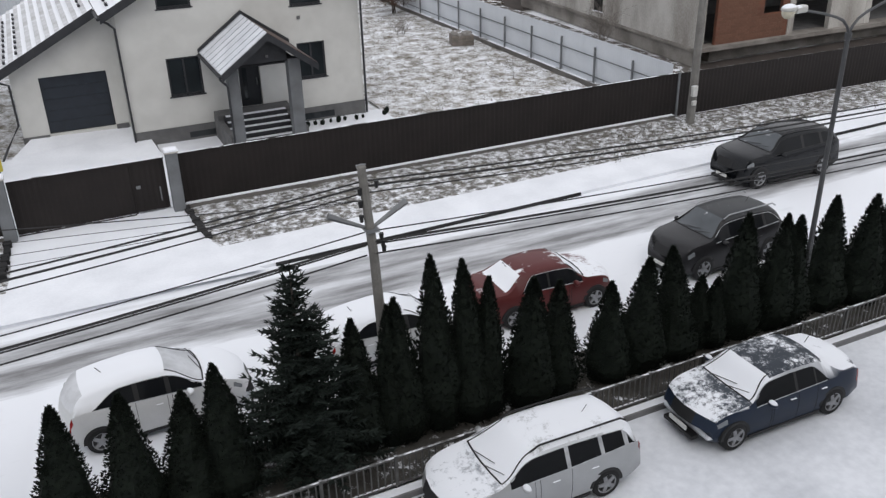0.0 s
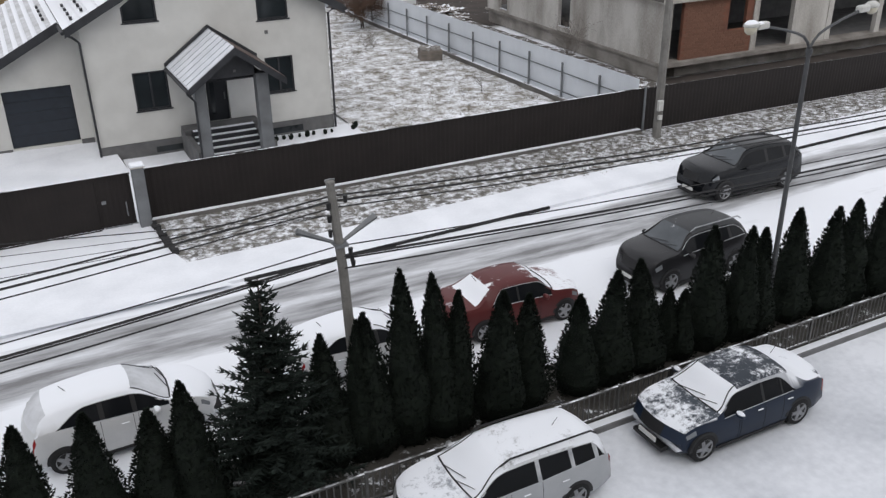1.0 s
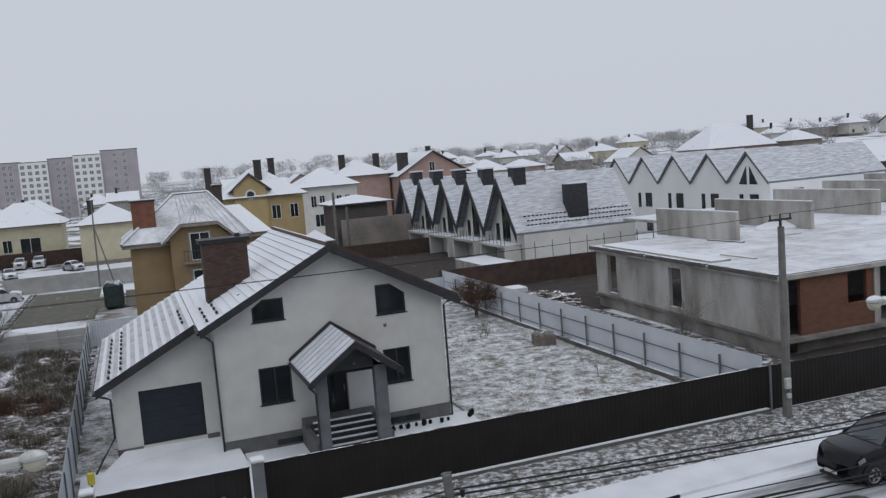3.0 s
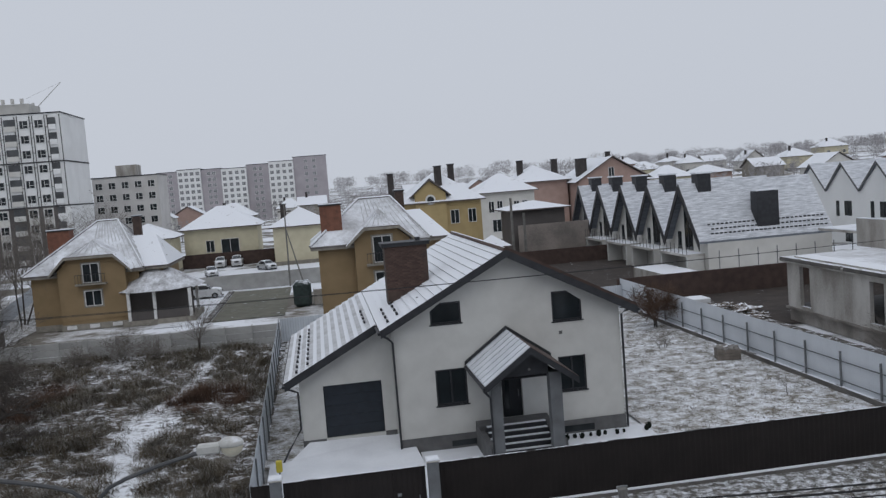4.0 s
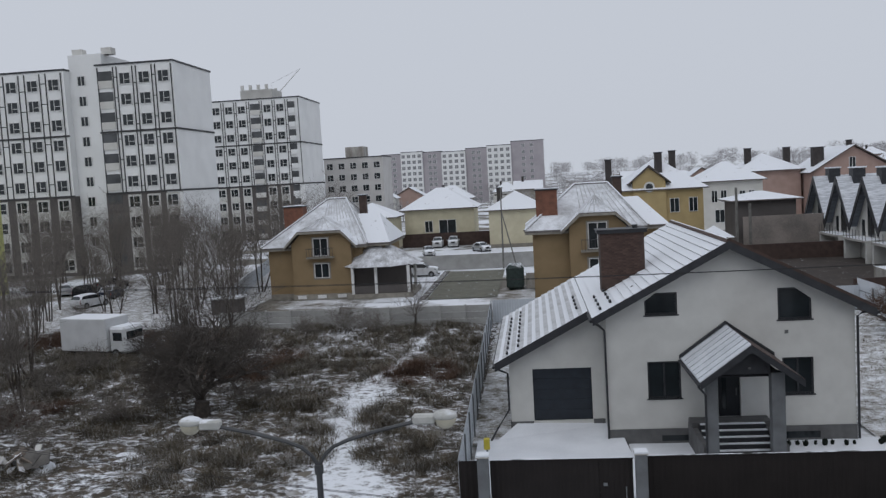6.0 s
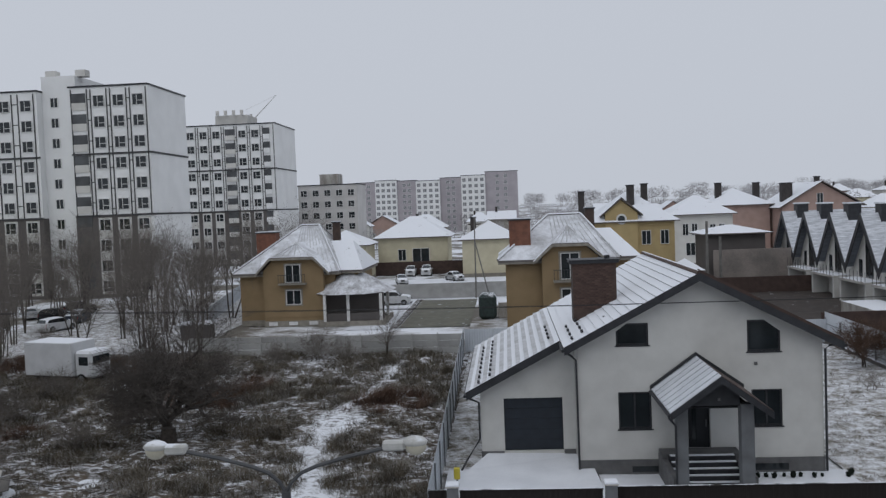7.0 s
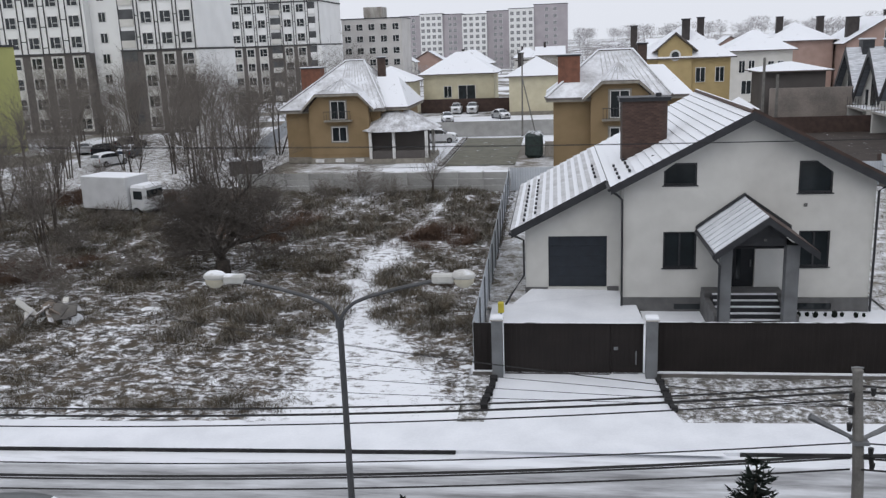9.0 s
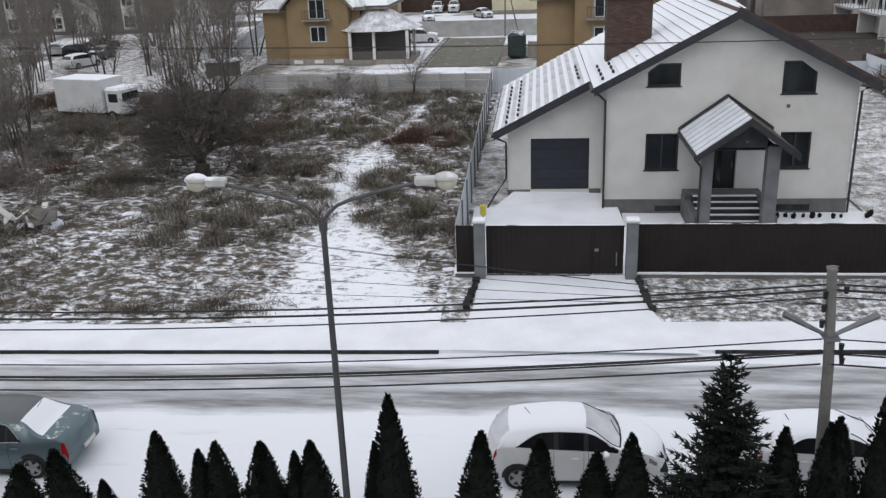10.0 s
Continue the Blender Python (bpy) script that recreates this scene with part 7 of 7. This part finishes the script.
# ---- the unfinished concrete house ----
roof_dust = mat("thin_roof_snow", (0.30, 0.29, 0.28), (0.20, 0.19, 0.18), 0.8, 0.8, fine=10, bump=0.2, snow=0.80, steep=0.5, patch=0.35, ragged=0.8, edge=0.25, space="World")
base_blocks = mat("stained_base_concrete", (0.30, 0.28, 0.255), (0.16, 0.145, 0.13), 0.8, 0.9, fine=18, bump=0.3)
uf = thing("unfinished_house", "unfinished flat-roofed concrete house with raw openings and brick infill", "house", (0, 0, 0))
CX, CY, ZF, ZT = 30.9, 35.3, 1.0, 4.35
part("floor_slab", box(CX + 0.03, 62, CY - 0.3, CY + 0.6, ZF - 0.22, ZF), base_blocks, uf)
# inner floor in a darker plaster: the interior's shade is in its colour
part("floor_slab", box(CX + 1.5, 62, CY + 0.602, 56, ZF - 0.28, ZF), plinth_mat, uf)
part("base_wall", box(CX + 1.6, 62, CY + 0.6, 55.6, 0, ZF - 0.28), base_blocks, uf)



SKEW = -3.1


def slab_poly(poly, z0, z1):
    """A flat slab over a polygon in x and y (anticlockwise seen from above)."""
    bm = bmesh.new()
    lo, hi = [bm.verts.new((x, y, z0)) for x, y in poly], [bm.verts.new((x, y, z1)) for x, y in poly]
    bm.faces.new(lo[::-1])
    bm.faces.new(hi)
    for i in range(len(poly)):
        j = (i + 1) % len(poly)
        bm.faces.new((lo[i], lo[j], hi[j], hi[i]))
    return bm


def askew(ob):
    """Turn a part about the house's front corner, along with its side wall."""
    ob.matrix_local = pose(CX, CY, 0) @ pose(0, 0, 0, 0, 0, SKEW) @ pose(-CX, -CY, 0)
    return ob


def along_y(y0, y1, holes):
    """Wall strip along y at x = CX with openings (ya, yb, za, zb)."""
    bm = bmesh.new()
    ys_ = sorted({y0, y1} | {h[0] for h in holes} | {h[1] for h in holes})
    zs_ = sorted({ZF, ZT - 0.25} | {h[2] for h in holes} | {h[3] for h in holes})
    for ya, yb in zip(ys_, ys_[1:]):
        for za, zb_ in zip(zs_, zs_[1:]):
            if not any(h[0] < (ya + yb) / 2 < h[1] and h[2] < (za + zb_) / 2 < h[3] for h in holes):
                box(CX, CX + 0.25, ya, yb, za, zb_, bm)
    return weld(bm)


askew(part("side_base", box(CX + 0.06, CX + 0.45, CY + 0.1, 55.5, 0, ZF - 0.16), base_blocks, uf, "stained recessed base wall"))
askew(part("slab_edge", box(CX - 0.10, CX + 0.45, CY - 0.3, 55.8, ZF - 0.158, ZF - 0.004), base_blocks, uf))
askew(part("wall", along_y(CY, 55.6, [(44.4, 45.8, 1.3, 3.8), (52.6, 53.9, 1.2, 3.9)]), concrete, uf, "stained raw concrete wall"))
for xa, xb in ((CX + 0.252, CX + 0.6), (37.3, 37.7), (40.4, 40.8), (43.2, 43.6), (47.5, 47.9), (52, 52.4)):
    part("column", box(xa, xb, CY, CY + 0.3, ZF, ZT - 0.25), concrete, uf)
cut_wall("brick_wall", CY + 0.06, 0.2, [(32.3, ZF), (37.3, ZF), (37.3, ZT - 0.25), (32.3, ZT - 0.25)], [(35.5, 36.8, 2.3, 4.08)], brick_red, uf, "red brick infill wall")
part("infill_wall", box(40.8, 43.2, CY + 0.06, CY + 0.26, ZF, ZT - 0.25), concrete, uf)
part("roof_slab", slab_poly([(CX - 0.25, CY - 0.25), (62, CY - 0.25), (62, 56.2), (CX + 0.88, 56.2)], ZT - 0.25, ZT), concrete, uf, "flat concrete roof under snow")
part("roof_snow", slab_poly([(CX - 0.10, CY - 0.15), (61.9, CY - 0.15), (61.9, 56.1), (CX + 1.0, 56.1)], ZT + 0.002, ZT + 0.06), roof_dust, uf)
askew(part("roof_slab", box(CX + 0.25, CX + 1.6, 41.5, 55.0, ZT + 0.072, ZT + 0.17), concrete, uf))
for ya_, yb_ in ((CY - 0.22, 41.0), (41.4, 48.0), (48.4, 56.0)):
    askew(part("roof_edge", box(CX - 0.32, CX - 0.08, ya_, yb_, ZT - 0.14, ZT + 0.10, None, 0.02), concrete_dark, uf, "ragged stained edge of the roof slab"))
part("dark_back_panel", box(CX + 0.85, 61.5, 42, 42.25, ZF, ZT - 0.26), plinth_mat, uf)
for xw_, ya_, yb_ in ((39.0, 48.5, 58.0), (46.9, 50.0, 61.0), (56.6, 53.0, 65.0), (66.3, 55.5, 69.0), (76.0, 58.0, 73.0)):
    pw = part("party_wall", box(xw_, xw_ + 0.3, ya_, yb_, ZT + 0.072, 6.45), concrete, uf, "raw concrete upper wall")
    part("snow", box(xw_ + 0.02, xw_ + 0.28, ya_ + 0.02, yb_ - 0.02, 6.452, 6.51, None, 0.02), snow_mat, pw)
part("roof_slab", box(46.5, 90, 56.3, 75, 4.1, ZT - 0.02), concrete, uf)
part("roof_snow", box(46.6, 89.9, 56.4, 74.9, ZT - 0.018, ZT + 0.05, None, 0.03), snow_mat, uf)
rnd = random.Random(31)
for k in range(9):
    o = part("board", box(-rnd.uniform(0.8, 2.6), rnd.uniform(0.8, 2.6), -0.12, 0.12, 0, 0.09), concrete_dark if k % 2 else concrete, uf)
    o.matrix_local = pose(rnd.uniform(33, 60), rnd.uniform(37, 54), ZT + 0.05, rnd.uniform(-2, 2), 0, rnd.choice((0, 90)) + rnd.uniform(-8, 8))
for k, (xs_, ys2, rx_, ry_, hz_) in enumerate(((48, 53, 3.6, 1.6, 0.55), (58, 44, 3.0, 1.2, 0.4), (44, 40, 2.2, 0.9, 0.25), (53, 49, 2.6, 1.0, 0.35))):
    bm = bmesh.new()
    bmesh.ops.create_icosphere(bm, subdivisions=3, radius=1)
    for v in bm.verts:
        v.co = Vector((v.co.x * rx_ + xs_, v.co.y * ry_ + ys2, ZT + 0.04 + max(v.co.z, 0) * hz_ * (1 + 0.5 * noise.noise(v.co * 2.3 + Vector((k, 0, 0))))))
    part("snow", bm, snow_mat, uf, "heap of drifted snow on the flat roof", 60)

# brick courses of the infill
bk = None
for r_ in range(20):
    for k in range(13):
        xb = 32.34 + k * 0.385 + (0.19 if r_ % 2 else 0)
        zb_ = ZF + 0.03 + r_ * 0.152
        if xb + 0.36 > 37.28 or (35.2 < xb + 0.3 and xb < 36.8 and zb_ > 2.1):
            continue
        if bk is None:
            bk = part("brick", box(0, 0.36, -0.012, 0.004, 0, 0.138), mat("infill_brick", (0.19, 0.095, 0.062), (0.12, 0.066, 0.048), 0.8, 0.9, fine=30, bump=0.3, rand=0.10), uf)
            bk.location = (xb, CY + 0.06, zb_)
        else:
            o = new("brick", bk.data)
            o.parent, o.location = uf, (xb, CY + 0.06, zb_)


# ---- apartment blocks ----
# flat dark panels in this grey stand in for the shaded loggia recesses
loggia_shade = mat("loggia_recess", (0.10, 0.105, 0.11), (0.05, 0.052, 0.055), 0.6, 0.3, bump=0.0)
# distant panes lightened: haze over the far blocks is put into their colour
hazed_pane = mat("haze_paled_pane", (0.24, 0.245, 0.26), (0.15, 0.155, 0.165), 0.5, 0.3, bump=0.0)
raw_panel = mat("raw_block_concrete", (0.58, 0.565, 0.55), (0.49, 0.475, 0.46), 0.3, 0.9, fine=6, bump=0.1)
def block(name, label, x0, x1, y0, y1, top, floors, cols, low, upper_m, lower_m, win_w=1.7, win_h=1.75, grid=True, skip=(), group="apartment blocks", side=None, parapet=0.7, pane_m=glass_dark):
    h = thing(name, label, "building", (0, 0, 0), 0, group)
    fh = (top - parapet) / floors
    zl = fh * low
    part("wall", box(x0, x1, y0, y1, 0, zl), lower_m, h)
    part("wall", box(x0, x1, y0, y1, zl + 0.002, top), upper_m, h)
    part("roof_edge", box(x0 - 0.15, x1 + 0.15, y0 - 0.15, y1 + 0.15, top, top + 0.25), trim_dark, h)
    cw = (x1 - x0) / cols
    w0 = None
    for c_ in range(cols):
        if c_ in skip:
            continue
        for f in range(floors):
            xm, zm = x0 + (c_ + 0.5) * cw, fh * f + fh * 0.55
            if w0 is None:
                fb = bmesh.new()
                for q in ((-win_w / 2 - 0.04, -win_w / 2 + 0.07), (win_w / 2 - 0.07, win_w / 2 + 0.04), (-0.20, -0.12)):
                    box(q[0], q[1], -0.1, 0.05, -win_h / 2, win_h / 2, fb)
                box(-win_w / 2, win_w / 2, -0.1, 0.05, win_h / 2 - 0.09, win_h / 2, fb)
                box(-0.16, win_w / 2, -0.1, 0.05, -win_h * 0.12, -win_h * 0.12 + 0.08, fb)
                box(-win_w / 2, win_w / 2, -0.1, 0.05, -win_h / 2, -win_h / 2 + 0.1, fb)
                w0 = part("window", fb, white_frame, h)
                p0 = part("pane", box(-win_w / 2 + 0.05, win_w / 2 - 0.05, -0.06, 0.02, -win_h / 2 + 0.05, win_h / 2 - 0.05), pane_m, w0)
                w0.location = (xm, y0 - 0.02, zm)
            else:
                o = new("window", w0.data)
                o.parent, o.location = h, (xm, y0 - 0.02, zm)
                o2 = new("pane", p0.data)
                o2.parent = o
    if grid:
        for c_ in range(cols):
            xm = x0 + (c_ + 0.5) * cw
            for xq in (xm - win_w * 0.72, xm + win_w * 0.72):
                part("facade_strip", box(xq - 0.065, xq + 0.065, y0 - 0.14, y0 - 0.001, zl, top - 0.3), strip_dark, h)
        for f in range(low, floors):
            if (f - low) % 3 == 0:
                part("facade_band", box(x0, x1 + 0.14, y0 - 0.16, y0 - 0.002, fh * f - 0.14, fh * f + 0.14), strip_dark, h)
                if side:
                    part("facade_band", box(x1 + 0.001, x1 + 0.14, y0, y1, fh * f - 0.14, fh * f + 0.14), strip_dark, h)
        for f in range(low, floors):
            for c_ in range(cols - 1):
                xm = x0 + (c_ + 0.5) * cw
                zj = fh * f + fh * (0.30 if c_ % 2 else 0.62)
                part("panel_joint", box(xm + win_w * 0.72 + 0.09, xm + cw - win_w * 0.72 - 0.09, y0 - 0.06, y0 - 0.003, zj, zj + 0.13), strip_dark, h)
        if side:
            part("end_wall", box(x1 + 0.003, x1 + 0.05, y0 - 0.01, y1, 0.0, zl - 0.15), upper_m, h)
            part("end_bay", box(x1 - cw * 0.78, x1 + 0.002, y0 - 0.012, y0 - 0.001, 0.0, zl - 0.15), upper_m, h)
        for c_ in range(cols):
            if c_ in skip:
                continue
            xm = x0 + (c_ + 0.5) * cw
            part("window_bay", box(xm - win_w * 0.62, xm + win_w * 0.62, y0 - 0.018, y0 - 0.001, 0.5, zl - 0.3), pale_st, h)
    return h


b1 = block("apartment_block", "ten-storey apartment block, white above, brown below, gridded facade", -64.2, -52.2, 124.5, 139.5, 31.4, 10, 4, 4, white_panel, brown_panel, skip=(0,), side=True)
part("stair_core", box(-69.5, -64.21, 126.5, 139, 0, 33.6), white_panel, b1)
for f in range(10):
    fb = bmesh.new()
    for q in ((-68.25, -68.13), (-67.64, -67.56), (-67.07, -66.95)):
        box(q[0], q[1], 126.38, 126.52, 1.3 + f * 3.07, 2.75 + f * 3.07, fb)
    sw = part("window", fb, white_frame, b1)
    part("pane", box(-68.2, -67.0, 126.44, 126.6, 1.35 + f * 3.07, 2.7 + f * 3.07), glass_dark, sw)
    lg = part("loggia", box(-63.9, -61.7, 124.38, 124.62, 0.4 + f * 3.07, 1.5 + f * 3.07), brown_panel if f < 4 else pale_st, b1)
    part("loggia_recess", box(-63.9, -61.7, 124.42, 124.6, 1.5 + f * 3.07, 2.9 + f * 3.07), loggia_shade, b1)
for px in (-69.3, -64.6):
    part("roof_vent", box(px, px + 1.6, 127.5, 129, 33.6, 34.6), pale_st, b1)
block("apartment_block", "ten-storey apartment block, white above, brown below, gridded facade", -90.0, -69.51, 124.9, 139.5, 31.2, 10, 6, 4, white_panel, brown_panel)
b2 = block("apartment_block", "ten-storey white and brown apartment block standing behind another", -72.5, -51.5, 192, 211, 32, 10, 7, 4, white_panel, brown_panel, skip=(6, 3), side=True)
for f in range(10):
    part("loggia", box(-62.9, -60.6, 191.7, 191.95, 0.4 + f * 3.13, 1.5 + f * 3.13), pale_st, b2)
    part("loggia_recess", box(-62.9, -60.6, 191.75, 191.95, 1.5 + f * 3.13, 2.9 + f * 3.13), loggia_shade, b2)
    part("loggia", box(-54.1, -52.6, 191.7, 191.95, 0.4 + f * 3.13, 1.5 + f * 3.13), white_panel, b2)
    part("loggia_recess", box(-54.1, -52.6, 191.75, 191.95, 1.5 + f * 3.13, 2.9 + f * 3.13), loggia_shade, b2)
part("roof_house", box(-66, -58.5, 195, 203, 32.2, 34.6), pale_st, b2)
for k in range(4):
    part("roof_vent", box(-65.5 + k * 1.9, -64.9 + k * 1.9, 194, 194.6, 34.6, 35.6), pale_st, b2)
b3 = block("apartment_block", "unfinished grey apartment block with bare window openings", -54.5, -38.8, 224, 238, 18.5, 6, 5, 0, raw_panel, raw_panel, 1.7, 1.7, False)
part("roof_house", box(-49, -44, 226, 232, 18.7, 21.5), concrete, b3)
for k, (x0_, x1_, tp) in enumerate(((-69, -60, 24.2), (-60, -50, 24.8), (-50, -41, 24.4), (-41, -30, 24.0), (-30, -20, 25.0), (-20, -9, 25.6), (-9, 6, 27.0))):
    fb_ = block("apartment_block", "distant long apartment block in white and mauve panels", x0_, x1_ - 0.01, 398 - 2 * (k % 2), 414, tp, 9, 4, 0, mauve_hazed if k % 2 == 0 else white_panel, mauve_hazed, 1.6, 1.6, False, (0, 3) if k % 2 == 0 else (), "distant blocks", pane_m=hazed_pane)
lime = block("apartment_block", "low building with a lime-yellow facade", -92, -68.0, 92.5, 104, 13.2, 4, 5, 0, lime_st, lime_st, 1.5, 1.5, False, (3, 4))

# tower crane on the second block
crane = thing("tower_crane", "thin pale tower crane jib behind the apartment block", "crane", (-73.5, 249, 0))
part("jib", tube([(0.2, 0, 39), (7.1, 2.4, 46.5)], [0.16, 0.09], 4), lamp_head, crane)
part("tie", tube([(0, 0, 40), (-1.5, 0, 42.3), (7.1, 2.4, 46.5)], 0.04, 3), lamp_head, crane)
part("mast", tube([(0, 0, 0), (0, 0, 41)], 0.4, 4), lamp_head, crane)

# ---- yards between the houses ----
structure("wall_yard", box(-15.7, 1.0, 108.9, 109.2, 0, 1.9), panel_mat, "grey concrete fence behind the neighbouring yard", "fence")
structure("lawn_neighbour", sheet(-10.8, -3.9, 82.5, 106.5, 0.03, 8, 12), mat("dull_lawn", (0.17, 0.165, 0.13), (0.11, 0.11, 0.09), 0.8, 0.95, fine=8, bump=0.3, snow=0.22, patch=0.8, space="World"), "dull lawn patch barely dusted with snow", "lawn")
structure("lawn_edge", box(-11.5, -10.9, 82.5, 107, 0, 0.12), soil_mat, "dark soil border of the lawn", "ground")
structure("yard_snow", sheet(-16, -11.5, 82.0, 108.5, 0.02), snow_mat, "snowy yard path", "ground")
structure("parking_snow", sheet(-24, 4, 109.4, 139, 0.02), snow_mat, "snowy parking yard", "ground")
structure("estate_snow", sheet(-54, -28.2, 72, 123, 0.02), lawn_mat, "snowy open ground before the blocks", "ground")
structure("fence_timber", box(-24, -4, 148.72, 148.9, 0, 2.3), terrace_brick, "dark timber fence behind parked cars", "fence")
tarp = thing("covered_stack", "dark tarpaulin-covered stack in the neighbour's yard", "stack", (-2.2, 88.5, 0))
part("tarpaulin", box(-0.9, 0.9, -1.4, 1.4, 0, 2.5, None, 0.3), green_tarp, tarp)
part("crate", box(1.1, 2.4, -0.8, 0.8, 0, 1.6, None, 0.05), concrete, tarp)
pole3 = thing("utility_pole", "timber pole with a brace among the far yards", "utility pole", (-4.1, 108, 0))
part("shaft", tube([(0, 0, 0), (0.1, 0, 10.2)], [0.13, 0.08], 6), pole_mat, pole3)
part("brace", tube([(1.7, 0, 0), (0.1, 0, 7.0)], [0.10, 0.08], 6), pole_mat, pole3)
part("crossarm", box(-0.7, 0.9, -0.05, 0.05, 9.2, 9.35), bark_mat, pole3)
for dx in (0, 1.0):
    q = thing("post", "tall bare post by the garden wall", "post", (24.6 + dx * 1.6, 108, 0), 0, "garden posts")
    part("shaft", tube([(0, 0, 0), (0, 0, 8.6 - dx * 2)], [0.2, 0.16], 6), pole_mat, q)
shed = thing("shed", "small snow-roofed shed beside the slab fence", "shed", (-29.5, 79, 0))
part("body", box(-1.3, 1.3, -1, 1, 0, 1.5), brown_panel, shed)
part("roof", box(-1.6, 1.6, -1.3, 1.3, 1.5, 1.62), snow_mat, shed)
meterpost = thing("marker_post", "yellow gas marker cap on a thin post by the fence", "post", (-2.3, 33.2, 0))
part("post", tube([(0, 0, 0), (0, 0, 0.9)], 0.04, 6), post_grey, meterpost)
part("cap", box(-0.12, 0.12, -0.1, 0.1, 0.9, 1.35, None, 0.03), yellow_plastic, meterpost)
rub = thing("rubbish_heap", "heap of snowy broken boards and rubble in the weeds", "rubble", (-22.6, 34.3, 0))
for k in range(22):
    ln, wd = rnd.uniform(0.25, 0.8), rnd.uniform(0.08, 0.35)
    o = part("board", box(-ln, ln, -wd, wd, -0.03, 0.03), (pale_st if k % 5 == 0 else old_board if k % 2 else concrete_dark), rub)
    o.matrix_local = pose(rnd.uniform(-1.3, 1.5), rnd.uniform(-0.6, 0.6), 0.15 + 0.6 * rnd.random(), rnd.uniform(-50, 50), rnd.uniform(-50, 50), rnd.uniform(0, 180))
bm = bmesh.new()
bmesh.ops.create_icosphere(bm, subdivisions=2, radius=1)
for v in bm.verts:
    v.co = Vector((v.co.x * 0.6 + 0.9, v.co.y * 0.5, max(v.co.z, -0.1) * 0.5)) * (1 + 0.2 * noise.noise(v.co * 2))
part("snow", bm, snow_mat, rub, "", 60)

# houses and woods towards the horizon
rnd = random.Random(17)
walls_ = (cream_st, pale_st, salmon_st, stone_base, pale_st)
for k in range(46):
    x = rnd.uniform(-60, 330)
    y = rnd.uniform(185, 420)
    if x < 20 and y < 260 or abs(x - 20) < 15 and y < 240 or (x < 12 and y > 380):
        continue
    if x > 60 and y < 150 + x * 0.2:
        continue
    z_ = far_hill(x, y)
    w_, e_ = rnd.uniform(9, 14), rnd.uniform(4.5, 7)
    far_house("distant house with a snow-covered roof", x, x + w_, y, y + w_ * 0.9, z_ + e_, z_ + e_ + rnd.uniform(2.5, 4.2), rnd.choice(("hip", "gx", "hip", "gy")), walls_[k % 5], roof_snow,
              [(x + 1.5, x + 3.0, z_ + 1.2, z_ + 2.8), (x + w_ - 3, x + w_ - 1.5, z_ + 1.2, z_ + 2.8)], [(x + w_ * 0.3, y + 4, 0.8, z_ + e_ + 4.4)] if k % 2 else [], 0.6, group="distant houses")
far_house("large pink house with a steep snowy roof on the rise", 171, 196, 224, 240, 8.2, 16.0, "hip", salmon_st, roof_snow, [], [(192, 230, 1.6, 18.0)], 1.0, group="distant houses")
far_house("dark timber-clad building with white windows and a snowy roof", 96, 132, 100, 114, 6.2, 9.0, "gx", brown_panel, roof_snow, [(98 + 4 * k, 99.8 + 4 * k, 3.0, 5.0) for k in range(7)], [], 0.8)


def wood(name, label, spots_, seed):
    rnd = random.Random(seed)
    bm = bmesh.new()
    for x, y, h in spots_:
        z_ = far_hill(x, y)
        tube([(x, y, z_ - 0.2), (x + rnd.gauss(0, 0.2), y, z_ + h * 0.6)], [0.2, 0.06], 3, bm, False)
        for _ in range(120):
            p = Vector((x + rnd.gauss(0, h * 0.20), y + rnd.gauss(0, h * 0.20), z_ + h * rnd.uniform(0.35, 1.0)))
            d = Vector((rnd.gauss(0, 1), rnd.gauss(0, 1), rnd.uniform(0.2, 1.6))).normalized() * h * 0.11
            s = Vector((rnd.gauss(0, 1), rnd.gauss(0, 1), rnd.gauss(0, 1))).normalized() * h * 0.014
            bm.faces.new([bm.verts.new(p - d - s), bm.verts.new(p - d + s), bm.verts.new(p + d)])
    tagged(mesh_object(name, bm, hazed_wood), label, "trees", "", "stuff")


# twigs coloured pale grey: distance haze is put into the material
hazed_wood = mat("hazed_bare_wood", (0.36, 0.35, 0.355), (0.27, 0.26, 0.265), 0.3, 0.95, bump=0)
spots_ = []
for _ in range(420):
    x, y = rnd.uniform(-40, 420), rnd.uniform(230, 520)
    spots_.append((x, y, rnd.uniform(5, 9)))
wood("far_woods", "bare trees among the distant houses, coloured paler for haze", spots_, 1)
spots_ = [(rnd.uniform(-700, 900), rnd.uniform(560, 900), rnd.uniform(8, 14)) for _ in range(700)]
wood("horizon_woods", "bare woodland along the horizon, coloured paler for haze", spots_, 2)
